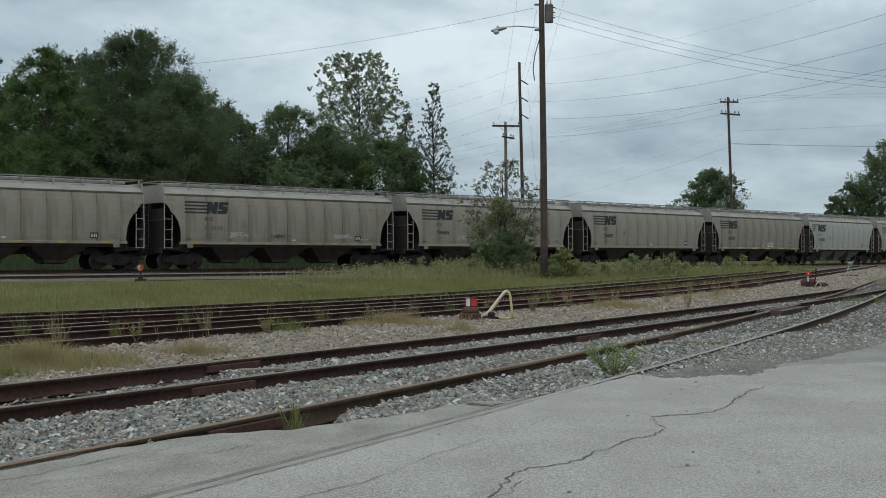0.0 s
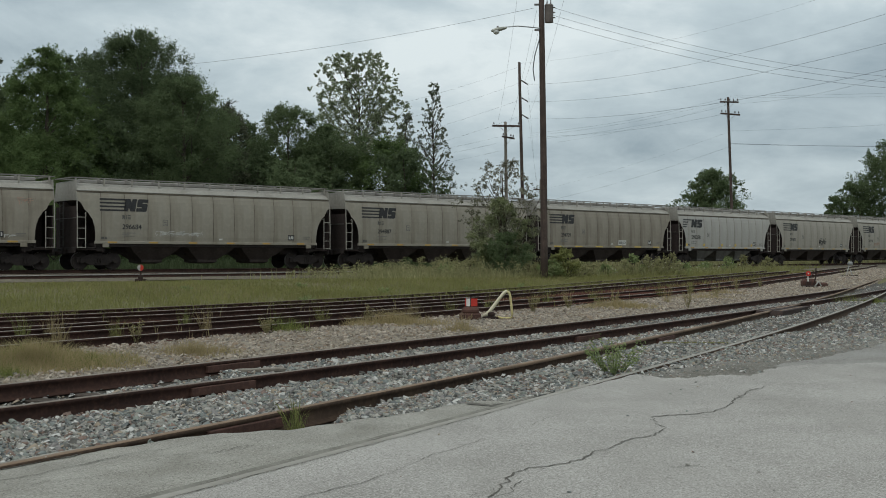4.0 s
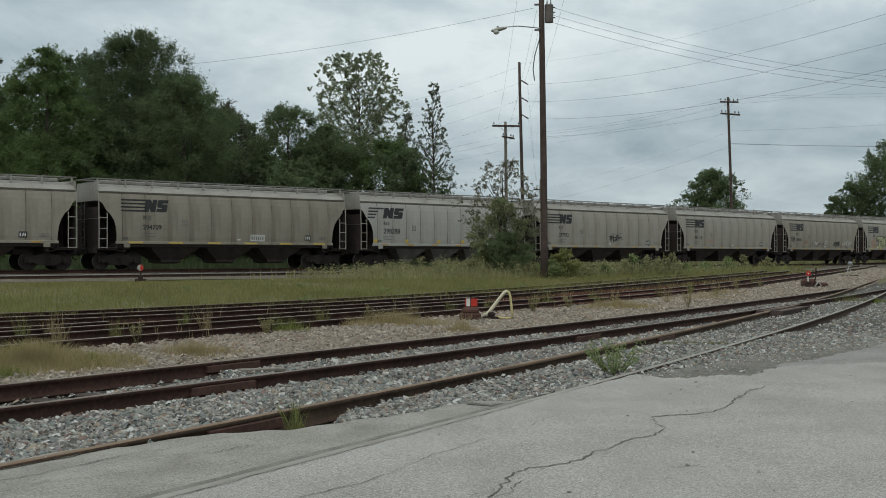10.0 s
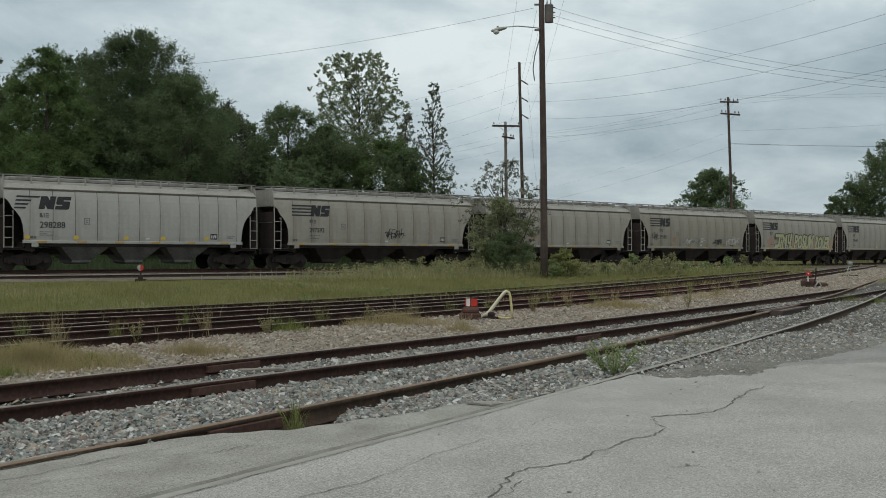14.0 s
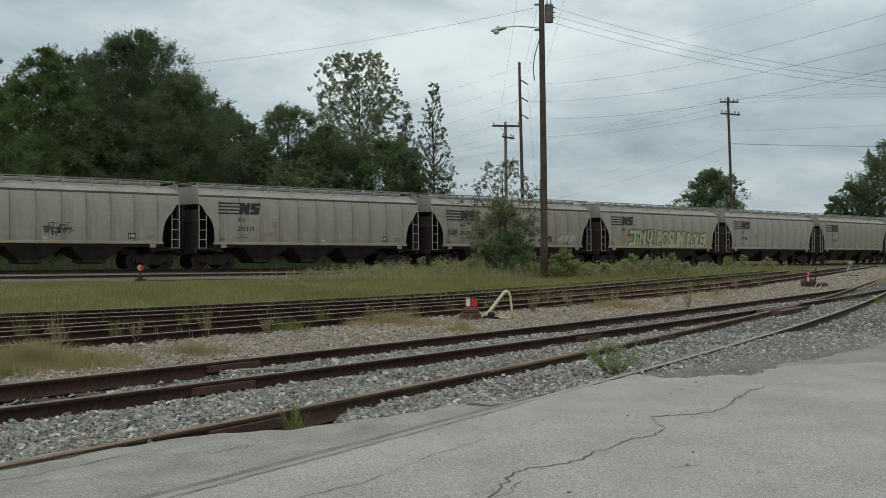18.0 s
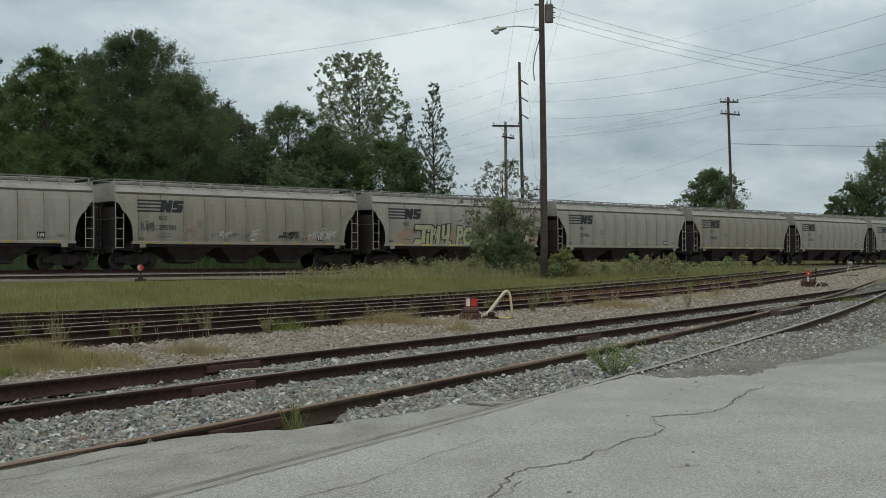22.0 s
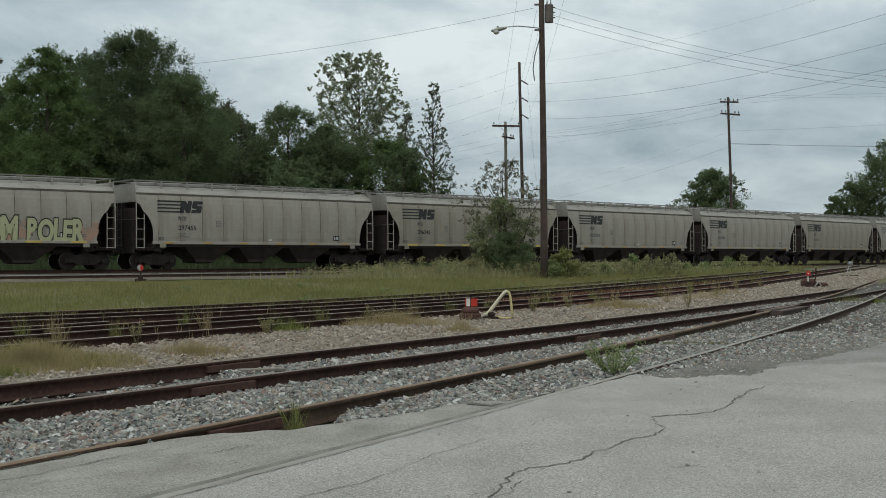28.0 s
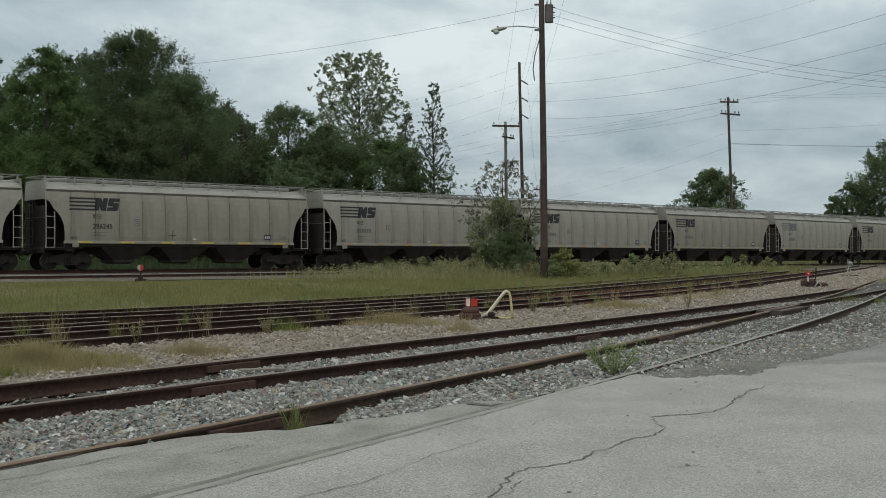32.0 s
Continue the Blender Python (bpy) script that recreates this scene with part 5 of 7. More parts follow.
def pole(name, u, depth, top, r0, r1, lean, label, z=None, mat=POLE_WOOD):
    x, y = u * depth, depth
    z0 = float(land(x, y)) - 0.25 if z is None else z
    root = new(name)
    tagged(root, label=label, category="pole")
    root.location = (x, y, z0)
    bm = bmesh.new()
    H = top - z0
    tube(bm, [(lean * t * H + 0.02 * math.sin(5 * t), 0.01 * math.sin(7 * t), t * H) for t in np.linspace(0, 1, 9)], r0, r1, 12)
    part("shaft", from_bm("shaft", bm, mat, smooth=True), root)
    return root, lean, H


def crossarm(root, x, z, half, turn, pins, size=0.06):
    m = Matrix.Translation((x, 0, z)) @ Matrix.Rotation(turn, 4, "Z")
    arm = part("crossarm", bar_mesh("crossarm", POLE_WOOD, (-half, half, -0.30, -0.18, -size, size), bevel=0.012), root, m)
    bm = bmesh.new()
    tube(bm, [(-0.5 * half, -0.19, -0.06), (0, -0.19, -0.6)], 0.016, sides=5)
    tube(bm, [(0.5 * half, -0.19, -0.06), (0, -0.19, -0.6)], 0.016, sides=5)
    part("brace", from_bm("brace", bm, GREY_METAL), arm)
    bm = bmesh.new()
    tube(bm, [(0, 0, 0), (0, 0, 0.10)], 0.018, sides=6)
    tube(bm, [(0, 0, 0.09), (0, 0, 0.15), (0, 0, 0.22), (0, 0, 0.26)], 0.075, 0.04, sides=8)
    me = from_bm("insulator", bm, INSULATOR)
    for p in pins:
        part("insulator", me, arm, Matrix.Translation((p, -0.24, size)))
    return arm


def wire(a, b, sag, r, label, parent_name="power_line"):
    """A cable hung between two points."""
    a, b = Vector(a), Vector(b)
    bm = bmesh.new()
    n = 28
    tube(bm, [a.lerp(b, t) - Vector((0, 0, 4 * sag * t * (1 - t))) - a for t in np.linspace(0, 1, n)], 0.85 * r, sides=5)
    ob = new(parent_name, from_bm("cable", bm, WIRE, smooth=True))
    ob.location = a
    return tagged(ob, label=label, category="cable", group="overhead cables")


def build_poles():
    # lamp pole
    root, lean, H = pole("lamp_pole", 0.0895, 60, 15.6, 0.20, 0.14, -0.0075, "tall brown wooden pole with street lamp and transformer")
    at_z = lambda h: h - root.location.z
    bm = bmesh.new()
    tube(bm, [(0, 0, 0), (-0.5, -0.1, 0.04), (-1.2, -0.2, 0.08), (-1.9, -0.28, 0.0)], 0.032, 0.026, 8)
    x = lean * at_z(13.4)
    arm = part("lamp_arm", from_bm("lamp_arm", bm, GREY_METAL, smooth=True), root, Matrix.Translation((x - 0.12, -0.1, at_z(13.40))), "thin curved metal lamp arm")
    bm = bmesh.new()
    bmesh.ops.create_uvsphere(bm, u_segments=14, v_segments=8, radius=1)
    for v in bm.verts:
        v.co = Vector((v.co.x * 0.43 * (1.0 if v.co.x < 0 else 1.1), v.co.y * 0.17, v.co.z * (0.12 if v.co.z > 0 else 0.09)))
    head = part("lamp_head", from_bm("lamp_head", bm, LAMP_SHELL, smooth=True), root, Matrix.Translation((x - 2.33, -0.36, at_z(13.28))) @ Matrix.Rotation(radians(-12), 4, "Y"), "pale cobra-head street lamp, unlit")
    bm = bmesh.new()
    bmesh.ops.create_uvsphere(bm, u_segments=12, v_segments=8, radius=0.17)
    for v in bm.verts:
        v.co.z *= 0.85
    part("lens", from_bm("lens", bm, LAMP_GLASS, smooth=True), head, Matrix.Translation((-0.14, 0, -0.09)), "clear domed lamp lens")
    bm = bmesh.new()
    tube(bm, [(0, 0, 0), (0, 0, 0.08)], 0.05, sides=8)
    part("photocell", from_bm("photocell", bm, DARK_TANK), head, Matrix.Translation((-0.02, 0, 0.11)))
    bm = bmesh.new()
    tube(bm, [(0, 0, 0), (0, 0, 0.04), (0, 0, 0.82), (0, 0, 0.90)], 0.23, 0.23, 16)
    tube(bm, [(0, 0, 0.88), (0, 0, 0.96)], 0.25, 0.20, 16)
    tank = part("transformer", from_bm("transformer", bm, DARK_TANK), root, Matrix.Translation((lean * at_z(13.8) + 0.36, -0.05, at_z(13.72))), "grey round transformer tank")
    bm = bmesh.new()
    for k in range(3):
        tube(bm, [(0.22, -0.05, 0.25 + 0.27 * k), (0.33, -0.05, 0.25 + 0.27 * k)], 0.035, sides=6)
    for k in (-0.1, 0.1):
        tube(bm, [(k, 0, 0.95), (k, 0, 1.2)], 0.04, 0.025, sides=6)
    part("bushing", from_bm("bushings", bm, INSULATOR), tank)
    part("bracket", bar_mesh("bracket", GREY_METAL, (-0.36, -0.2, -0.04, 0.04, 0.2, 0.28), (-0.36, -0.2, -0.04, 0.04, 0.65, 0.73)), tank)
    bm = bmesh.new()
    tube(bm, [(-0.13, -0.12, at_z(12.9)), (-0.28, -0.2, at_z(12.4)), (-0.42, -0.2, at_z(11.9)), (-0.5, -0.2, at_z(11.2)), (-0.42, -0.2, at_z(10.6))], 0.03, sides=6)
    part("hanging_cable", from_bm("hanging_cable", bm, WIRE), root, Matrix.Translation((-0.1, 0, 0)), "loose black cable hanging from the pole")
    for dz in (13.25, 14.6):
        part("insulator", bar_mesh("insulator_pin", INSULATOR, (-0.42, -0.14, -0.18, -0.1, 0, 0.1), bevel=0.02), root, Matrix.Translation((lean * at_z(dz), 0, at_z(dz))))

    # tall bare pole beyond the train, with side insulators
    tall, ln, H2 = pole("utility_pole", 0.0715, 100, 18.5, 0.17, 0.12, -0.02, "tall bare wooden pole with side insulators")
    tz = lambda h: h - tall.location.z
    arms = []
    for h in (16.72, 15.18, 13.68):
        bm = bmesh.new()
        p0, p1 = Vector((ln * tz(h) + 0.1, 0, tz(h) + 0.2)), Vector((ln * tz(h) + 0.68, -0.1, tz(h) - 0.18))
        tube(bm, [p0.lerp(p1, t) for t in np.linspace(0, 1, 5)], 0.06, 0.06, 8)
        part("strain_insulator", from_bm("strain_insulator", bm, INSULATOR), tall, label="dark slanted strain insulator")
        arms.append(tall.location + p1)
    # two-armed pole and a far pole
    tp, l3, _ = pole("utility_pole", 0.0565, 104, 13.7, 0.16, 0.13, -0.008, "grey wooden pole with two crossarms", mat=OLD_WOOD)
    crossarm(tp, -0.1, 13.3 - tp.location.z, 1.3, 0.12, (-1.15, 1.15), 0.09)
    crossarm(tp, -0.08, 12.25 - tp.location.z, 1.1, 1.0, (-0.9, -0.3, 0.5, 0.95), 0.08)
    fp, l4, _ = pole("utility_pole", 0.2568, 112, 17.1, 0.16, 0.12, -0.028, "far wooden pole with two crossarms")
    f0 = fp.location.z
    crossarm(fp, l4 * (16.6 - f0), 16.6 - f0, 0.95, 0.1, (-0.85, -0.4, 0.05, 0.45, 0.85), 0.075)
    crossarm(fp, l4 * (15.4 - f0), 15.4 - f0, 1.25, 0.5, (-1.1, -0.6, 0.6, 1.1), 0.08)

    S = sight
    Hh = lambda v, d: 1.27 + (455 - v) / 2000 * d
    P = lambda u, v, d: S((u - 784) / 2000, d, Hh(v, d))
    # service lines from the lamp pole to the near right
    for v0, v1, sag in ((13, 141, 1.2), (27, 153, 1.1), (40, 162, 1.1)):
        wire(P(979, v0, 60), P(1800, v1, 75), sag, 0.010, "thin service cable from the lamp pole")
    wire(P(945, 14, 60), P(-60, 127, 88), 1.15, 0.009, "thin cable running past the tree row")
    # lines from the tall pole to a mast near the road
    for a, v1, sag in zip(arms, (-33, 27, 78), (1.1, 1.0, 1.0)):
        wire(a, P(1750, v1, 52), sag, 0.009, "long overhead cable above the yard")
    for v in (131, 160, 190, 219):
        wire(P(922, v - 14, 100), P(560, v + 80, 118), 0.6, 0.006, "faint overhead cable over the trees")
    for v in (243, 253, 268):
        wire(P(882, v, 104), P(540, v + 48, 118), 0.5, 0.006, "faint overhead cable over the trees")
    # far lines through the far pole
    for u0, v0, u1, v1, r in ((940, 236, 1280, 174, 0.007), (940, 240, 1284, 178, 0.005), (935, 243, 1275, 203, 0.008), (950, 247, 1290, 185, 0.006), (985, 252, 1288, 180, 0.004)):
        wire(P(u0, v0, 104), P(u1, v1, 112), 0.45, r, "far overhead cable between poles")
    for v0, v1 in ((170, 160), (172, 168), (232, 213), (255, 258), (254, 260)):
        wire(P(1293, v0, 112), P(1700, v1, 118), 0.12, 0.013 if v0 > 250 else 0.007, "far overhead cable between poles")
    wire(P(985, 352, 140), P(1290, 260, 112), 0.3, 0.008, "far overhead cable sloping down")
    wire(P(957, 337, 140), P(1290, 234, 112), 0.3, 0.004, "far overhead cable sloping down")
    wire(P(1308, 183, 112), P(1700, 90, 80), 0.8, 0.008, "overhead cable rising towards the road")
    wire(P(922, 112, 100), P(1600, -52, 62), 0.9, 0.005, "faint overhead cable high above the yard")
    # steep lines on both sides of the lamp pole
    wire(P(916, -8, 58), P(882, 212, 104), 0.5, 0.006, "steep overhead cable by the lamp pole")
    wire(P(1000, -8, 58), P(938, 200, 100), 0.5, 0.006, "steep overhead cable by the lamp pole")
    wire(P(950, 18, 60), P(898, 232, 104), 0.6, 0.007, "cable from the lamp pole to the far pole")
    wire(P(952, 60, 60), P(926, 150, 100), 0.3, 0.007, "cable from the lamp pole to the tall pole")
    wire(arms[0], P(951, 352, 112), 0.1, 0.006, "hanging cable beside the tall pole")
    wire(arms[2], P(954, 352, 112), 0.1, 0.005, "hanging cable beside the tall pole")
    # a further pole just showing past the lamp pole
    bp, l5, _ = pole("utility_pole", 0.0868, 140, 10.9, 0.2, 0.17, 0.0, "far grey pole with one short crossarm", mat=OLD_WOOD)
    crossarm(bp, -0.2, 9.6 - bp.location.z, 0.8, 0.1, (-0.7, 0.7), 0.08)


build_poles()


# ---- switch stands ----
def disc(bm, r, y, half=0, n=18):
    """An upright round plate, whole or its left or right half."""
    a0, a1 = {0: (0, TAU), -1: (math.pi / 2, 1.5 * math.pi), 1: (-math.pi / 2, math.pi / 2)}[half]
    prism(bm, [(r * math.cos(a), r * math.sin(a)) for a in np.linspace(a0, a1, n, endpoint=half != 0)], y - 0.008, y + 0.008)


def build_stands():
    # stand with square flags and a bent handle
    z = -0.13
    st = new("switch_stand")
    tagged(st, label="low rusty switch stand with red and white flag", category="switch stand")
    st.location = (0.60, 25.0, z)
    bm = bmesh.new()
    box(bm, -0.24, 0.24, -0.18, 0.18, 0.0, 0.16, 0.03)
    box(bm, -0.19, 0.20, -0.15, 0.15, 0.12, 0.29, 0.06)
    tube(bm, [(0.0, 0, 0.22), (0.0, 0, 0.30)], 0.06, 0.035, 10)
    part("base", from_bm("base", bm, RUST_BROWN), st, label="rusty brown cast base")
    bm = bmesh.new()
    tube(bm, [(0.01, 0.02, 0.2), (0.01, 0.02, 0.52)], 0.018, sides=8)
    part("mast", from_bm("mast", bm, BLACK_IRON), st)
    fl = part("flag", bar_mesh("flag_white", WHITE, (-0.085, 0.0, -0.006, 0.006, 0.31, 0.48)), st, label="white half of the flag")
    part("flag_edge", bar_mesh("flag_edge", RED, (-0.11, -0.0855, -0.006, 0.006, 0.31, 0.48)), fl)
    part("flag", bar_mesh("flag_red", RED, (0.02, 0.16, -0.006, 0.006, 0.31, 0.48)), st, label="red half of the flag")
    part("tie", bar_mesh("head_tie", TIE, (-1.0, 0.9, -0.12, 0.12, -0.1, 0.0), bevel=0.01), st, label="long dark head tie")

    hd = new("switch_lever")
    tagged(hd, label="bent switch lever painted pale yellow, leaning on its foot", category="lever")
    hd.location = (0.90, 25.3, z)
    bm = bmesh.new()
    tube(bm, [(-0.02, 0, 0.05), (0.10, 0, 0.13), (0.22, 0, 0.28), (0.36, 0, 0.47), (0.45, 0, 0.58), (0.50, 0, 0.625), (0.54, 0, 0.63)], 0.042, 0.032, 8)
    part("grip", from_bm("grip", bm, CREAM, smooth=True), hd, label="pale cream sloping arm")
    bm = bmesh.new()
    tube(bm, [(0.53, 0, 0.63), (0.58, 0, 0.60), (0.605, 0, 0.52), (0.63, 0, 0.3), (0.65, 0, 0.12), (0.64, 0, 0.05), (0.58, 0, 0.03), (0.45, 0, 0.03), (0.28, 0, 0.06)], 0.028, 0.026, 8)
    part("arm", from_bm("arm", bm, YELLOW, smooth=True), hd, label="yellow upright arm bent back along the ground")
    bm = bmesh.new()
    box(bm, -0.02, 0.34, -0.14, 0.14, 0.0, 0.07, 0.015)
    box(bm, 0.10, 0.26, -0.09, 0.09, 0.06, 0.17, 0.03)
    part("foot", from_bm("foot", bm, BLACK_IRON), hd, label="rusty iron foot")

    rod = new("throw_rod")
    tagged(rod, label="thin mossy steel rod lying between the near rails", category="rod")
    rod.location = (3.36, 17.3, -0.045)
    bm = bmesh.new()
    tube(bm, [(0, 0, 0), (0.5, 0.02, 0.004), (1.02, 0, 0)], 0.014, sides=6)
    part("bar", from_bm("bar", bm, GRASS_TALL), rod)
    # round target by the siding
    def target(x, y, z, h, r, whole, label):
        ob = new("switch_target")
        tagged(ob, label=label, category="switch target")
        ob.location = (x, y, z)
        bm = bmesh.new()
        box(bm, -0.22, 0.22, -0.18, 0.18, 0, 0.12, 0.02)
        box(bm, -0.1, 0.1, -0.1, 0.1, 0.12, 0.3, 0.02)
        part("base", from_bm("base", bm, BLACK_IRON), ob)
        bm = bmesh.new()
        tube(bm, [(0, 0.02, 0.28), (0, 0.02, h)], 0.03, sides=8)
        part("mast", from_bm("mast", bm, BLACK_IRON if not whole else WHITE), ob)
        for half in ((0,) if whole else (-1, 1)):
            bm = bmesh.new()
            disc(bm, r, -0.03, half)
            part("disc", from_bm("disc", bm, RED if half >= 0 else DULL_WHITE), ob, Matrix.Translation((0, 0, h)), "round red target plate" if half >= 0 else "white half of the target plate")
        return ob
    target(-0.2675 * 51, 51, float(land(-0.2675 * 51, 51)) - 0.05, 0.62, 0.14, False, "low switch target, half red and half white")
    ob = target(0.323 * 52, 52, float(land(0.323 * 52, 52)) - 0.03, 0.66, 0.12, True, "switch stand with a round red target and dark base")
    bm = bmesh.new()
    tube(bm, [(0.25, 0, 0.15), (0.35, 0, 0.5), (0.36, 0, 0.92)], 0.03, sides=6)
    part("lever", from_bm("lever", bm, BLACK_IRON), ob)
    bm = bmesh.new()
    disc(bm, 0.035, -0.045)
    part("disc_mark", from_bm("disc_mark", bm, WHITE), ob, Matrix.Translation((0, 0, 0.66)), "white dot in the target's middle")
    part("tie", bar_mesh("head_tie", TIE, (-0.75, 1.1, -0.13, 0.13, -0.06, 0.05), bevel=0.01), ob, Matrix.Translation((0.1, -0.25, 0)), "dark head tie under the stand")
    bm = bmesh.new()
    tube(bm, [(0.3, 0, 0.06), (0.5, 0.05, 0.3), (0.62, 0.05, 0.08)], 0.035, sides=6)
    part("linkage", from_bm("linkage", bm, DULL_WHITE), ob, label="pale linkage rods")
    bm = bmesh.new()
    box(bm, -0.3, 0.32, -0.3, 0.3, 0.0, 0.42, 0.12)
    box(bm, 0.40, 0.85, -0.25, 0.25, 0.0, 0.24, 0.07)
    part("switch_box", from_bm("switch_box", bm, RUST_BROWN), ob, Matrix.Translation((0.1, 0.3, 0)), "rusty red-brown switch box")
    # slender white stand further on
    st = new("switch_stand")
    tagged(st, label="white switch stand with pale blue top", category="switch stand")
    x, y = 0.3595 * 72, 72
    st.location = (x, y, float(land(x, y)) - 0.05)
    bm = bmesh.new()
    tube(bm, [(-0.22, 0, 0), (0.0, 0, 0.75)], 0.04, 0.035, 8)
    tube(bm, [(0.22, 0, 0), (0.03, 0, 0.5)], 0.035, 0.03, 8)
    part("frame", from_bm("frame", bm, DULL_WHITE), st)
    bm = bmesh.new()
    box(bm, -0.1, 0.2, -0.1, 0.1, 0.7, 0.95, 0.06)
    part("head", from_bm("head", bm, GREY_METAL), st, label="pale blue-grey head")
    part("base", bar_mesh("base", BLACK_IRON, (-0.5, 0.45, -0.3, 0.3, 0, 0.1), bevel=0.02), st)
    # small pale rubble in the grass near the pole
    for i, (u, d, w) in enumerate(((0.151, 66, 0.5), (0.163, 67, 0.4), (0.21, 70, 0.4))):
        bm = bmesh.new()
        bmesh.ops.create_icosphere(bm, subdivisions=2, radius=w * 0.5)
        for v in bm.verts:
            v.co *= 1 + 0.25 * noise.noise(v.co * 4 + Vector((i, 0, 0)))
            v.co.z *= 0.6
        ob = new("rubble_block", from_bm("rubble_block", bm, DULL_WHITE if i < 2 else STONE))
        ob.location = (u * d, d, float(land(u * d, d)) + 0.25)
        tagged(ob, label="pale lump of rubble in the tall grass", category="rubble")


build_stands()


# ---- covered hopper cars ----
SPEED = 5.375
PITCH = 16.70
SILL_Z = 1.36


def side_y(z):
    """Half width of the rounded body at a height."""
    return float(np.interp(z, [1.36, 1.7, 2.3, 3.0, 3.55, 3.9, 4.12], [1.49, 1.535, 1.565, 1.565, 1.535, 1.475, 1.41]))


def skin(bm, xs, low, high, rows, side, inset=0.0):
    """Part of the rounded side between two heights z(x)."""
    grid = []
    for x in xs:
        z0, z1 = low(x), high(x)
        grid.append([bm.verts.new((x, side * (side_y(z0 + (z1 - z0) * t) - inset), z0 + (z1 - z0) * t)) for t in np.linspace(0, 1, rows)])
    for a, b in zip(grid[:-1], grid[1:]):
        for k in range(rows - 1):
            bm.faces.new((a[k], b[k], b[k + 1], a[k + 1]))


def car_meshes(half):
    """Shared meshes for a car whose body reaches half metres from its middle."""
    M = {}
    panel_w = 2 * (half - 1.3) / 10
    bm = bmesh.new()
    skin(bm, np.linspace(0.018, panel_w - 0.018, 5), lambda x: 1.5, lambda x: 4.09, 12, -1)
    M["panel"] = bm
    for key, sg in (("end_l", -1), ("end_r", 1)):
        bm = bmesh.new()
        cut = lambda x: float(np.interp(half - abs(x), [0, 0.22, 0.42, 0.62, 0.82, 0.94, 0.985, 1.0], [3.62, 3.46, 3.10, 2.92, 2.62, 2.25, 1.9, 1.5]))
        xs = [sg * q for q in np.concatenate([np.linspace(half - 1.285, half - 1.03, 3), half - np.array([1.0, 0.985, 0.94, 0.88, 0.82, 0.72, 0.62, 0.52, 0.42, 0.32, 0.22, 0.1, 0.0])])]
        skin(bm, xs if sg > 0 else xs[::-1], cut, lambda x: 4.09, 12, -1)
        M[key] = bm
    bm = bmesh.new()
    skin(bm, np.linspace(-half + 1.25, half - 1.25, 3), lambda x: 1.45, lambda x: 4.10, 12, -1, 0.02)
    M["backing"] = bm
    bm = bmesh.new()
    cut = lambda x: float(np.interp(half - abs(x), [0, 0.22, 0.42, 0.62, 0.82, 0.94, 0.985, 1.0], [3.62, 3.46, 3.10, 2.92, 2.62, 2.25, 1.9, 1.5]))
    q = half - np.array([0.0, 0.22, 0.42, 0.62, 0.82, 0.94, 0.985, 1.0])
    skin(bm, [-v for v in q] + list(q[::-1]), cut, lambda x: 4.09, 10, 1)
    M["far_side"] = bm
    # roof: an arched skin with folded eaves
    bm = bmesh.new()
    prof = [(-1.40, 4.085), (-1.47, 4.10), (-1.47, 4.125), (-1.40, 4.15), (-1.24, 4.30), (-0.98, 4.43), (-0.5, 4.54), (0, 4.57), (0.5, 4.54), (0.98, 4.43), (1.24, 4.30), (1.40, 4.15), (1.47, 4.125), (1.47, 4.10), (1.40, 4.085)]
    xs = np.linspace(-half + 0.02, half - 0.02, 13)
    grid = [[bm.verts.new((x, y, z)) for y, z in prof] for x in xs]
    for a, b in zip(grid[:-1], grid[1:]):
        for k in range(len(prof) - 1):
            bm.faces.new((a[k], b[k], b[k + 1], a[k + 1]))
    M["roof"] = bm
    # dark bar along the eave, drawn in for its line of shadow and dirt
    bm = bmesh.new()
    box(bm, -half + 0.05, half - 0.05, -1.462, -1.40, 4.015, 4.082, 0.012)
    M["gutter"] = bm
    # end hood: the flat upper end sheet
    for key, sg in (("hood_l", -1), ("hood_r", 1)):
        bm = bmesh.new()
        pts = [(1.53, 3.62), (1.52, 3.7), (1.475, 3.9), (1.42, 4.12), (1.38, 4.40), (1.35, 4.60), (0.5, 4.62)]
        pts = pts + [(-y, z) for y, z in pts[::-1]]
        for x in (sg * (half - 0.01), sg * (half - 0.05)):
            bm.faces.new([bm.verts.new((x, y, z)) for y, z in pts])
        bm.verts.ensure_lookup_table()
        n = len(pts)
        for k in range(n):
            bm.faces.new((bm.verts[k], bm.verts[(k + 1) % n], bm.verts[n + (k + 1) % n], bm.verts[n + k]))
        M[key] = bm
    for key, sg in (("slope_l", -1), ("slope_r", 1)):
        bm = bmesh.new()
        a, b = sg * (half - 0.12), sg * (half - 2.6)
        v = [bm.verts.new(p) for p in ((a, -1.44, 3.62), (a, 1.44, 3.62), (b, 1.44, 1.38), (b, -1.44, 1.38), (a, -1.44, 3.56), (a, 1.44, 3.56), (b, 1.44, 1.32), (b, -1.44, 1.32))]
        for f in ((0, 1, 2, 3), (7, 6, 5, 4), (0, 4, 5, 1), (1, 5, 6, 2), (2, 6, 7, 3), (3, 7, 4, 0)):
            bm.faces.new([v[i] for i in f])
        # plates added to block the view through, so the opening stays dark
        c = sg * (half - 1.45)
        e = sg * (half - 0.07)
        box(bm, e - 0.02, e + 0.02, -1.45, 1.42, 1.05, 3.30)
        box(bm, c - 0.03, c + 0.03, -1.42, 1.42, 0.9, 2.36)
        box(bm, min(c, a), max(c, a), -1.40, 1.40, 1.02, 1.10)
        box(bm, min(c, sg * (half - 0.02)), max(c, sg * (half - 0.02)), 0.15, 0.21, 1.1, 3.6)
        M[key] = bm
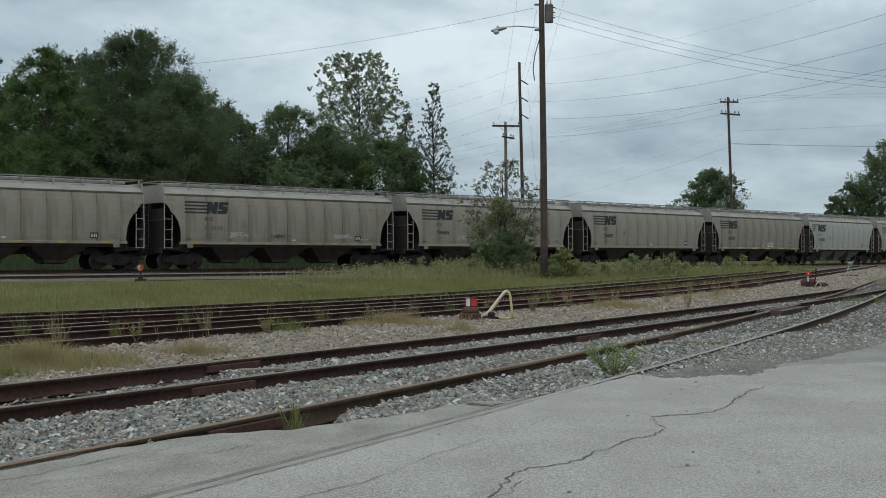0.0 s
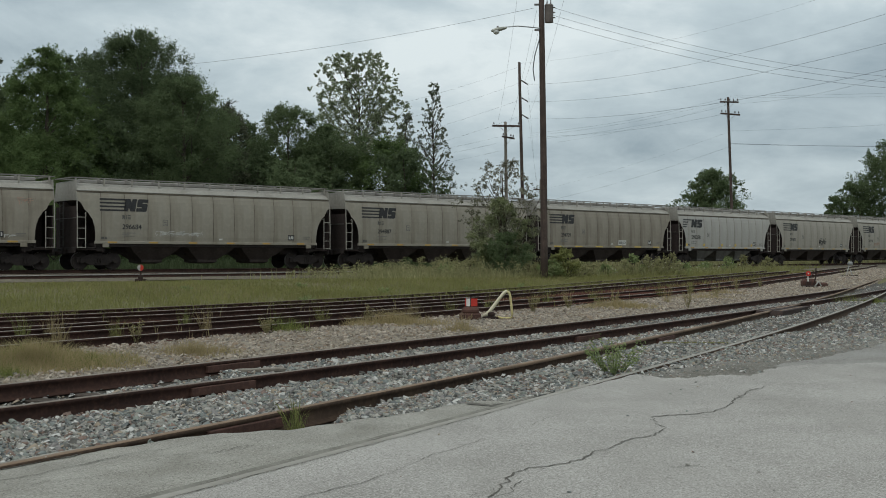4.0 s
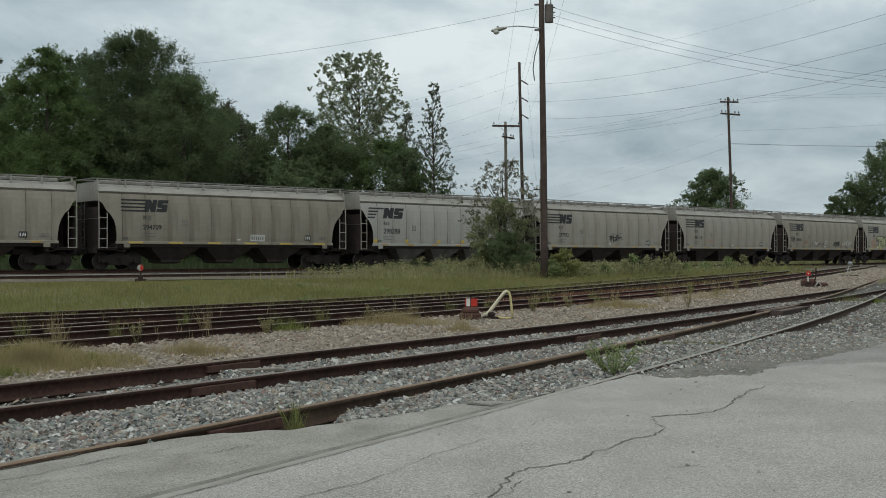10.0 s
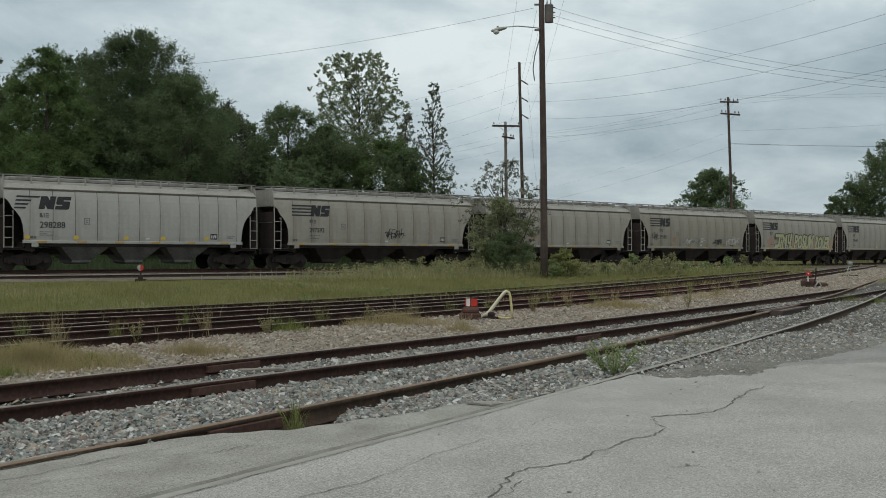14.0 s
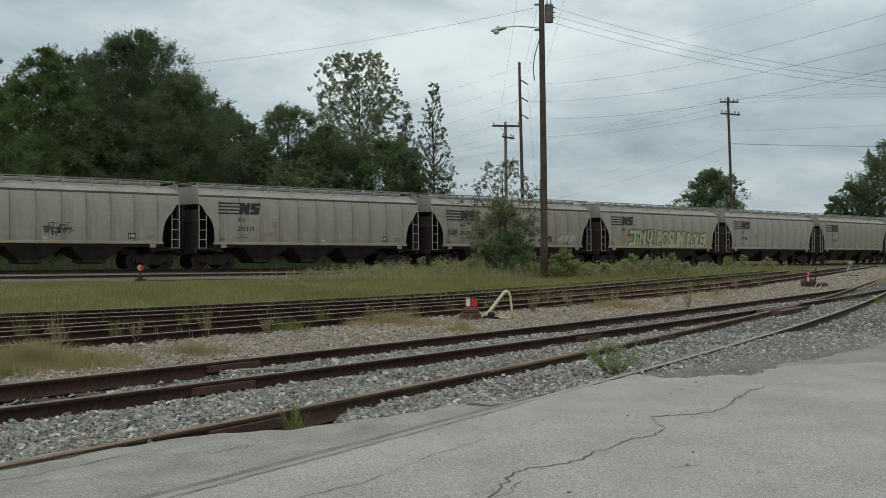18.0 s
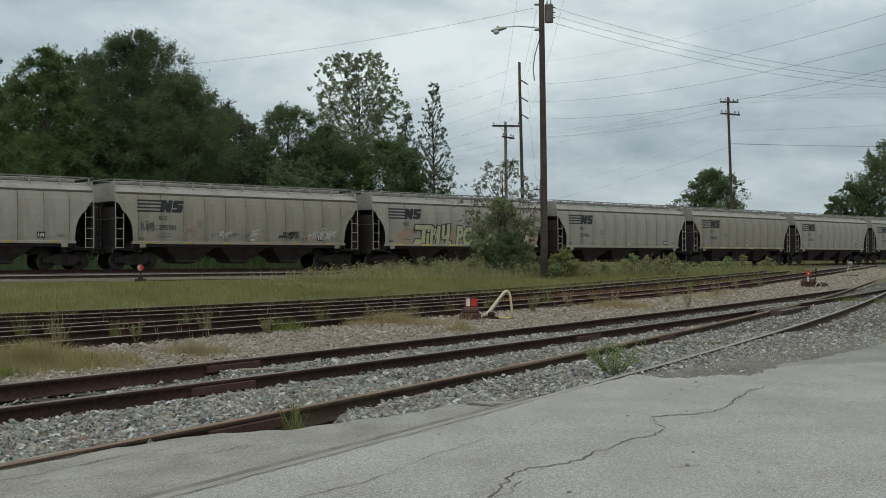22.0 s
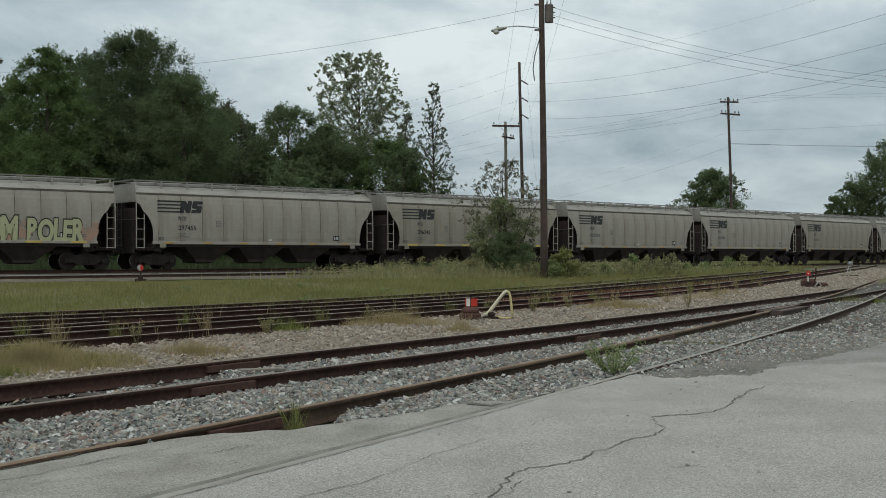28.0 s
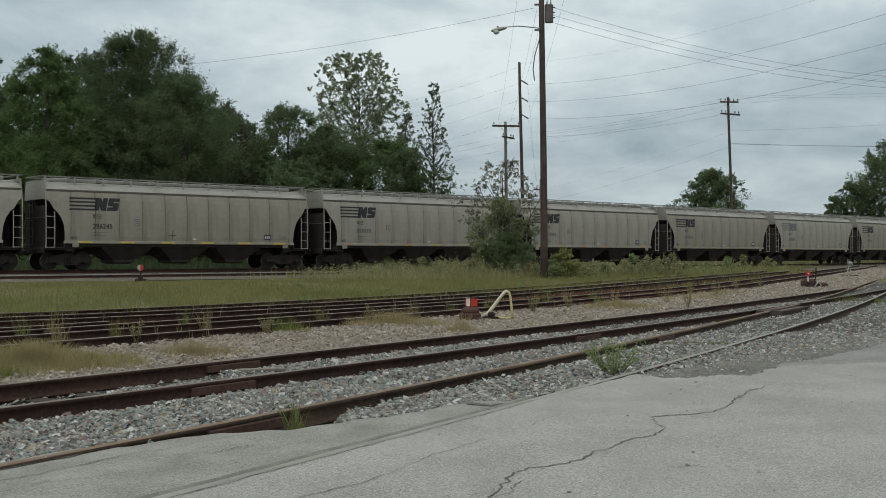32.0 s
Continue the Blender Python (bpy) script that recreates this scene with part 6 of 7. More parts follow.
    for key, sg in (("ladder_l", -1), ("ladder_r", 1)):
        bm = bmesh.new()
        a, b = sg * (half - 0.02), sg * (half - 0.46)
        tube(bm, [(a, -1.57, 1.12), (a, -1.575, 2.4), (a, -1.53, 3.66)], 0.028, sides=5)
        tube(bm, [(b, -1.57, 1.12), (b, -1.575, 2.3), (b, -1.57, 2.98)], 0.024, sides=5)
        for z in (1.16, 1.62, 2.15, 2.72):
            tube(bm, [(a, -1.575, z), (b, -1.575, z)], 0.018, sides=5)
        tube(bm, [(a, -1.53, 3.64), (a, -1.2, 3.6)], 0.018, sides=4)
        tube(bm, [(b, -1.57, 2.96), (b, -1.40, 2.90)], 0.018, sides=4)
        M[key] = bm
        bm = bmesh.new()
        tube(bm, [(sg * (half - 0.02), 0.35, 1.2), (sg * (half - 0.02), 0.35, 3.62)], 0.022, sides=5)
        tube(bm, [(sg * (half - 0.02), 0.80, 1.2), (sg * (half - 0.02), 0.80, 3.62)], 0.022, sides=5)
        for z in np.arange(1.3, 3.6, 0.42):
            tube(bm, [(sg * (half - 0.02), 0.35, z), (sg * (half - 0.02), 0.80, z)], 0.016, sides=5)
        tube(bm, [(sg * (half - 0.0), -1.4, 2.68), (sg * (half - 0.0), 1.4, 2.68)], 0.02, sides=5)
        M["end_" + key] = bm
    bm = bmesh.new()
    box(bm, -half + 0.95, half - 0.95, -1.575, -1.46, SILL_Z, 1.5, 0.012)
    M["sill"] = bm
    bm = bmesh.new()
    for sg in (-1, 1):
        box(bm, sg * (half - 0.95), sg * half, -1.55, -1.45, 1.12, 1.18, 0.0)
        box(bm, sg * (half - 0.99) - 0.03, sg * (half - 0.99) + 0.03, -1.55, -1.45, 1.15, 1.5, 0.0)
    M["step"] = bm
    bm = bmesh.new()
    box(bm, -half - 0.25, half + 0.25, -0.32, 0.32, 0.80, 1.12, 0.03)
    box(bm, -half + 0.95, half - 0.95, -1.45, 1.45, 1.2, 1.40, 0.02)
    for sg in (-1, 1):
        box(bm, sg * (half - 1.35) - 0.25, sg * (half - 1.35) + 0.25, -1.4, 1.4, 0.95, 1.35, 0.03)
        box(bm, sg * half - 0.08, sg * half + 0.02, -1.4, 1.4, 0.86, 1.16, 0.02)
    M["frame"] = bm
    bm = bmesh.new()
    box(bm, -0.17, 0.17, -1.60, -1.52, 1.17, SILL_Z - 0.002, 0.015)
    M["pad"] = bm
    # pyramid discharge bay
    bm = bmesh.new()
    w = (half - 2.8) / 3
    rings = []
    for z, a, b in ((1.36, w * 0.98, 1.46), (0.95, w * 0.72, 1.16), (0.52, w * 0.36, 0.80), (0.38, w * 0.36, 0.80), (0.30, w * 0.22, 0.62)):
        rings.append([bm.verts.new((sx * a, sy * b, z)) for sx, sy in ((-1, -1), (1, -1), (1, 1), (-1, 1))])
    for r0, r1 in zip(rings[:-1], rings[1:]):
        for k in range(4):
            bm.faces.new((r0[k], r0[(k + 1) % 4], r1[(k + 1) % 4], r1[k]))
    bm.faces.new(rings[-1])
    M["bay"] = bm
    # running boards with their posts
    bm = bmesh.new()
    for y in (-0.98, 0.98):
        box(bm, -half + 0.05, half - 0.05, y - 0.14, y + 0.14, 4.765, 4.81, 0.0)
    for sg in (-1, 1):
        box(bm, sg * half - 0.14, sg * half + 0.14, -1.12, 1.12, 4.768, 4.805, 0.0)
    M["board"] = bm
    bm = bmesh.new()
    box(bm, -0.04, 0.04, -1.13, -1.07, 4.40, 4.77, 0.0)
    M["post"] = bm
    bm = bmesh.new()
    box(bm, -half + 0.6, half - 0.6, -0.45, 0.45, 4.54, 4.75, 0.04)
    for x in np.arange(-half + 1.6, half - 1.0, 1.55):
        box(bm, x - 0.06, x + 0.06, -0.52, 0.52, 4.60, 4.79, 0.01)
    M["hatch"] = bm
    # truck: side frames, bolster, springs
    bm = bmesh.new()
    for sg in (-1, 1):
        prism(bm, [(-1.15, 0.38), (-1.15, 0.62), (-0.85, 0.68), (-0.45, 0.80), (0.45, 0.80), (0.85, 0.68), (1.15, 0.62), (1.15, 0.38), (0.72, 0.40), (0.4, 0.24), (-0.4, 0.24), (-0.72, 0.40)], sg * 1.0 - 0.07, sg * 1.0 + 0.07)
        for k in (-0.14, 0.0, 0.14):
            tube(bm, [(k, sg * 1.08, 0.34), (k, sg * 1.08, 0.62)], 0.055, sides=8)
        for k in (-0.89, 0.89):
            tube(bm, [(k, sg * 1.05, 0.46), (k, sg * 1.15, 0.46)], 0.12, sides=10)
    box(bm, -0.2, 0.2, -1.05, 1.05, 0.55, 0.9, 0.02)
    M["truck"] = bm
    bm = bmesh.new()
    for sg in (-1, 1):
        R = [(0.457, 0.0), (0.457, 0.10), (0.485, 0.115), (0.485, 0.14)]
        tube(bm, [(0, sg * 0.68, 0), (0, sg * 0.705, 0)], 0.485, sides=20)
        tube(bm, [(0, sg * 0.706, 0), (0, sg * 0.82, 0)], 0.457, sides=20)
        tube(bm, [(0, sg * 0.821, 0), (0, sg * 0.88, 0)], 0.13, sides=10)
        box(bm, -0.36, -0.28, sg * 0.82 - 0.006, sg * 0.82 + 0.012, -0.04, 0.04)
    tube(bm, [(0, -1.0, 0), (0, 1.0, 0)], 0.075, sides=8)
    M["wheelset"] = bm
    for key, sg in (("coupler_l", -1), ("coupler_r", 1)):
        bm = bmesh.new()
        box(bm, min(sg * (half + 0.2), sg * (PITCH / 2 - 0.10)), max(sg * (half + 0.2), sg * (PITCH / 2 - 0.10)), -0.08, 0.08, 0.80, 0.97, 0.02)
        box(bm, sg * (PITCH / 2 - 0.16) - 0.12, sg * (PITCH / 2 - 0.16) + 0.12, -0.17 if sg > 0 else -0.02, 0.02 if sg > 0 else 0.17, 0.74, 1.0, 0.05)
        M[key] = bm
    bm = bmesh.new()
    tube(bm, [(half - 0.02, -0.5, 0.95), (half + 0.2, -0.5, 0.62), (half + 0.35, -0.45, 0.52), (half + 0.48, -0.4, 0.58)], 0.03, sides=6)
    M["hose"] = bm
    bm = bmesh.new()
    tube(bm, [(-0.5, -1.15, 1.0), (0.4, -1.15, 1.0)], 0.22, sides=12)
    M["tank"] = bm
    bm = bmesh.new()
    tube(bm, [(0, 0, 0), (0, 0.05, 0)], 0.28, sides=14)
    M["wheel"] = bm
    mats = dict(gutter=EAVE_SHADE, hood_l=ROOF_PAINT, hood_r=ROOF_PAINT, backing=SEAM, roof=ROOF_PAINT, slope_l=END_SHADE, slope_r=END_SHADE, ladder_l=LADDER, ladder_r=LADDER, end_ladder_l=STENCIL_GREY, end_ladder_r=STENCIL_GREY, step=UNDER, frame=UNDER,
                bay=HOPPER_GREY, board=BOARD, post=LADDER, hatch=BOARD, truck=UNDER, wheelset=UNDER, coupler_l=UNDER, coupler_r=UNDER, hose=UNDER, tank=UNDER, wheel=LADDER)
    painted = ("panel", "end_l", "end_r", "far_side", "sill", "pad")
    out = {k: from_bm(k, bm, mats[k], smooth=False) for k, bm in M.items() if k not in painted}
    raw = {k: M[k] for k in painted}
    for tone, mat in PAINTS.items():
        for k, bm in raw.items():
            out[k, tone] = from_bm(k, bm.copy(), mat)
    for bm in raw.values():
        bm.free()
    # the rolling faces of the wheels are worn bright
    out["wheelset"].materials.append(TREAD)
    for p in out["wheelset"].polygons:
        r = math.hypot(p.center.x, p.center.z)
        p.material_index = 1 if 0.44 < r < 0.47 and abs(p.normal.y) < 0.1 else 0
    out["bay_pale"] = out["bay"].copy()
    out["bay_pale"].materials[0] = HOPPER_PALE
    return out


def text_mesh(words, size, mat, bold=0.0):
    cu = bpy.data.curves.new("stencil", "FONT")
    cu.body, cu.size, cu.extrude, cu.offset = words, size, 0.002, bold
    tmp = bpy.data.objects.new("stencil", cu)
    scene.collection.objects.link(tmp)
    bpy.context.view_layer.update()
    me = bpy.data.meshes.new_from_object(tmp.evaluated_get(bpy.context.evaluated_depsgraph_get()))
    bpy.data.objects.remove(tmp)
    bpy.data.curves.remove(cu)
    me.materials.clear()
    me.materials.append(mat)
    return me


def on_side(x, z, proud=0.006):
    """Pose of a flat mark on the near side: its x along the car, its y up."""
    a = math.atan2(side_y(z) - side_y(z + 0.3), 0.3)
    return Matrix.Translation((x, -side_y(z) - proud, z)) @ Matrix.Rotation(radians(90) - a, 4, "X")


def marks(name, mat, shapes):
    """Flat painted shapes in one mesh: outlines in metres, each a few millimetres thick."""
    bm = bmesh.new()
    for o in shapes:
        a = [bm.verts.new((x, y, 0.0)) for x, y in o]
        b = [bm.verts.new((x, y, 0.004)) for x, y in o]
        bm.faces.new(b)
        for i in range(len(a)):
            j = (i + 1) % len(a)
            bm.faces.new((a[i], a[j], b[j], b[i]))
    return from_bm(name, bm, mat)


def rect(x0, y0, x1, y1, slant=0.0):
    return [(x0, y0), (x1, y0), (x1 + slant, y1), (x0 + slant, y1)]


def logo_shapes():
    """The road's mark as plain shapes: four level bars and two slanting dark blocks with notches."""
    bars = [rect(0.0, 0.19 * k, 1.42 + 0.02 * k, 0.19 * k + 0.085) for k in range(4)]
    lean = lambda o, x0: [(x0 + x + 0.2 * y, y) for x, y in o]
    one = lean([(0, 0), (0.25, 0), (0.25, 0.20), (0.38, 0), (0.64, 0), (0.64, 0.66), (0.39, 0.66), (0.39, 0.46), (0.26, 0.66), (0, 0.66)], 1.30)
    two = lean([(0, 0), (0.54, 0), (0.6, 0.06), (0.6, 0.36), (0.54, 0.42), (0.30, 0.42), (0.30, 0.48), (0.6, 0.48), (0.6, 0.66), (0.06, 0.66), (0, 0.60), (0, 0.30), (0.06, 0.24), (0.28, 0.24), (0.28, 0.18), (0, 0.18)], 1.99)
    return bars, (one, two)


def scrawl(rng, w, h, n, t):
    """Loops of thin spray strokes that spell nothing."""
    out = []
    for _ in range(n):
        x, y = rng.uniform(0, w), rng.uniform(0, h * 0.4)
        dx, dy = rng.uniform(-0.12, 0.18), rng.uniform(0.3, 1.0) * h * 0.6
        out.append([(x, y), (x + t, y), (x + dx + t, y + dy), (x + dx, y + dy)])
        if rng.rand() < 0.7:
            out.append(rect(x + dx, y + dy - t, x + dx + rng.uniform(0.1, 0.35), y + dy))
    return out


STD, SHORT = car_meshes(7.80), car_meshes(7.12)
BARS, BLOCKS = logo_shapes()
LOGO_MESH = {k: ([marks("stripe", m, [b]) for b in BARS], [marks("emblem", m, [o]) for o in BLOCKS]) for k, m in (("dark", LOGO), ("faded", FADED))}
LOGO_MESH["worn"] = ([marks("stripe", LOGO, [rect(0.04 * k, 0.19 * k, e, 0.19 * k + 0.085, 0.06)]) for k, e in enumerate((0.57, 0.70, 0.85, 1.3))], [marks("emblem", LOGO, [[(1.12 + 1.2 * (x - 1.2), y) for x, y in o]]) for o in BLOCKS])
SMALL = marks("reporting_bars", STENCIL_GREY, [rect(0.0, 0, 0.05, 0.22), rect(0.08, 0, 0.17, 0.22, -0.06), rect(0.2, 0, 0.25, 0.22), rect(0.30, 0, 0.46, 0.05), rect(0.30, 0.09, 0.46, 0.13), rect(0.30, 0.17, 0.46, 0.22)])
NUMBER_BARS = marks("number_bars", FADED, [rect(0.19 * k, 0, 0.19 * k + 0.13, 0.24) for k in range(6)])
SMALL_PRINT = marks("small_print", FADED, [rect(0, 0.16, 0.75, 0.19), rect(0, 0.0, 0.7, 0.03), rect(0.0, 0.08, 0.4, 0.10)])
PLACARD = marks("placard", LOGO, [rect(0, 0, 0.42, 0.30)])
PLACARD_MARK = marks("placard_mark", PATCH, [rect(0.05, 0.06, 0.12, 0.24), rect(0.16, 0.06, 0.23, 0.24, 0.04), rect(0.29, 0.06, 0.36, 0.24)])
STENCIL_SQUARE = marks("stencil_square", FADED, [rect(0, 0, 0.3, 0.03), rect(0, 0.3, 0.3, 0.33), rect(0, 0.03, 0.03, 0.3), rect(0.27, 0.03, 0.3, 0.3), rect(0.08, 0.08, 0.22, 0.12), rect(0.08, 0.18, 0.22, 0.22)])
CORNER_STENCIL = marks("corner_stencil", STENCIL_GREY, [rect(0, 0, 0.14, 0.12), rect(0.17, 0.0, 0.30, 0.05), rect(0.17, 0.07, 0.30, 0.12)])
WHITE_TAG = marks("white_tag", PATCH, [rect(0, 0, 0.22, 0.09)])
FINE_STENCIL = marks("fine_stencil", FADED, [rect(0, 0.12, 0.5, 0.145), rect(0, 0.0, 0.42, 0.025), rect(0.06, 0.06, 0.3, 0.08)])
REFLECT = marks("reflector", REFLECTOR, [rect(0, 0, 0.5, 0.09)])
REFLECT_NEW = marks("reflector", REFLECTOR_NEW, [rect(0, 0, 0.8, 0.09)])
SPOT = marks("reflector_spot", REFLECTOR_NEW, [[(0.16 * math.cos(a), 0.12 * math.sin(a)) for a in np.linspace(0, TAU, 12, endpoint=False)]])
PATCH_MESH = marks("white_patch", PATCH, [rect(0, 0, 0.95, 0.38)])
PATCH_PRINT = marks("patch_print", FADED, [rect(0.07 + 0.14 * k, 0.1, 0.15 + 0.14 * k, 0.24) for k in range(6)] + [rect(0.08, 0.29, 0.8, 0.31)])
PATCH_PRINT.transform(Matrix.Translation((0, 0, 0.005)))
CROSS = marks("cross_mark", LOGO, [rect(0.0, 0.19, 0.4, 0.225), rect(0.18, 0.0, 0.215, 0.186), rect(0.18, 0.229, 0.215, 0.5)])


def hopper_car(M, half, tone, label, logo="dark", number="", bars=True, pale_bays=False, extras=(), bright=False):
    car = new("hopper_car")
    tagged(car, label=label, category="hopper car", group="cars of the freight train")
    pw = 2 * (half - 1.3) / 10
    for k in range(10):
        part("side_panel", M["panel", tone], car, Matrix.Translation((-half + 1.3 + pw * k, 0, 0)))
    part("side_panel", M["end_l", tone], car)
    part("side_panel", M["end_r", tone], car)
    part("far_side", M["far_side", tone], car)
    for key in ("backing", "roof", "gutter", "step", "board", "hatch", "hose"):
        part({"board": "running_board", "hatch": "roof_hatch", "hose": "brake_hose", "step": "step_beam"}.get(key, key), M[key], car)
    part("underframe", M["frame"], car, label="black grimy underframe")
    for sd in ("l", "r"):
        part("end_sheet", M["hood_" + sd], car)
        part("slope_sheet", M["slope_" + sd], car, label="slope sheet darkened to stand for shade in the end opening")
        part("ladder", M["ladder_" + sd], car, label="pale metal side ladder")
        part("end_ladder", M["end_ladder_" + sd], car)
        part("coupler", M["coupler_" + sd], car)
    part("side_sill", M["sill", tone], car)
    for sg in (-1, 1):
        part("jacking_pad", M["pad", tone], car, Matrix.Translation((sg * (half - 1.55), 0, 0)))
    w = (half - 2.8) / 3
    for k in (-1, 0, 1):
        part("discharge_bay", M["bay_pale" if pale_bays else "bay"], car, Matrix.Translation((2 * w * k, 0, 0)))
    part("air_tank", M["tank"], car, Matrix.Translation((half - 2.5, 0.6, 0)))
    part("brake_wheel", M["wheel"], car, Matrix.Translation((half + 0.02, -0.55, 2.9)) @ Matrix.Rotation(radians(90), 4, "Z"))
    for k in range(11):
        part("bracket", M["post"], car, Matrix.Translation((-half + 0.12 + (2 * half - 0.24) * k / 10, 0, 0)))
    for sg in (-1, 1):
        tr = part("truck", M["truck"], car, Matrix.Translation((sg * (half - 1.35), 0, 0)))
        for ax in (-0.89, 0.89):
            part("wheelset", M["wheelset"], tr, Matrix.Translation((ax, 0, 0.457)), "steel wheel pair with axle")
    # painted marks
    lx, tx = (1.22, 2.45) if half > 7.5 else (0.48, 1.78)
    if logo:
        a, b = LOGO_MESH[logo]
        for st in a:
            part("stripe", st, car, on_side(-half + lx, 3.08))
        for em in b:
            part("emblem", em, car, on_side(-half + lx, 3.08), "slanting black emblem block")
    part("reporting_mark", SMALL, car, on_side(-half + tx, 2.66))
    if number:
        part("number", text_mesh(number, 0.36 if half > 7.5 else 0.44, LOGO, 0.006), car, on_side(-half + tx, 2.14))
    elif bars:
        part("number", NUMBER_BARS, car, on_side(-half + tx, 2.16))
    part("small_print", SMALL_PRINT, car, on_side(-half + tx, 1.76))
    card = part("placard", PLACARD, car, on_side(half - 2.95, 1.64))
    part("placard_mark", PLACARD_MARK, card, Matrix.Translation((0, 0, 0.005)))
    part("stencil_square", STENCIL_SQUARE, car, on_side(-half + tx + 2.3, 2.34))
    part("fine_stencil", FINE_STENCIL, car, on_side(half - 1.95, 1.70))
    part("corner_stencil", CORNER_STENCIL, car, on_side(-half + 1.32, 1.60))
    part("white_tag", WHITE_TAG, car, on_side(0.35, 1.60))
    for x in np.linspace(-half + 1.65, half - 2.35, 6):
        part("reflector", REFLECT_NEW if bright else REFLECT, car, Matrix.Translation((x, -1.579, 1.39)) @ Matrix.Rotation(radians(90), 4, "X"))
    for name, me, x, z in extras:
        ob = part(name, me, car, on_side(x, z))
        if name == "graffiti":
            tagged(ob, kind="stuff")
    return car


def dabs(seed, mat, w, h, n, t=0.035):
    return marks("graffiti", mat, scrawl(np.random.RandomState(seed), w, h, n, t))


def build_graffiti(car, half):
    """Large pale letters with dark outlines over salmon clouds."""
    cloud = []
    rng = np.random.RandomState(77)
    for x, w, n in ((-half + 1.9, 1.4, 16), (-half + 5.9, 1.5, 16), (-half + 9.7, 1.6, 16), (half - 2.1, 1.2, 12)):
        for _ in range(n):
            cx, cy, r = x + w * rng.uniform(0.1, 0.9), rng.uniform(0.06, 0.8), rng.uniform(0.09, 0.26)
            cloud.append([(cx + r * math.cos(a) * rng.uniform(0.85, 1.1), cy + r * math.sin(a) * rng.uniform(0.8, 1.15)) for a in np.linspace(0, TAU, 22, endpoint=False)])
    for k, o in enumerate(cloud):
        part("graffiti_cloud", marks("graffiti_cloud", SPRAY_RED, [o]), car, on_side(0, 1.54, 0.001 + 0.0001 * k), "salmon red sprayed cloud")
    J = [rect(0.05, 0.0, 0.75, 0.42, 0.2), rect(0.8, 0.1, 1.15, 1.15), rect(0.15, 1.18, 1.7, 1.55), rect(1.25, 0.05, 1.5, 0.9), rect(1.3, 1.0, 1.5, 1.15), rect(1.6, 0.05, 1.85, 1.45), rect(1.85, 0.75, 2.0, 1.35, 0.1), rect(2.0, 0.5, 2.15, 1.2, 0.15),
         rect(2.2, 0.05, 2.5, 1.5), rect(2.65, 0.6, 2.9, 1.6), rect(2.75, 0.45, 3.2, 0.75), rect(3.1, 0.05, 3.4, 1.65), rect(3.0, 0.0, 3.6, 0.3)]
    x0 = -half + 3.2
    for o in J:
        cx, cy = sum(p[0] for p in o) / 4, sum(p[1] for p in o) / 4
        fat = [(x + (0.08 if x > cx else -0.08), y + (0.08 if y > cy else -0.08)) for x, y in o]
        part("graffiti_outline", marks("graffiti_outline", SPRAY_DARK, [fat]), car, on_side(x0, 1.46, 0.009) @ Matrix.Diagonal((0.92, 0.82, 1, 1)))
        part("graffiti_block", marks("graffiti_block", SPRAY_CREAM, [o]), car, on_side(x0, 1.46, 0.014) @ Matrix.Diagonal((0.92, 0.82, 1, 1)))
    for words, x, wide, high in (("POSUM", -half + 6.95, 3.6, 1.34), ("BOLER", -half + 11.0, 2.95, 1.24)):
        letters = [(text_mesh(c, 1.9, SPRAY_CREAM, 0.085), text_mesh(c, 1.9, SPRAY_DARK, 0.17)) for c in words]
        spans = [(min(v.co.x for v in f.vertices), max(v.co.x for v in f.vertices)) for f, _ in letters]
        kx = wide / (sum(q - p for p, q in spans) + 0.0 * (len(words) - 1))
        ky = high / (max(v.co.y for v in letters[0][0].vertices) - min(v.co.y for v in letters[0][0].vertices))
        for i, ((fill, edge), (p, q)) in enumerate(zip(letters, spans)):
            sc = Matrix.Diagonal((kx, ky * (1 - 0.05 * (i % 2)), 1, 1)) @ Matrix.Translation((-p, 0, 0))
            part("graffiti_outline", edge, car, on_side(x, 1.46, 0.009) @ sc)
            part("graffiti_letter", fill, car, on_side(x, 1.46, 0.015) @ sc, "pale cream sprayed letter")
            x += kx * (q - p)


TRAIN = []     # cars with the place of their middle along the line at the start


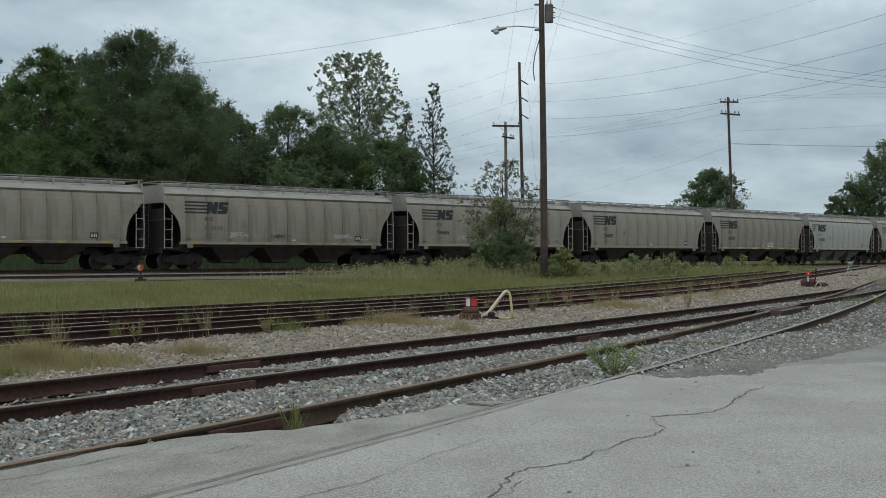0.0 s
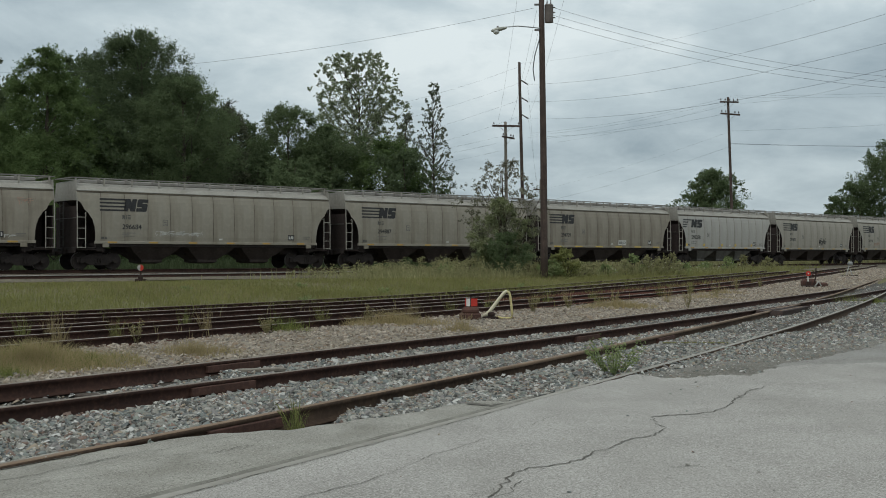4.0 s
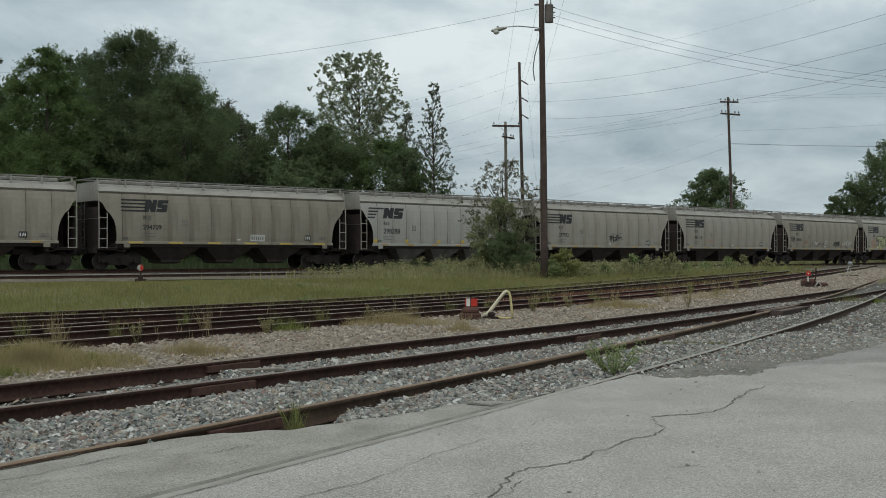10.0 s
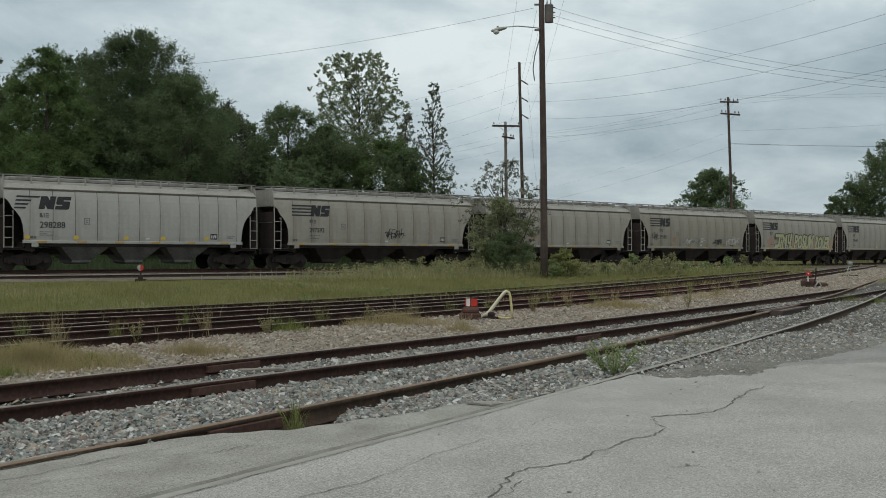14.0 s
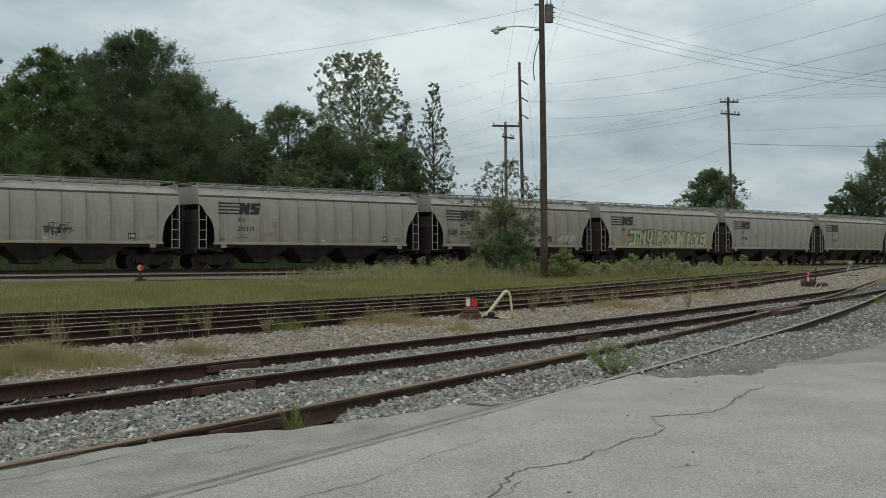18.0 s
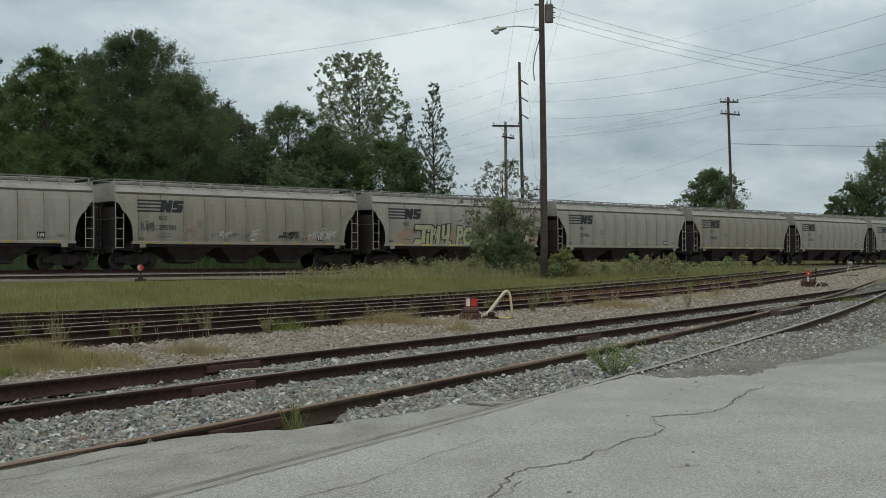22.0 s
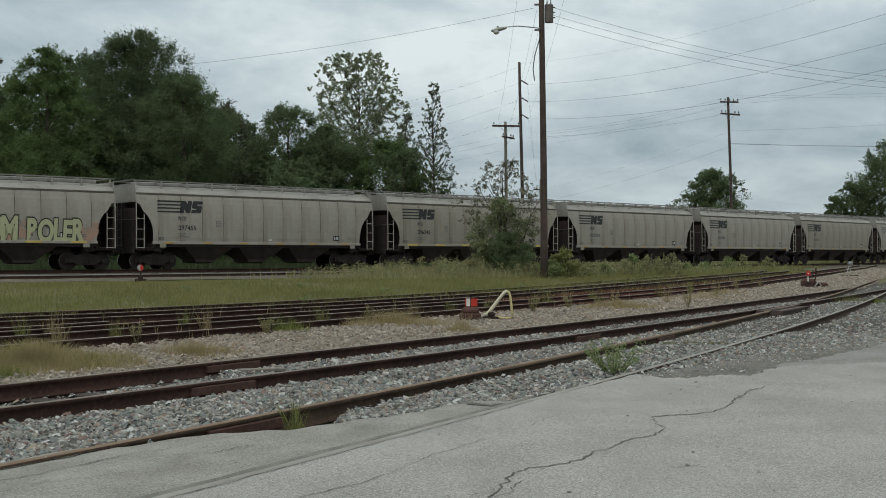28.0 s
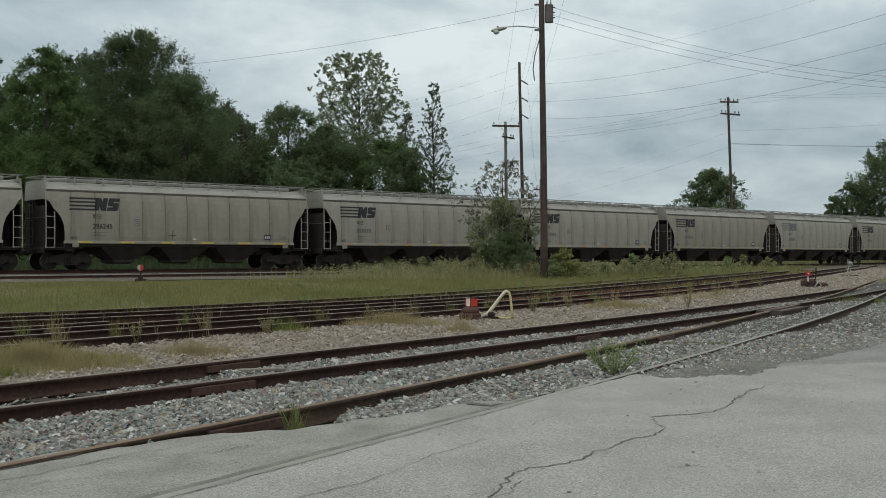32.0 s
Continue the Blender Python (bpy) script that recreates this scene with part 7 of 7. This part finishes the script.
def build_train():
    L1 = "beige covered hopper car with black stripe mark"
    rows = [
        ("std", "dirty", L1 + ", grimy", "dark", "", ()),
        ("std", "dirty", L1 + ", grime and small graffiti", "dark", "", (("graffiti", dabs(1, PATCH, 1.25, 0.42, 30, 0.02), -3.9, 1.72), ("graffiti", dabs(2, STENCIL_GREY, 1.1, 0.4, 20, 0.03), -1.1, 1.66), ("graffiti", dabs(21, PATCH, 1.1, 0.4, 26, 0.02), 3.3, 1.72), ("graffiti", dabs(22, PATCH, 0.5, 0.25, 5, 0.03), 5.2, 1.58), ("graffiti", dabs(23, SPRAY_RED, 0.6, 0.6, 8, 0.02), 6.0, 3.2))),
        ("std", "tan", L1 + ", row of pale scrawl", "dark", "296684", (("graffiti", dabs(3, PATCH, 3.0, 0.32, 60, 0.018), -3.6, 1.78),)),
        ("std", "tan", L1, "dark", "294887", ()),
        ("std", "dirty", L1 + ", white patch", "dark", "294709", (("white_patch", PATCH_MESH, 1.2, 1.56), ("patch_print", PATCH_PRINT, 1.2, 1.56))),
        ("short", "pale", "pale grey short hopper car with black worn mark", "worn", "298288", tuple(("reflector_spot", SPOT, -5.95 + q, 1.66) for q in (0.0, 2.5, 5.2, 7.3, 9.9))),
        ("std", "grey", L1 + ", dark scrawl", "dark", "297592", (("graffiti", dabs(5, LOGO, 1.3, 0.75, 34, 0.03), 0.4, 1.75),)),
        ("std", "grey", L1 + ", clean panels", "dark", "297113", (("graffiti", dabs(6, SPRAY_RED, 1.3, 0.5, 22, 0.025), -3.9, 1.75),)),
        ("std", "tan", L1 + ", scrawled lower side", "dark", "295381", (("graffiti", dabs(7, STENCIL_GREY, 0.85, 0.75, 26, 0.025), -6.4, 1.95), ("graffiti", dabs(10, SPRAY_RED, 0.8, 0.9, 14, 0.03), -3.8, 1.62), ("graffiti", dabs(8, FADED, 2.6, 0.5, 26, 0.025), -2.2, 1.66), ("graffiti", dabs(19, PATCH, 0.9, 0.5, 14, 0.025), -1.8, 1.7),
                                                                          ("graffiti", dabs(20, PATCH, 0.7, 0.6, 10, 0.025), 0.1, 1.72), ("graffiti", dabs(24, LOGO, 0.5, 0.25, 8, 0.03), 1.9, 1.72), ("graffiti", dabs(25, SPRAY_DARK, 1.3, 0.7, 24, 0.045), 2.4, 1.58), ("graffiti", dabs(26, SPRAY_RED, 0.6, 0.4, 10, 0.03), 3.8, 1.6), ("graffiti", dabs(9, PATCH, 1.9, 0.8, 34, 0.03), 4.2, 1.60))),
        ("std", "grey", L1 + " and large cream graffiti", "dark", "", ()),
        ("std", "grey", L1 + ", clean panels", "dark", "297455", ()),
        ("std", "tan", L1 + ", small black cross", "dark", "296245", (("cross_mark", CROSS, -1.05, 1.62),)),
        ("std", "grey", L1, "dark", "", ()),
        ("std", "grey", L1 + ", clean panels", "dark", "", ()),
        ("std", "tan", L1, "dark", "", ()),
        ("std", "grey", L1, "faded", "", ()),
        ("std", "tan", L1 + ", grimy", "dark", "", ()),
        ("std", "grey", L1, "dark", "", ()),
        ("std", "tan", L1, "dark", "", ())]
    s = -PITCH
    for i, (kind, tone, label, logo, number, extras) in enumerate(rows):
        M, half = (STD, 7.80) if kind == "std" else (SHORT, 7.12)
        length = PITCH if kind == "std" else PITCH - 1.4
        car = hopper_car(M, half, tone, label, logo, number, pale_bays=kind == "short", extras=extras, bright=i in (4, 9, 11))
        if i == 9:
            build_graffiti(car, half)
        TRAIN.append((car, s + length / 2))
        s += length


build_train()


def motions():
    """The train rolls by at an even speed, and its wheels turn."""
    step = radians(80) * 0.457 / SPEED
    turns = [min(32.0, k * step) for k in range(int(32.0 / step) + 2)]
    turns = sorted({round(t * FPS) / FPS for t in turns})
    for car, s0 in TRAIN:
        rows = []
        for t in np.arange(0, 32.1, 2.0):
            x, y, th, z = main_at(s0 - SPEED * t)
            rows.append((float(t), pose(x, y, z, 0, 0, 90 - math.degrees(th))))
        walk(car, rows)
        for ob in car.children_recursive:
            if ob.name.startswith("wheelset"):
                place = ob.matrix_basis.translation.copy()
                walk(ob, [(t, pose(*place, 0, -math.degrees(SPEED * t / 0.457), 0)) for t in turns])


motions()
